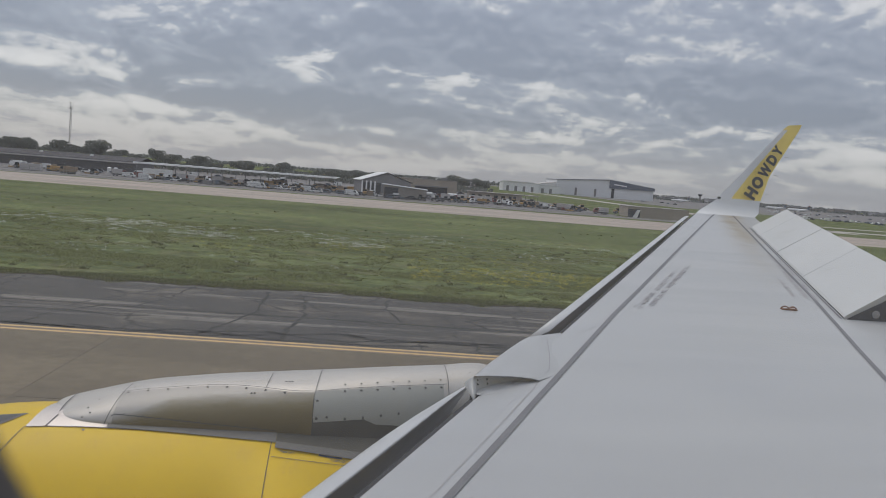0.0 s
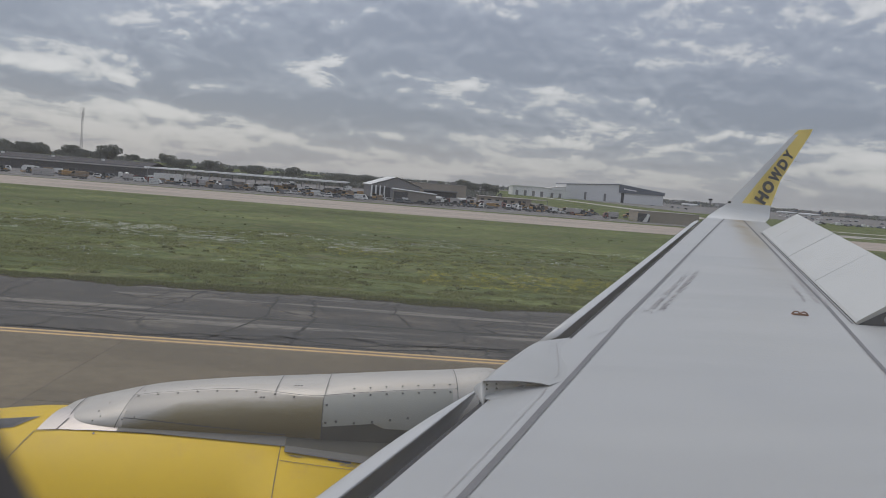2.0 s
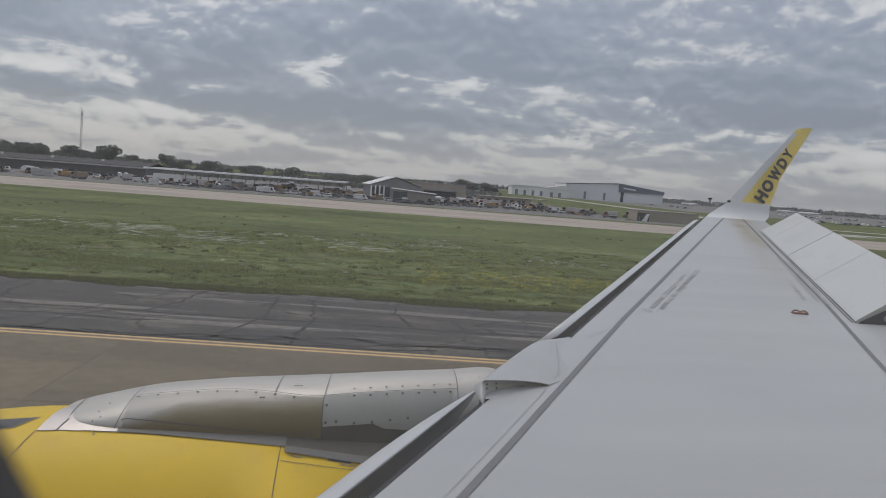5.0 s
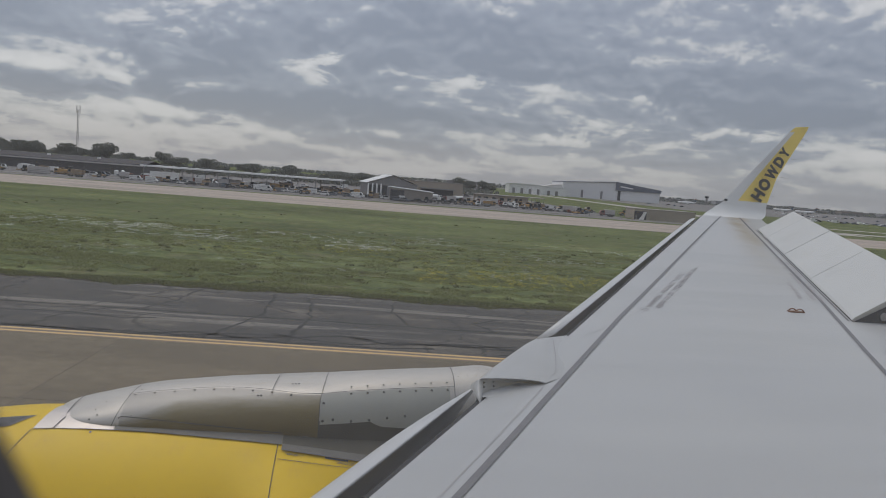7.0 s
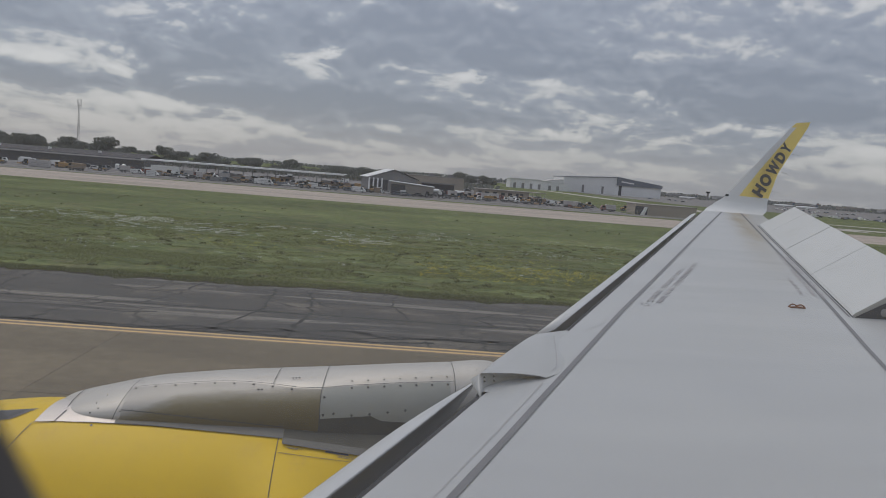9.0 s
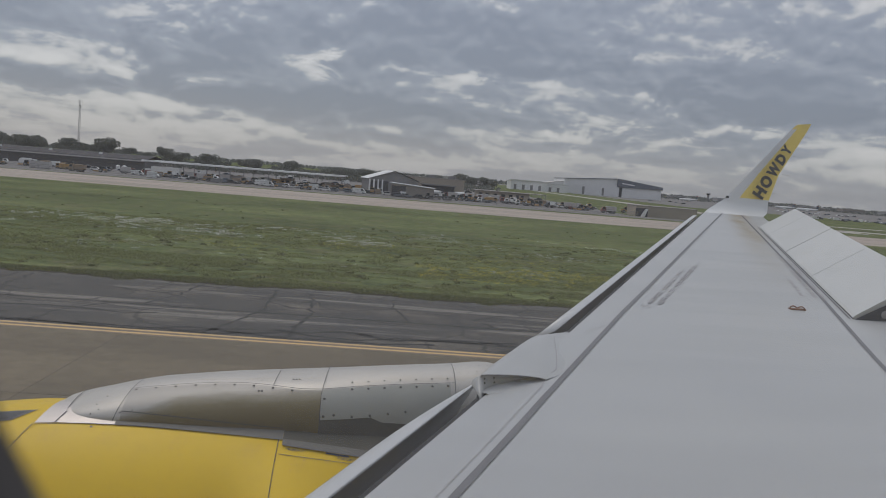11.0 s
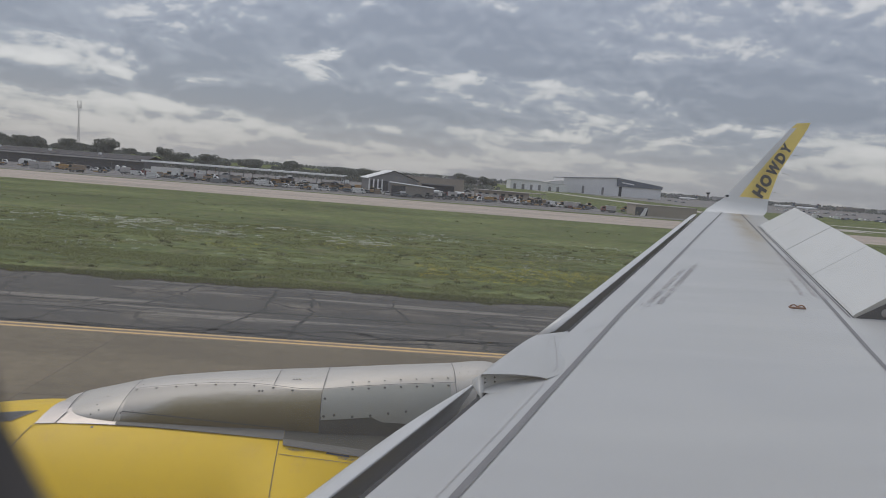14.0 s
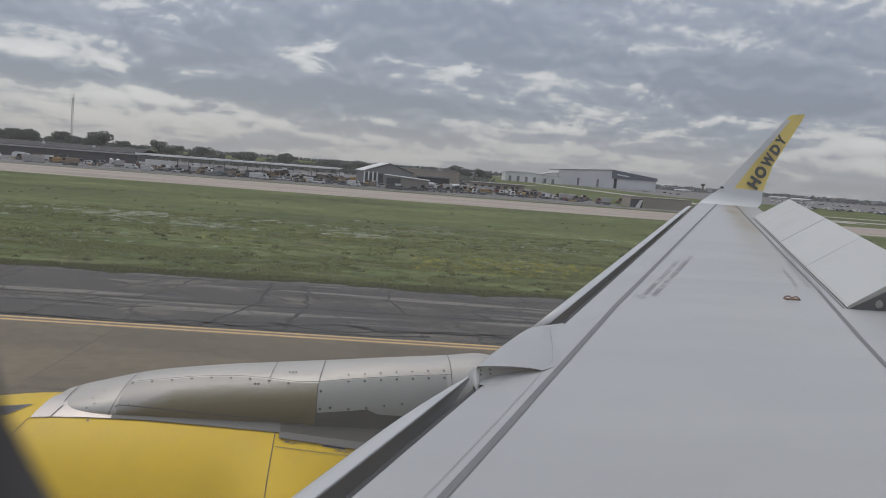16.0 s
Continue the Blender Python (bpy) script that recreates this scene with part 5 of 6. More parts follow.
# dark patch on the cowl stands in for the pylon's shade
cowl_patch(((-0.203, 21.2), (0.9, 27.6), (0.9, 6), (-0.203, 8)), M_PYLONSHADE, "pylon_shade_patch", "dark grey patch painted as the shade under the pylon", 0.003)
cowl_patch(((-0.203, 22.4), (0.9, 29.4), (0.9, 26.0), (-0.203, 20.2)), M_RUBSTRIP, "fairing_strip", "grey sealing strip between pylon and yellow cowl", 0.008)


# ---- fuselage side, window and cabin about the camera ----
CY, CZ, RAD = -1.92, -0.35, 2.04
hull = mesh()


def hull_y(z):
    """How far outboard the skin stands at a height."""
    return CY + math.sqrt(RAD * RAD - (z - CZ) ** 2)


STATION_ROWS = ((-13.6, 0.25, -0.5), (-13.2, 0.8, -0.42), (-12.4, 1.32, -0.3), (-11, 1.75, -0.15), (-9.2, 1.98, -0.04), (-7.5, RAD, 0), (-0.2, RAD, 0), (0.36, RAD, 0),
                (13, RAD, 0), (16, 1.85, 0.14), (19, 1.35, 0.5), (22, 0.7, 1.0), (23.4, 0.2, 1.3))
verts = [[hull.verts.new((x, CY + r * math.cos(a * math.pi / 24), CZ + dz + r * math.sin(a * math.pi / 24))) for a in range(48)] for x, r, dz in STATION_ROWS]
for i in range(len(verts) - 1):
    for a in range(48):
        if i == 6 and a <= 2:
            continue
        hull.faces.new((verts[i][a], verts[i][(a + 1) % 48], verts[i + 1][(a + 1) % 48], verts[i + 1][a]))
hull.faces.new(verts[0])
hull.faces.new(verts[-1][::-1])
bmesh.ops.recalc_face_normals(hull, faces=hull.faces[:])
part("fuselage", hull, M_FUSELAGE, airliner, "plain yellow fuselage side", True)

gear = part("main_gear", tube(mesh(), (5.0, 1.95, -1.5), (5.0, 1.95, -4.05), 0.13, 0.10, 10), M_STEEL, airliner, "grey landing gear leg under the wing")
for dy in (-0.45, 0.45):
    part("tyre", tube(mesh(), (5.0, 1.95 + dy - 0.2, -4.04), (5.0, 1.95 + dy + 0.2, -4.04), 0.56, sides=20), M_TYRE, gear)

WALL_Y = 0.085
LEFT, RIGHT, BOTTOM, TOP, ROUND = -0.0574, 0.200, -0.0937, 0.262, 0.08


def opening(grow, y):
    pts = []
    for cx, cz, start in ((RIGHT - ROUND, TOP - ROUND, 0), (LEFT + ROUND, TOP - ROUND, 90), (LEFT + ROUND, BOTTOM + ROUND, 180), (RIGHT - ROUND, BOTTOM + ROUND, 270)):
        for k in range(9):
            a = radians(start + k * 11.25)
            pts.append((cx + (ROUND + grow) * math.cos(a), y, cz + (ROUND + grow) * math.sin(a)))
    return pts


liner = mesh()
rings = [opening(0.03, 0.16), opening(0.002, 0.133), opening(0.0, 0.130), opening(0.010, 0.105), opening(0.022, WALL_Y), opening(0.035, WALL_Y - 0.006)]
outer_ring = []
for p in opening(0.035, 0):
    a = math.atan2(p[2] - 0.09, p[0] - 0.045)
    z = 0.03 + 0.43 * max(-1, min(1, math.sin(a) * 1.5))
    outer_ring.append((0.045 + 0.75 * max(-1, min(1, math.cos(a) * 1.5)), min(WALL_Y - 0.006, hull_y(z) - 0.04), z))
sheet(liner, rings + [outer_ring], closed=True)
part("window_frame", liner, M_CABIN, airliner, "dark shaded plastic cabin window surround", True)
room = mesh()
x0, x1, y0, z0, z1 = -0.71, 0.80, -1.4, -0.40, 0.46
y1, top = WALL_Y - 0.006, hull_y(z1) - 0.04
for q in (((x0, y0, z0), (x1, y0, z0), (x1, y1, z0), (x0, y1, z0)), ((x0, y0, z1), (x1, y0, z1), (x1, top, z1), (x0, top, z1)),
          ((x0, y0, z0), (x1, y0, z0), (x1, y0, z1), (x0, y0, z1)), ((x0, y0, z0), (x0, y1, z0), (x0, top, z1), (x0, y0, z1)),
          ((x1, y0, z0), (x1, y1, z0), (x1, top, z1), (x1, y0, z1))):
    room.faces.new([room.verts.new(p) for p in q])
part("cabin_liner", room, M_CABIN, airliner, "dark plain cabin interior")
pane = mesh()
pane.faces.new([pane.verts.new(p) for p in opening(0.002, 0.131)])
pane_ob = part("window_pane", pane, M_PANE, airliner, "slightly scuffed clear acrylic window pane")
pane_ob.visible_shadow = False
# ---- kinds of things on the airfield ----
def wheels(parent, places, r, w):
    for x, y in places:
        wheel = part("wheel", tube(mesh(), (x, y - w / 2, r), (x, y + w / 2, r), r, sides=14), M_TYRE, parent)
        part("rim", tube(mesh(), (x, y - w / 2 - 0.01, r), (x, y + w / 2 + 0.01, r), r * 0.55, sides=10), M_STEEL, wheel)


def car(label, paint, group="parked cars", length=4.6, high=1.5, pickup=False, van=False):
    ob = thing("pickup_truck" if pickup else "van" if van else "car", label, "pickup truck" if pickup else "van" if van else "car", group)
    h, l, w = high, length / 2, 0.9
    if van:
        prof = [(-l, 0.35), (-l, h * 0.95), (-l + 0.1, h), (l - 1.2, h), (l - 0.55, h * 0.58), (l - 0.05, h * 0.48), (l, 0.35)]
        glass = [(l - 1.75, h * 0.55), (l - 1.75, h * 0.9), (l - 1.2, h * 0.9), (l - 0.72, h * 0.56)]
    elif pickup:
        prof = [(-l, 0.4), (-l, 1.05), (-0.35, 1.05), (-0.3, h), (0.75, h), (1.25, 1.08), (l - 0.1, 0.98), (l, 0.4)]
        glass = [(-0.22, 1.1), (-0.2, h - 0.1), (0.7, h - 0.1), (1.12, 1.1)]
    else:
        prof = [(-l, 0.35), (-l, 0.85), (-l + 0.25, 0.92), (-l + 0.75, h), (0.45, h), (1.1, 0.95), (l - 0.1, 0.78), (l, 0.35)]
        glass = [(-l + 0.55, 0.98), (-l + 0.85, h - 0.08), (0.4, h - 0.08), (0.92, 0.98)]
    part("body", prism(mesh(), prof, -w, w), paint, ob)
    part("side_windows", prism(mesh(), glass, -w - 0.012, w + 0.012), M_DARKGLASS, ob, "dark window glass")
    box_lamp = box(mesh(), l - 0.02, l + 0.015, -w + 0.1, w - 0.1, 0.62, 0.74)
    part("headlights", box_lamp, M_STEEL, ob)
    part("bumper", box(mesh(), -l - 0.03, l + 0.03, -w + 0.05, w - 0.05, 0.33, 0.48), M_DARKPAINT, ob)
    wheels(ob, [(x, y) for x in (-l * 0.62, l * 0.62) for y in (-w + 0.1, w - 0.1)], 0.34, 0.24)
    return ob


def truck(label, cab, trim, load, material, length=7.0, high=3.0):
    """A lorry; load: box, dump, tank or flat."""
    ob = thing("truck", label, "truck", "trucks in the yard")
    l, w = length / 2, 1.15
    part("chassis", box(mesh(), -l, l, -0.45, 0.45, 0.55, 0.8), M_DARKPAINT, ob)
    part("cab", prism(mesh(), [(l - 1.9, 0.6), (l - 1.9, high * 0.86), (l - 0.6, high * 0.86), (l - 0.12, high * 0.55), (l, 0.6)], -w + 0.05, w - 0.05), cab, ob)
    part("cab_windows", prism(mesh(), [(l - 1.5, high * 0.55), (l - 1.5, high * 0.80), (l - 0.66, high * 0.80), (l - 0.27, high * 0.55)], -w + 0.03, w - 0.03), M_DARKGLASS, ob, "dark window glass")
    if load == "box":
        part("cargo_box", soft_box(-l, l - 2.0, -w, w, 0.85, high, 0.05), material, ob)
    elif load == "dump":
        part("dump_bed", prism(mesh(), [(-l - 0.2, 1.1), (-l - 0.35, high * 0.8), (l - 2.1, high * 0.85), (l - 2.1, 0.85), (-l + 0.4, 0.85)], -w, w), material, ob)
    elif load == "tank":
        part("tank", tube(mesh(), (-l, 0, 1.75), (l - 2.1, 0, 1.75), 0.85, sides=16), material, ob, smooth=False)
    else:
        part("flat_bed", box(mesh(), -l, l - 2.0, -w, w, 0.85, 1.0), material, ob)
    wheels(ob, [(x, y) for x in (-l + 0.9, -l + 2.1, l - 1.0) for y in (-w + 0.15, w - 0.15)], 0.48, 0.3)
    return ob


def loader(label, paint, high=2.6):
    ob = thing("wheel_loader", label, "construction vehicle", "machines in the yard")
    part("body", prism(mesh(), [(-2.2, 0.7), (-2.3, 1.5), (-1.0, 1.65), (-0.9, 1.3), (0.9, 1.2), (1.3, 0.7)], -0.8, 0.8), paint, ob)
    cab = part("cab", soft_box(-1.0, 0.35, -0.7, 0.7, 1.35, high, 0.08), M_DARKGLASS, ob, "dark glazed cab")
    part("roof", soft_box(-1.1, 0.45, -0.78, 0.78, high, high + 0.12, 0.04), paint, cab)
    part("bucket", prism(mesh(), [(2.3, 0.15), (2.1, 0.9), (2.4, 1.1), (3.1, 0.25)], -1.1, 1.1), M_STEEL, ob)
    part("arm", prism(mesh(), [(0.7, 1.2), (2.2, 0.75), (2.3, 0.5), (0.7, 0.9)], -0.25, 0.25), paint, ob)
    wheels(ob, [(x, y) for x in (-1.4, 1.2) for y in (-0.9, 0.9)], 0.66, 0.42)
    return ob


def tractor(label, paint):
    ob = thing("tractor", label, "tractor", "machines in the yard")
    part("hood", soft_box(0.1, 1.7, -0.35, 0.35, 0.75, 1.4, 0.08), paint, ob)
    part("cab", prism(mesh(), [(-1.1, 0.8), (-1.0, 2.3), (0.1, 2.3), (0.25, 0.8)], -0.6, 0.6), M_DARKGLASS, ob, "dark glazed cab")
    part("mower_deck", soft_box(-3.2, -1.3, -1.6, 1.6, 0.25, 0.75, 0.05), paint, ob)
    wheels(ob, [(-0.7, -0.75), (-0.7, 0.75)], 0.78, 0.42)
    wheels(ob, [(1.2, -0.6), (1.2, 0.6)], 0.48, 0.3)
    return ob


def cart(label, paint):
    ob = thing("utility_cart", label, "cart", "small carts in the yard")
    part("body", soft_box(-1.1, 1.1, -0.55, 0.55, 0.35, 0.8, 0.06), paint, ob)
    part("roof", soft_box(-0.6, 0.8, -0.55, 0.55, 1.6, 1.68, 0.03), paint, ob)
    for x in (-0.55, 0.75):
        for y in (-0.5, 0.5):
            part("post", tube(mesh(), (x, y, 0.75), (x, y, 1.62), 0.03, sides=6), M_STEEL, ob)
    wheels(ob, [(x, y) for x in (-0.7, 0.7) for y in (-0.5, 0.5)], 0.25, 0.16)
    return ob


def container(label, material, l, w, h, ribs=True, name="shipping_container", category="container"):
    ob = thing(name, label, category, "boxes in the yard")
    part("body", soft_box(-l / 2, l / 2, -w / 2, w / 2, 0.12, h, 0.03), material, ob)
    part("skid", box(mesh(), -l / 2 + 0.1, l / 2 - 0.1, -w / 2 + 0.15, w / 2 - 0.15, 0.0, 0.14), M_DARKPAINT, ob)
    if ribs:
        for i in range(max(3, int(l / 0.8))):
            x = -l / 2 + (i + 0.5) * l / max(3, int(l / 0.8))
            part("rib", box(mesh(), x - 0.06, x + 0.06, -w / 2 - 0.03, -w / 2 + 0.02, 0.2, h - 0.08), material, ob)
    return ob


def storage_tank(label, r, h):
    ob = thing("storage_tank", label, "tank", "tanks in the yard")
    bm = mesh()
    tube(bm, (0, 0, 0), (0, 0, h), r, sides=18)
    part("shell", bm, M_WHITE, ob)
    part("dome", tube(mesh(), (0, 0, h), (0, 0, h + r * 0.35), r, r * 0.25, 18), M_WHITE, ob)
    return ob


def light_pole(label, h):
    ob = thing("light_pole", label, "light pole", "light poles")
    part("pole", tube(mesh(), (0, 0, 0), (0, 0, h), 0.12, 0.07, 8), M_STEEL, ob)
    part("cross_arm", box(mesh(), -1.2, 1.2, -0.06, 0.06, h - 0.1, h), M_STEEL, ob)
    for x in (-1.1, -0.4, 0.4, 1.1):
        part("lamp_head", soft_box(x - 0.2, x + 0.2, -0.3, 0.1, h, h + 0.18, 0.03), M_STEEL, ob)
    return ob


def leaves(bm, centre, size, count, g, leaf):
    for _ in range(count):
        d = Vector((g.gauss(0, 1), g.gauss(0, 1), g.gauss(0, 1))).normalized() * g.uniform(0.55, 1.0) ** 0.5
        p = Vector(centre) + Vector((d.x * size[0], d.y * size[1], d.z * size[2]))
        q = Euler((g.uniform(0, 6), g.uniform(0, 6), g.uniform(0, 6))).to_matrix()
        s = leaf * g.uniform(0.6, 1.3)
        bm.faces.new([bm.verts.new(p + q @ Vector((x * s, y * s, 0))) for x, y in ((-1, -0.5), (0.2, -0.9), (1, 0.3), (-0.3, 0.9))])


def tree(seed, h, spread, name="tree", label="broad dark green oak behind the buildings"):
    g = random.Random(seed)
    ob = thing(name, label, "tree", "line of trees")
    trunk = mesh()
    tube(trunk, (0, 0, 0), (0.1, 0, h * 0.45), 0.035 * h, 0.022 * h, 8)
    crown = mesh()
    for i in range(9):
        a = i * 2.4 + g.uniform(-0.4, 0.4)
        r = spread * g.uniform(0.25, 0.75)
        p = Vector((math.cos(a) * r, math.sin(a) * r, h * g.uniform(0.52, 0.86)))
        tube(trunk, (0.05, 0, h * g.uniform(0.3, 0.45)), p, 0.014 * h, 0.005 * h, 5)
        leaves(crown, p, (spread * 0.42, spread * 0.42, h * g.uniform(0.12, 0.2)), 150, g, 0.11 + 0.016 * h)
    leaves(crown, (0, 0, h * 0.78), (spread * 0.55, spread * 0.55, h * 0.2), 150, g, 0.11 + 0.016 * h)
    part("trunk", trunk, M_BARK, ob)
    part("crown", crown, M_LEAF, ob)
    return ob


def jet(label):
    """A distant parked airliner, nose to -x."""
    ob = thing("parked_airliner", label, "airplane", "parked airliners")
    body = mesh()
    sheet(body, [[(x, r * math.cos(a * math.pi / 7), 3.6 + dz + r * math.sin(a * math.pi / 7)) for a in range(14)] for x, r, dz in
                 ((-18, 0.15, -0.4), (-17, 1.1, -0.25), (-15, 1.75, 0), (-13, 1.97, 0), (8, 1.97, 0), (14, 1.2, 0.6), (18, 0.3, 1.1))], closed=True)
    part("fuselage", body, M_WHITE, ob, smooth=True)
    part("tail_fin", prism(mesh(), [(12.5, 5.0), (16, 11.6), (18.2, 11.6), (17, 5.0)], -0.2, 0.2), [M_BLUEGREY], ob, "dark painted tail fin")
    part("fin_stripe", prism(mesh(), [(15.2, 9.6), (15.8, 10.8), (18.0, 10.8), (17.8, 9.6)], -0.23, 0.23), M_RED, ob, "red stripe on the tail fin")
    for s in (-1, 1):
        w = mesh()
        sheet(w, [[(-3, s * 1.5, 2.6), (3.5, s * 1.5, 2.6)], [(5.5, s * 17, 4.0), (7, s * 17, 4.0)]])
        part("wing", w, M_SILVER, ob)
        part("engine", tube(mesh(), (-4.5, s * 5.8, 1.7), (-0.5, s * 5.8, 1.7), 1.1, 0.8, 12), M_WHITE, ob)
        t = mesh()
        sheet(t, [[(14, s * 0.5, 4.6), (17, s * 0.5, 4.6)], [(17, s * 6, 5.0), (18.2, s * 6, 5.0)]])
        part("tailplane", t, M_WHITE, ob)
        part("main_gear", tube(mesh(), (1.5, s * 3.5, 0), (1.5, s * 3.5, 2.4), 0.45, 0.2, 8), M_TYRE, ob)
    part("nose_gear", tube(mesh(), (-12.5, 0, 0), (-12.5, 0, 2.0), 0.35, 0.15, 8), M_TYRE, ob)
    return ob


def put(ob, x, y, turn=0.0):
    ob.matrix_basis = pose(x, y, LOW + 0.005, 0, 0, turn)
    return ob


def far(x, y, turn=0.0, size=2.0):
    """A place on the low ground, for a thing drawn at half its size."""
    return pose(x * 2, y * 2, LOW, 0, 0, turn) @ Matrix.Diagonal((size, size, size, 1))
# ---- buildings, far to near ----
def wall_box(x0, x1, y0, y1, h):
    return box(mesh(), x0, x1, y0, y1, 0.0, h)


def windows(parent, xs, y, z0, z1, w, material=None, name="window"):
    for x in xs:
        part(name, box(mesh(), x - w / 2, x + w / 2, y - 0.06, y + 0.04, z0, z1), material or M_DARKGLASS, parent)


# long dark workshop with a pale fascia
workshop = thing("workshop", "long low dark workshop with a pale fascia under its roof", "building", m=far(-82, 204))
part("wall", wall_box(-48, 20, -7, 7, 2.35), M_DARKWALL, workshop)
part("fascia", box(mesh(), -48.4, 20.4, -7.7, -7.3, 2.25, 2.6), M_FASCIA, workshop, "pale grey fascia board")
part("roof", prism(mesh(), [(-48.5, 2.55), (-48.5, 2.7), (20.5, 2.7), (20.5, 2.55)], -7.6, 7.6), M_DARKROOF, workshop)
ridge = mesh()
sheet(ridge, [[(-48.5, -7.6, 2.7), (20.5, -7.6, 2.7)], [(-48.5, 0, 3.75), (20.5, 0, 3.75)], [(-48.5, 7.6, 2.7), (20.5, 7.6, 2.7)]])
part("roof_slope", ridge, M_DARKROOF, workshop)
windows(workshop, [-44 + i * 6.1 for i in range(10)], -7.02, 0.2, 2.0, 2.6, M_DARKWALL, "roller_door")
for i in range(5):
    part("roof_vent", tube(mesh(), (-40 + i * 12, -3, 3.1), (-40 + i * 12, -3, 3.8), 0.35, 0.45, 10), M_WHITEROOF, workshop, "small white roof vent")

block_left = thing("store_building", "low grey storage building behind the workshop", "building", m=far(-128, 232))
part("wall", wall_box(-26, 22, -8, 8, 3.2), M_GREYWALL, block_left)
part("roof", box(mesh(), -26.5, 22.5, -8.5, 8.5, 3.2, 3.6), M_SILVER, block_left)

# open canopy with a white roof edge
canopy = thing("vehicle_canopy", "long open-sided canopy with a thin white roof on steel posts", "canopy", m=far(-32.5, 172))
part("roof", box(mesh(), -20.5, 20.5, -5.5, 5.5, 2.92, 3.05), M_WHITEROOF, canopy, "thin white metal roof")
part("fascia", box(mesh(), -20.6, 20.6, -5.62, -5.5, 2.78, 3.10), M_WHITEROOF, canopy)
for i in range(9):
    for y in (-5.2, 5.2):
        part("post", tube(mesh(), (-20 + i * 5, y, 0), (-20 + i * 5, y, 2.95), 0.09, sides=6), M_STEEL, canopy)
for i in range(16):
    x = -20.5 + (i + 0.5) * 41 / 16
    part("roof_rib", box(mesh(), x - 0.04, x + 0.04, -5.5, 5.5, 3.05, 3.1), M_WHITEROOF, canopy)

# gabled shed with a low annex
shed = thing("gabled_shed", "dark gabled metal shed with a silver roof and open side bay", "shed", m=far(-2.5, 173, 12))
part("gable_wall", prism(mesh(), [(-5.2, 0), (-5.2, 3.0), (0, 4.75), (5.2, 3.0), (5.2, 0)], -4.0, 6.0), M_GREYWALL, shed)
for s in (-1, 1):
    r = mesh()
    sheet(r, [[(0, -4.4, 4.92), (0, 6.4, 4.92)], [(s * 5.6, -4.4, 3.02), (s * 5.6, 6.4, 3.02)], [(s * 5.6, -4.4, 2.92), (s * 5.6, 6.4, 2.92)]])
    part("roof", r, M_SILVER, shed, "silver metal roof slope")
part("open_bay", box(mesh(), -5.24, -1.2, -4.05, -3.9, 0.0, 2.6), M_BAY, shed, "dark open bay")
for x in (-5.2, -4.3, -3.4, -2.5):
    part("post", box(mesh(), x - 0.14, x + 0.14, -4.3, -4.05, 0, 2.9), M_WHITEROOF, shed, "white post")
annex = thing("annex", "low taupe metal-sided annex with a lean-to roof", "shed", m=far(2.1, 158.5))
part("wall", prism(mesh(), [(-4.2, 0), (-4.2, 2.55), (4.2, 2.0), (4.2, 0)], -3.2, 3.2), M_TAUPE, annex)
part("roof", prism(mesh(), [(-4.5, 2.58), (-4.5, 2.70), (4.4, 2.12), (4.4, 2.0)], -3.5, 3.5), M_SILVER, annex)
part("doorway", box(mesh(), -4.0, -1.3, -3.24, -3.15, 0.0, 2.1), M_BAY, annex, "dark open doorway")
for i in range(10):
    x = -0.9 + i * 0.52
    part("siding_rib", box(mesh(), x - 0.03, x + 0.03, -3.23, -3.18, 0.05, 1.98), M_TAUPE, annex)

# tan block building with dark bays
depot = thing("depot", "flat-roofed tan block depot with a dark recessed loading bay", "building", m=far(9.5, 205))
part("wall", wall_box(-8.5, 6.0, -6, 6, 3.9), M_TAN, depot)
part("parapet", box(mesh(), -8.6, 6.1, -6.1, 6.1, 3.9, 4.1), M_TAUPE, depot)
part("loading_bay", box(mesh(), -4.5, 3.6, -6.08, -5.9, 0.0, 2.2), M_BAY, depot, "dark loading bay")
part("bay_hood", box(mesh(), -4.8, 3.9, -7.0, -6.0, 2.25, 2.5), M_GREYWALL, depot)
for x in (-2, 3):
    part("roof_unit", soft_box(x - 0.8, x + 0.8, -1, 1, 4.1, 4.8, 0.05), M_STEEL, depot, "grey rooftop unit")

lowhouse = thing("service_building", "long low tan service building with a flat roof and carport", "building", m=far(25.5, 196))
part("wall", wall_box(-7.2, 5.4, -4, 4, 1.95), M_TAN, lowhouse)
part("roof", box(mesh(), -7.6, 9.4, -4.5, 4.4, 1.95, 2.1), M_TAUPE, lowhouse)
for i in range(4):
    part("post", tube(mesh(), (6.2 + i * 1.0, -4.2, 0), (6.2 + i * 1.0, -4.2, 1.95), 0.06, sides=6), M_STEEL, lowhouse)
windows(lowhouse, [-6.5, 2.5, 3.6], -4.0, 0.3, 1.5, 0.7, M_BAY, "doorway")
windows(lowhouse, [-4.8, -2.9, -1.0, 0.8], -4.0, 0.8, 1.45, 0.9)

terminal = thing("office_block", "grey office block with bands of windows in the distance", "building", m=far(39.9, 440))
part("wall", wall_box(-6, 6, -8, 8, 4.6), M_GREYWALL, terminal)
for z in (0.9, 2.1, 3.3):
    part("window_band", box(mesh(), -5.8, 5.8, -8.1, -7.9, z, z + 0.55), M_FASCIA, terminal, "pale band of windows")
part("roof_unit", soft_box(-3, 2, -3, 3, 4.6, 5.2, 0.1), M_STEEL, terminal)

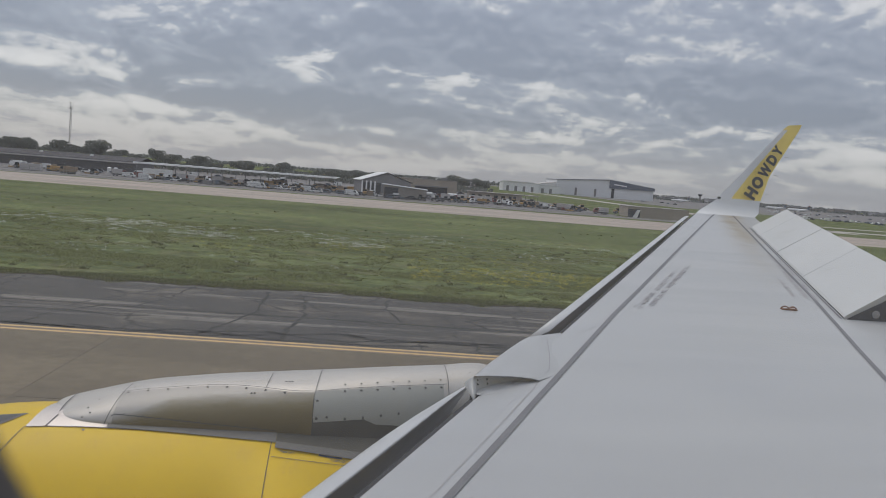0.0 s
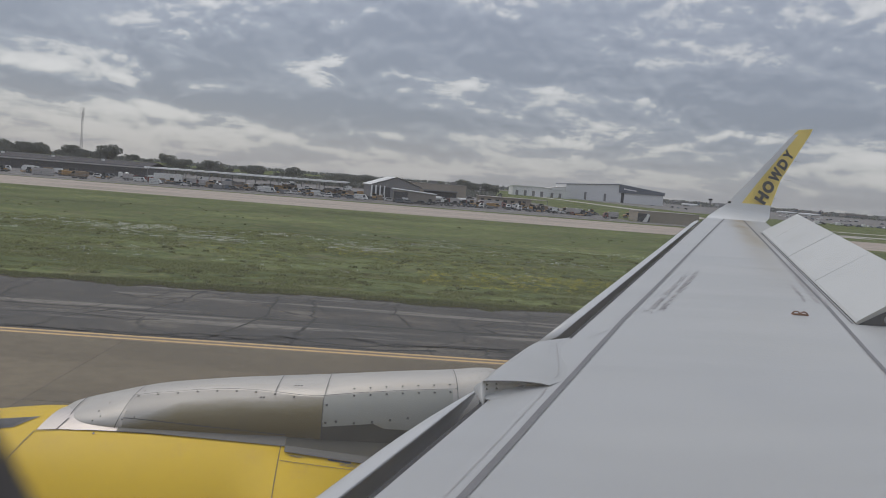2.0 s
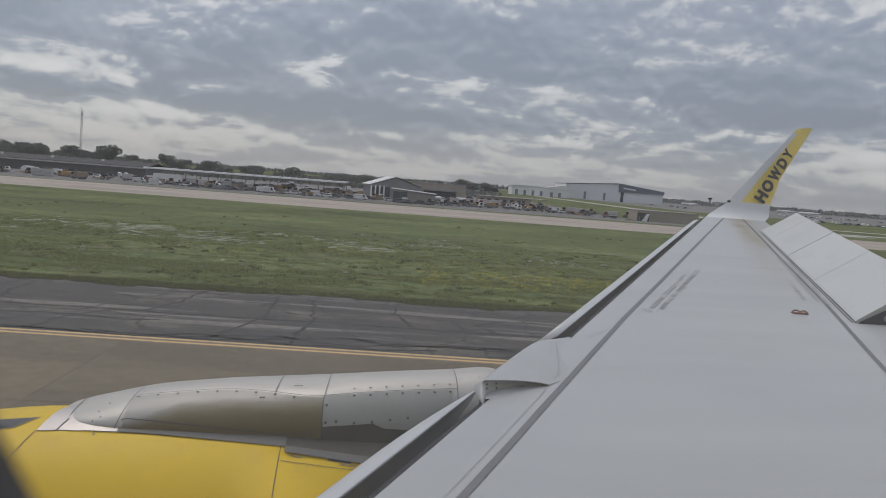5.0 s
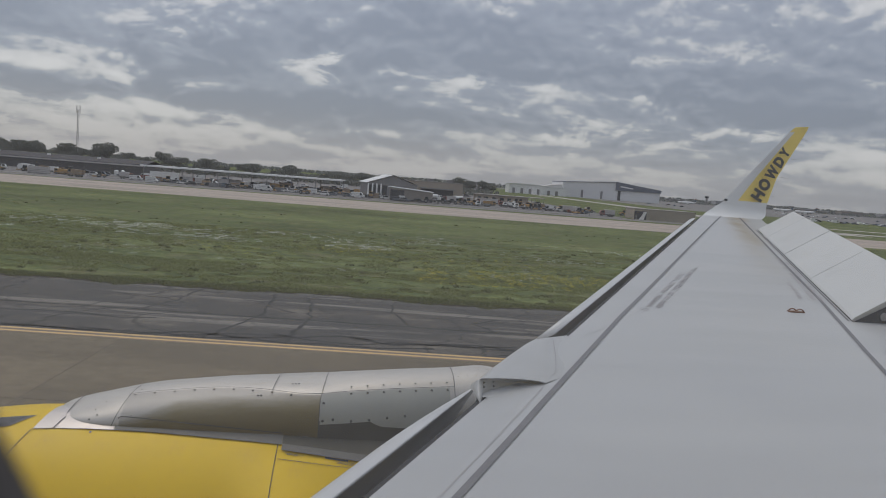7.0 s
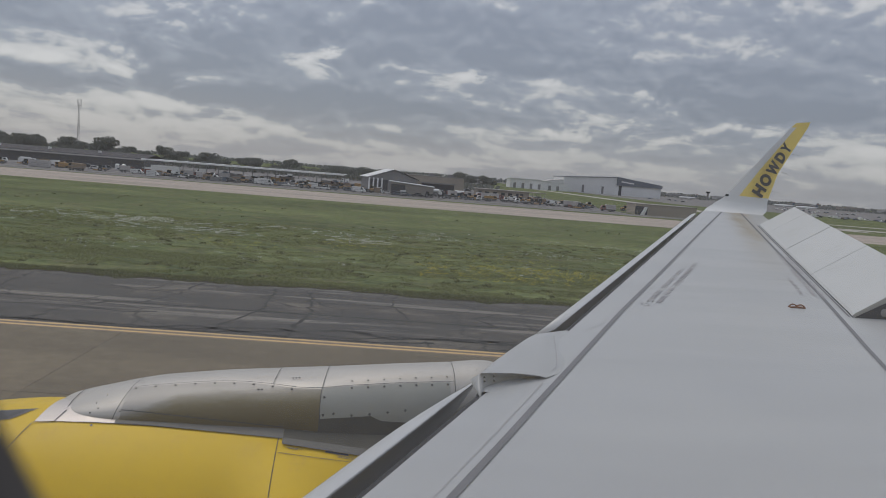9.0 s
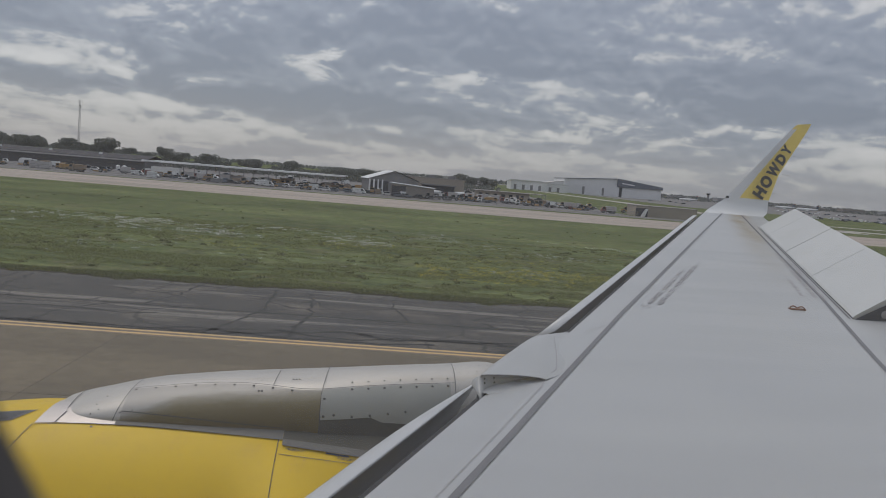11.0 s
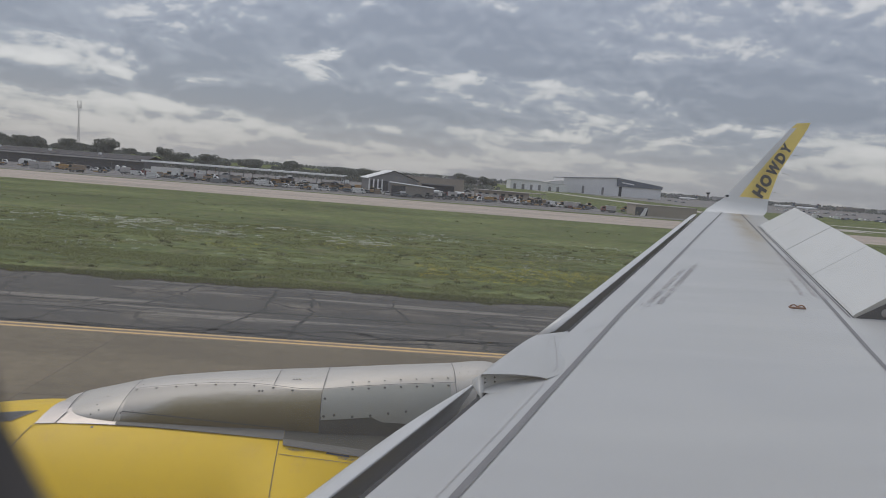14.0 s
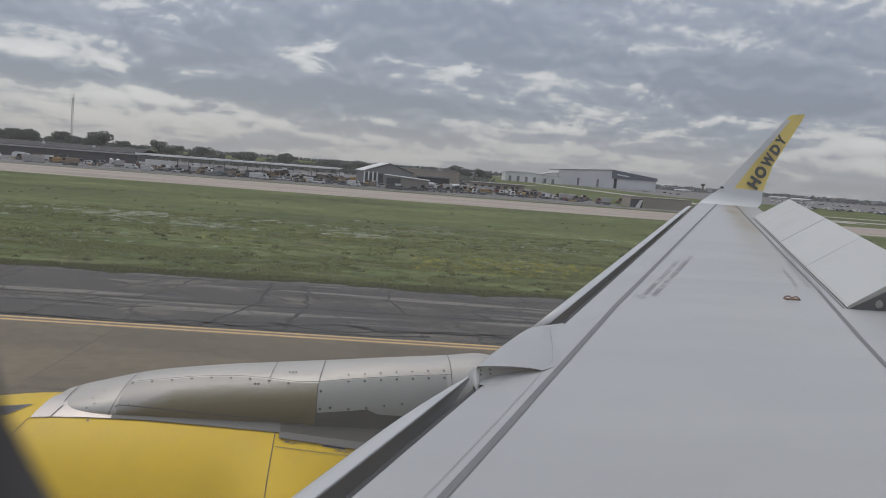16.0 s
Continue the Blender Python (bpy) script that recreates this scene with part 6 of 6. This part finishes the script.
for x0, x1, h, y in ((72, 96, 5.6, 540), (97, 112, 5.0, 548), (82, 120, 6.4, 600)):
    hall = thing("cargo_hall", "long white cargo hall with dark doors", "building", "white cargo halls", far((x0 + x1) / 2, y))
    half = (x1 - x0) / 2
    part("wall", wall_box(-half, half, -10, 10, h), M_HANGARWALL, hall)
    part("roof", box(mesh(), -half - 0.3, half + 0.3, -10.3, 10.3, h, h + 0.3), M_SILVER, hall)
    windows(hall, [-half + 3 + i * 5.5 for i in range(int(half * 2 / 5.5))], -10.0, 0.0, h * 0.62, 1.8, M_GREYWALL, "door")

# the big hangar
hangar = thing("hangar", "large white aircraft hangar with a slate blue fascia", "hangar", m=far(150, 575))
part("side_wall", prism(mesh(), [(-36, 0), (-36, 10.1), (2.3, 12.55), (2.3, 0)], -14, 26), M_HANGARWALL, hangar)
part("front_wall", prism(mesh(), [(2.3, 0), (2.3, 12.55), (34, 8.6), (34, 0)], -14, 26), M_HANGARWALL, hangar)
part("roof_edge", prism(mesh(), [(-36.2, 10.1), (-36.2, 10.5), (2.3, 13.0), (2.3, 12.55)], -14.6, 26.6), M_HANGARBLUE, hangar, "slate blue roof edge")
part("fascia", prism(mesh(), [(1.8, 7.0), (1.8, 13.0), (34.6, 9.1), (34.6, 7.1)], -15.0, -14.0), M_HANGARBLUE, hangar, "slate blue fascia over the doors")
part("fascia_mark", prism(mesh(), [(5, 9.4), (5, 10.2), (14, 9.3), (14, 8.5)], -15.15, -15.0), M_HANGARWALL, hangar, "pale unreadable lettering bar")
part("annex_wall", prism(mesh(), [(-47.5, 0), (-47.5, 6.0), (-42, 7.2), (-36, 7.8), (-36, 0)], -12, 10), M_HANGARWALL, hangar)
part("annex_roof", prism(mesh(), [(-47.9, 5.9), (-47.9, 6.3), (-42, 7.5), (-36, 8.1), (-36, 7.8), (-42, 7.2)], -12.4, 10.4), M_FASCIA, hangar)
windows(hangar, [9.5, 16.5, 23.5, 30], -14.0, 0, 6.6, 6.2, M_HANGARWALL, "hangar_door")
windows(hangar, [-47, -22, -8], -14.0, 0.2, 5.5, 1.6, M_GREYWALL, "door")
part("door_gap", box(mesh(), 3.6, 5.6, -14.3, -13.9, 0, 6.8), M_BAY, hangar, "dark doorway")
for i in range(13):
    x = -35 + i * 2.9
    part("wall_rib", box(mesh(), x - 0.12, x + 0.12, -14.12, -14.0, 0, 10.1 + (x + 36) * 0.064), M_HANGARWALL, hangar)

blast = thing("block_enclosure", "low tan block wall enclosure at the grass edge", "wall", m=far(51, 153))
part("wall", wall_box(-5.5, 6.5, -0.4, 6, 2.0), M_TAN, blast)
part("coping", box(mesh(), -5.6, 6.6, -0.5, 6.1, 2.0, 2.12), M_TAUPE, blast)
part("open_side", box(mesh(), -5.55, -3.2, -0.46, -0.3, 0, 1.6), M_BAY, blast, "dark opening")
part("chute", prism(mesh(), [(-4.6, 0), (-3.8, 1.5), (-3.4, 1.5), (-3.9, 0)], -1.2, -0.5), M_WHITE, blast, "white slanting chute")

g = random.Random(71)
x = 262.0
while x < 900:
    w, h, y = g.uniform(12, 46), g.uniform(2.2, 5.6), g.uniform(930, 1060)
    material = g.choice((M_DISTWALL, M_GREYWALL, M_TAUPE, M_DISTWALL))
    block = thing("airport_building", "low airport building far across the apron", "building", "far airport buildings", far(x + w / 2, y))
    part("wall", wall_box(-w / 2, w / 2, -8, 8, h), material, block)
    part("window_band", box(mesh(), -w / 2 + 1, w / 2 - 1, -8.1, -7.9, h * 0.4, h * 0.62), M_GREYWALL, block)
    part("roof", box(mesh(), -w / 2 - 0.4, w / 2 + 0.4, -8.4, 8.4, h, h + 0.25), g.choice((M_SILVER, M_DISTWALL)), block)
    part("roof_unit", soft_box(-w * 0.2, w * 0.05, -3, 3, h + 0.25, h + 0.25 + g.uniform(0.6, 1.4), 0.1), M_GREYWALL, block)
    x += w + g.uniform(2, 26)
tower = thing("control_tower", "small distant control tower with a glazed cab", "tower", m=far(389, 1000, 0, 1.25))
part("shaft", tube(mesh(), (0, 0, 0), (0, 0, 13), 2.6, 2.2, 10), M_GREYWALL, tower)
part("cab", tube(mesh(), (0, 0, 13), (0, 0, 16), 3.6, 4.4, 10), M_DARKGLASS, tower, "glazed cab")
part("cap", tube(mesh(), (0, 0, 16), (0, 0, 16.8), 4.5, 3.6, 10), M_GREYWALL, tower)

# mast with antennas
mast = thing("radio_mast", "tall thin grey lattice mast with antennas at its top", "mast", m=far(-118.5, 300))
lattice = mesh()
for k in range(3):
    a = k * 2 * math.pi / 3
    tube(lattice, (0.45 * math.cos(a), 0.45 * math.sin(a), 0), (0.3 * math.cos(a), 0.3 * math.sin(a), 20), 0.05, sides=5)
for i in range(20):
    for k in range(3):
        a, b = k * 2 * math.pi / 3, (k + 1) * 2 * math.pi / 3
        tube(lattice, (0.42 * math.cos(a), 0.42 * math.sin(a), i), (0.42 * math.cos(b), 0.42 * math.sin(b), i + 1), 0.025, sides=4)
part("lattice", lattice, M_STEEL, mast)
for dx in (-0.7, -0.25, 0.25, 0.7):
    part("antenna", tube(mesh(), (dx, 0, 18.6), (dx, 0, 21.4), 0.055, sides=6), M_STEEL, mast)
part("antenna_frame", box(mesh(), -0.75, 0.75, -0.05, 0.05, 19.0, 19.12), M_STEEL, mast)

# fence between yard and service road
fence = thing("yard_fence", "thin wire fence on grey steel posts along the yard", "fence", m=far(0, 0))
for i in range(66):
    x = -150 + i * 3
    part("post", tube(mesh(), (x, 149.6, 0), (x, 149.6, 0.95), 0.035, sides=5), M_STEEL, fence)
for z in (0.35, 0.62, 0.9):
    part("rail", box(mesh(), -150, 45, 149.58, 149.62, z - 0.02, z + 0.02), M_STEEL, fence)

# trees
kinds = []
for i in range(4):
    kinds.append(tree(20 + i, 6.6 - 0.25 * i, 3.6 + 0.3 * (i % 3)))
    kinds[-1].matrix_basis = far(-165 + i * 6.0, 300 + 4 * (i % 2))
g = random.Random(5)


def grow(x, y, s):
    ob = copy_thing(g.choice(kinds), pose(x * 2, y * 2, LOW, 0, 0, g.uniform(0, 360)))
    ob.scale = (2.1 * s, 2.1 * s, 2.1 * s)


x = -150.0
while x < 22:
    fall = max(0.78, min(1.08, (55 - x) / 150))
    grow(x, g.uniform(288, 322), fall * g.uniform(0.62, 1.16))
    x += g.uniform(2.4, 5.2)
for x, y, s in ((24, 330, 0.9), (29, 336, 0.85), (34, 330, 0.8), (38, 338, 0.75), (-110, 270, 0.72), (-92, 268, 0.68), (-128, 266, 0.8), (-60, 262, 0.6)):
    grow(x, y, s)
tree(77, 7.8, 2.4, "pine_tree", "tall loose-crowned pine above the tree line").matrix_basis = far(-133, 300)


def thicket(name, count, x0, x1, y0, y1, top, low, size, material, label, seed):
    """Overlapping leaf clumps with an uneven top, as one mesh."""
    g = random.Random(seed)
    bm = mesh()
    for i in range(count):
        x, y = g.uniform(x0, x1), g.uniform(y0, y1)
        h = top * (1 + 0.45 * noise.noise(Vector((x * 0.02, seed, 0))) + 0.25 * noise.noise(Vector((x * 0.11, seed, 2))))
        z = LOW + max(low, h - abs(g.gauss(0, 0.45)) * h)
        s = size * g.uniform(0.5, 1.3)
        q = Euler((g.uniform(0, 6), g.uniform(0, 6), g.uniform(0, 6))).to_matrix()
        bm.faces.new([bm.verts.new(Vector((x, y, z)) + q @ Vector((u * s, v * s, 0))) for u, v in ((-1, -0.6), (0.4, -1), (1, 0.5), (-0.4, 0.9))])
    return tagged(part(name, bm, material, None), label, "trees", kind="stuff")


thicket("undergrowth", 8000, -360, 70, 570, 660, 3.9, 0.4, 1.25, M_LEAF, "dense dark bushes under the line of trees", 3)
thicket("hedge_line", 4000, 520, 2600, 1640, 1780, 3.6, 0.3, 1.9, M_WOODS, "broken grey-green tree line beyond the apron", 15)
thicket("far_woods", 7000, -1800, 3000, 2300, 2700, 8.5, 1.0, 4.0, M_WOODS, "dark uneven line of far woods on the horizon", 9)
# ---- vehicles and things in the yard ----
def pick(label, paint):
    return car(label, paint, "parked pickup trucks", 5.4, 1.85, pickup=True)


put(container("white box trailer beside the workshop", M_WHITE, 6.0, 2.4, 2.5, name="box_trailer", category="trailer"), -156.2, 344, 0)
put(container("weathered timber crate stack in the yard", M_SKIRT, 3.4, 2.0, 2.6, name="timber_stack", category="crate"), -145.6, 336, 4)
put(truck("orange dump truck parked in the yard", M_ORANGE, "", "dump", M_ORANGE, 5.4, 2.6), -132.6, 322, 170)
put(container("tall black box unit beside the workshop", M_DARKPAINT, 2.6, 2.2, 2.8, False, "equipment_box", "container"), -142.0, 352, 0)
put(car("white car parked in the yard", M_WHITE), -126.8, 340, 10)
put(car("white van parked by the fence", M_WHITE, length=4.8, high=1.9, van=True), -103.4, 320, 5)
put(container("long dark red container in the yard", M_RED, 6.1, 2.4, 1.9), -103.6, 336, 0)
put(truck("white box truck parked in the yard", M_WHITE, "", "box", M_WHITE, 6.4, 2.7), -97.8, 332, 0)
put(loader("yellow-orange wheel loader under the canopy", M_ORANGE, 2.2), -90.8, 340, 0)
put(pick("dark pickup truck under the canopy", M_DARKPAINT), -82.8, 336, 170)
put(pick("white pickup truck under the canopy", M_WHITE), -80.2, 344, 0)
put(cart("white utility cart by the canopy", M_WHITE), -69.2, 316, 0)
put(cart("white utility cart by the canopy", M_WHITE), -65.8, 316, 20)
put(container("pale grey site cabin under the canopy", M_FASCIA, 4.2, 2.2, 2.4, False, "site_cabin", "cabin"), -68.8, 342, 0)
put(truck("white box truck under the canopy", M_WHITE, "", "box", M_WHITE, 6.0, 2.6), -59.6, 346, 180)
put(truck("orange box truck under the canopy", M_ORANGE, "", "box", M_ORANGE, 5.6, 2.5), -51.6, 340, 0)
put(tractor("dark tractor with a mower deck", M_DARKPAINT), -59.2, 328, 180)
put(tractor("red tractor with a mower deck", M_RED), -43.0, 328, 0)
put(cart("white utility cart beside the road", M_WHITE), -44.8, 312, 0)
put(cart("white utility cart beside the road", M_WHITE), -41.8, 312, 8)
put(cart("white utility cart beside the road", M_WHITE), -38.4, 312, -6)
put(container("olive skip in the yard", M_TAUPE, 3.0, 1.8, 1.6, True, "skip", "container"), -36.6, 330, 0)
put(loader("orange wheel loader in the yard", M_ORANGE, 2.3), -33.6, 340, 180)
put(cart("pale utility cart beside the road", M_WHITE), -31.2, 310, 0)
put(cart("pale utility cart beside the road", M_WHITE), -27.4, 308, 0)
put(container("tan equipment box in the yard", M_SKIRT, 3.2, 2.2, 1.9, True, "equipment_box", "container"), -24.8, 372, 0)
put(container("orange equipment box in the yard", M_ORANGE, 3.8, 2.2, 2.2, True, "equipment_box", "container"), -19.4, 368, 0)
put(pick("dark pickup truck near the shed", M_DARKPAINT), -15.6, 332, 175)
put(car("grey car near the shed", M_BLUEGREY), -24.4, 340, 0)
put(tractor("dark tractor with a mower deck", M_DARKPAINT), 10.8, 310, 0)
put(tractor("dark tractor with a mower deck", M_DARKPAINT), 16.2, 312, 180)
put(truck("white tank truck before the depot", M_WHITE, "", "tank", M_WHITE, 6.4, 2.6), 16.2, 364, 0)
put(truck("white tank truck before the depot", M_WHITE, "", "tank", M_WHITE, 6.0, 2.6), 25.8, 368, 180)
put(loader("dark loader by the road", M_DARKPAINT, 2.1), 20.8, 316, 0)
put(tractor("grey tractor with a mower deck", M_BLUEGREY), 25.6, 320, 170)
put(loader("orange wheel loader by the road", M_ORANGE, 2.2), 30.6, 324, 0)
put(truck("orange flat-bed truck by the road", M_ORANGE, "", "dump", M_ORANGE, 5.2, 2.4), 38.0, 336, 0)
put(truck("red truck by the service building", M_RED, "", "flat", M_RED, 5.6, 2.4), 45.8, 348, 180)
put(car("white car by the service building", M_WHITE), 55.2, 356, 0)
put(container("small white site cabin", M_WHITE, 3.0, 2.0, 2.2, False, "site_cabin", "cabin"), 51.2, 364, 0)
put(tractor("dark tractor with a mower deck", M_DARKPAINT), 57.0, 332, 0)
put(pick("dark pickup truck beside the road", M_DARKPAINT), 63.0, 336, 175)
put(car("pale car beside the road", M_WHITE), 67.6, 332, 0)
put(container("rusty skip beside the road", M_RED, 3.0, 1.8, 1.2, True, "skip", "container"), 71.0, 328, 0)
put(pick("blue-grey pickup truck beside the road", M_BLUEGREY), 74.8, 324, 0)
put(container("long white box trailer parked by the canopy", M_WHITE, 11.0, 2.6, 3.9, name="box_trailer", category="trailer"), -95.4, 330, 4)
put(container("pale grey box trailer before the workshop", M_FASCIA, 7.5, 2.4, 2.6, name="box_trailer", category="trailer"), -137.0, 312, 0)
put(truck("large tan dump truck by the service road", M_SKIRT, "", "dump", M_SKIRT, 5.6, 3.3), -120.3, 304, 176)
put(container("small white site cabin by the fence", M_WHITE, 3.2, 2.2, 2.3, False, "site_cabin", "cabin"), -92.7, 303, 0)
put(container("open tan equipment crate in the yard", M_SKIRT, 6.0, 2.4, 3.0, True, "equipment_box", "container"), -48.8, 345, 0)
put(storage_tank("white upright storage tank", 0.9, 2.2), -128.4, 370, 0)
put(storage_tank("white upright storage tank", 0.9, 2.2), -126.2, 372, 0)
put(light_pole("tall grey floodlight pole", 5.0), -46.6, 430, 0)
put(light_pole("tall grey floodlight pole", 5.6), -116.0, 480, 0)
put(light_pole("grey floodlight pole far off", 9.0), 442.2, 1240, 0)
put(light_pole("grey floodlight pole far off", 9.0), 565.0, 1280, 0)
put(jet("white airliner parked far away on the apron"), 617.7, 1189, 0)
put(jet("white airliner parked far away on the apron"), 638.9, 1305, 0)
put(jet("white airliner parked far away on the apron"), 564.2, 1247, 170)
put(jet("white airliner parked far away on the apron"), 474.7, 1305, 15)

# rows of cars far across the grass, and scattered about the yard
g = random.Random(12)
base = [put(car("white car in a distant row", M_WHITE, "distant parked cars"), 300, 580), put(car("dark car in a distant row", M_DARKPAINT, "distant parked cars"), 312, 580),
        put(car("white van in a distant row", M_WHITE, "distant parked cars", 5.2, 2.2, van=True), 326, 582), put(car("grey car in a distant row", M_BLUEGREY, "distant parked cars"), 340, 580)]


def park(kinds_of, count, x0, x1, y0, y1, turns):
    for i in range(count):
        x = x0 + (x1 - x0) * (i + g.uniform(0.1, 0.9)) / count
        copy_thing(g.choice(kinds_of), pose(x, g.uniform(y0, y1), LOW + 0.005, 0, 0, g.choice(turns) + g.uniform(-6, 6)))


park(base, 60, 300, 560, 560, 620, (0, 90, 180, 270))
park(base, 24, -260, -110, 350, 380, (0, 180))
park(base, 30, -105, 84, 360, 520, (0, 180))
park(base, 40, 300, 700, 860, 1000, (0, 90, 180))
fleet = [put(tractor("orange tractor with a mower deck", M_ORANGE), -150, 330), put(truck("white flat-bed truck in the yard", M_WHITE, "", "flat", M_STEEL, 6.2, 2.5), -141, 332),
         put(container("grey steel skip in the yard", M_STEEL, 3.4, 2.0, 1.5, True, "skip", "container"), -160, 326), put(cart("orange utility cart in the yard", M_ORANGE), -134, 322),
         put(loader("orange wheel loader in the yard", M_ORANGE, 2.4), -170, 334), put(container("tan equipment box in the yard", M_SKIRT, 3.0, 2.2, 2.0, True, "equipment_box", "container"), -178, 330),
         put(truck("red box truck in the yard", M_RED, "", "box", M_FASCIA, 6.0, 2.7), -190, 338), put(pick("grey pickup truck in the yard", M_BLUEGREY), -200, 336)]
park(fleet, 22, -250, -108, 318, 345, (0, 180, 20))
park(fleet, 30, -104, -24, 312, 352, (0, 180, 90))
park(fleet, 22, 10, 86, 324, 372, (0, 180, 30))
park(fleet, 6, 70, 130, 312, 340, (0, 180, 30))
park(fleet, 26, 20, 84, 320, 372, (0, 180, 60))
park(fleet, 30, -100, -20, 316, 356, (0, 180, 60))
park(fleet, 26, -78, 2, 306, 340, (0, 90, 180, 200))
park(base, 22, -95, 10, 306, 318, (0, 180))

# ---- taxiway slabs last ----
slab = soft_box(-3.044, 3.044, -3.044, 3.044, -0.3, 0.0, 0.006)
first = None
for j in range(4):
    for i in range(-9, 9):
        cy = 20.93 - 3.05 - j * 6.1
        if first is None:
            first = part("slab", slab, M_SLAB, taxiway)
            ob = first
        else:
            ob = new("slab", first.data)
            ob.parent = taxiway
        ob.matrix_basis = pose(-6.75 + 3.05 + i * 6.1, cy, g.uniform(-0.002, 0.003))
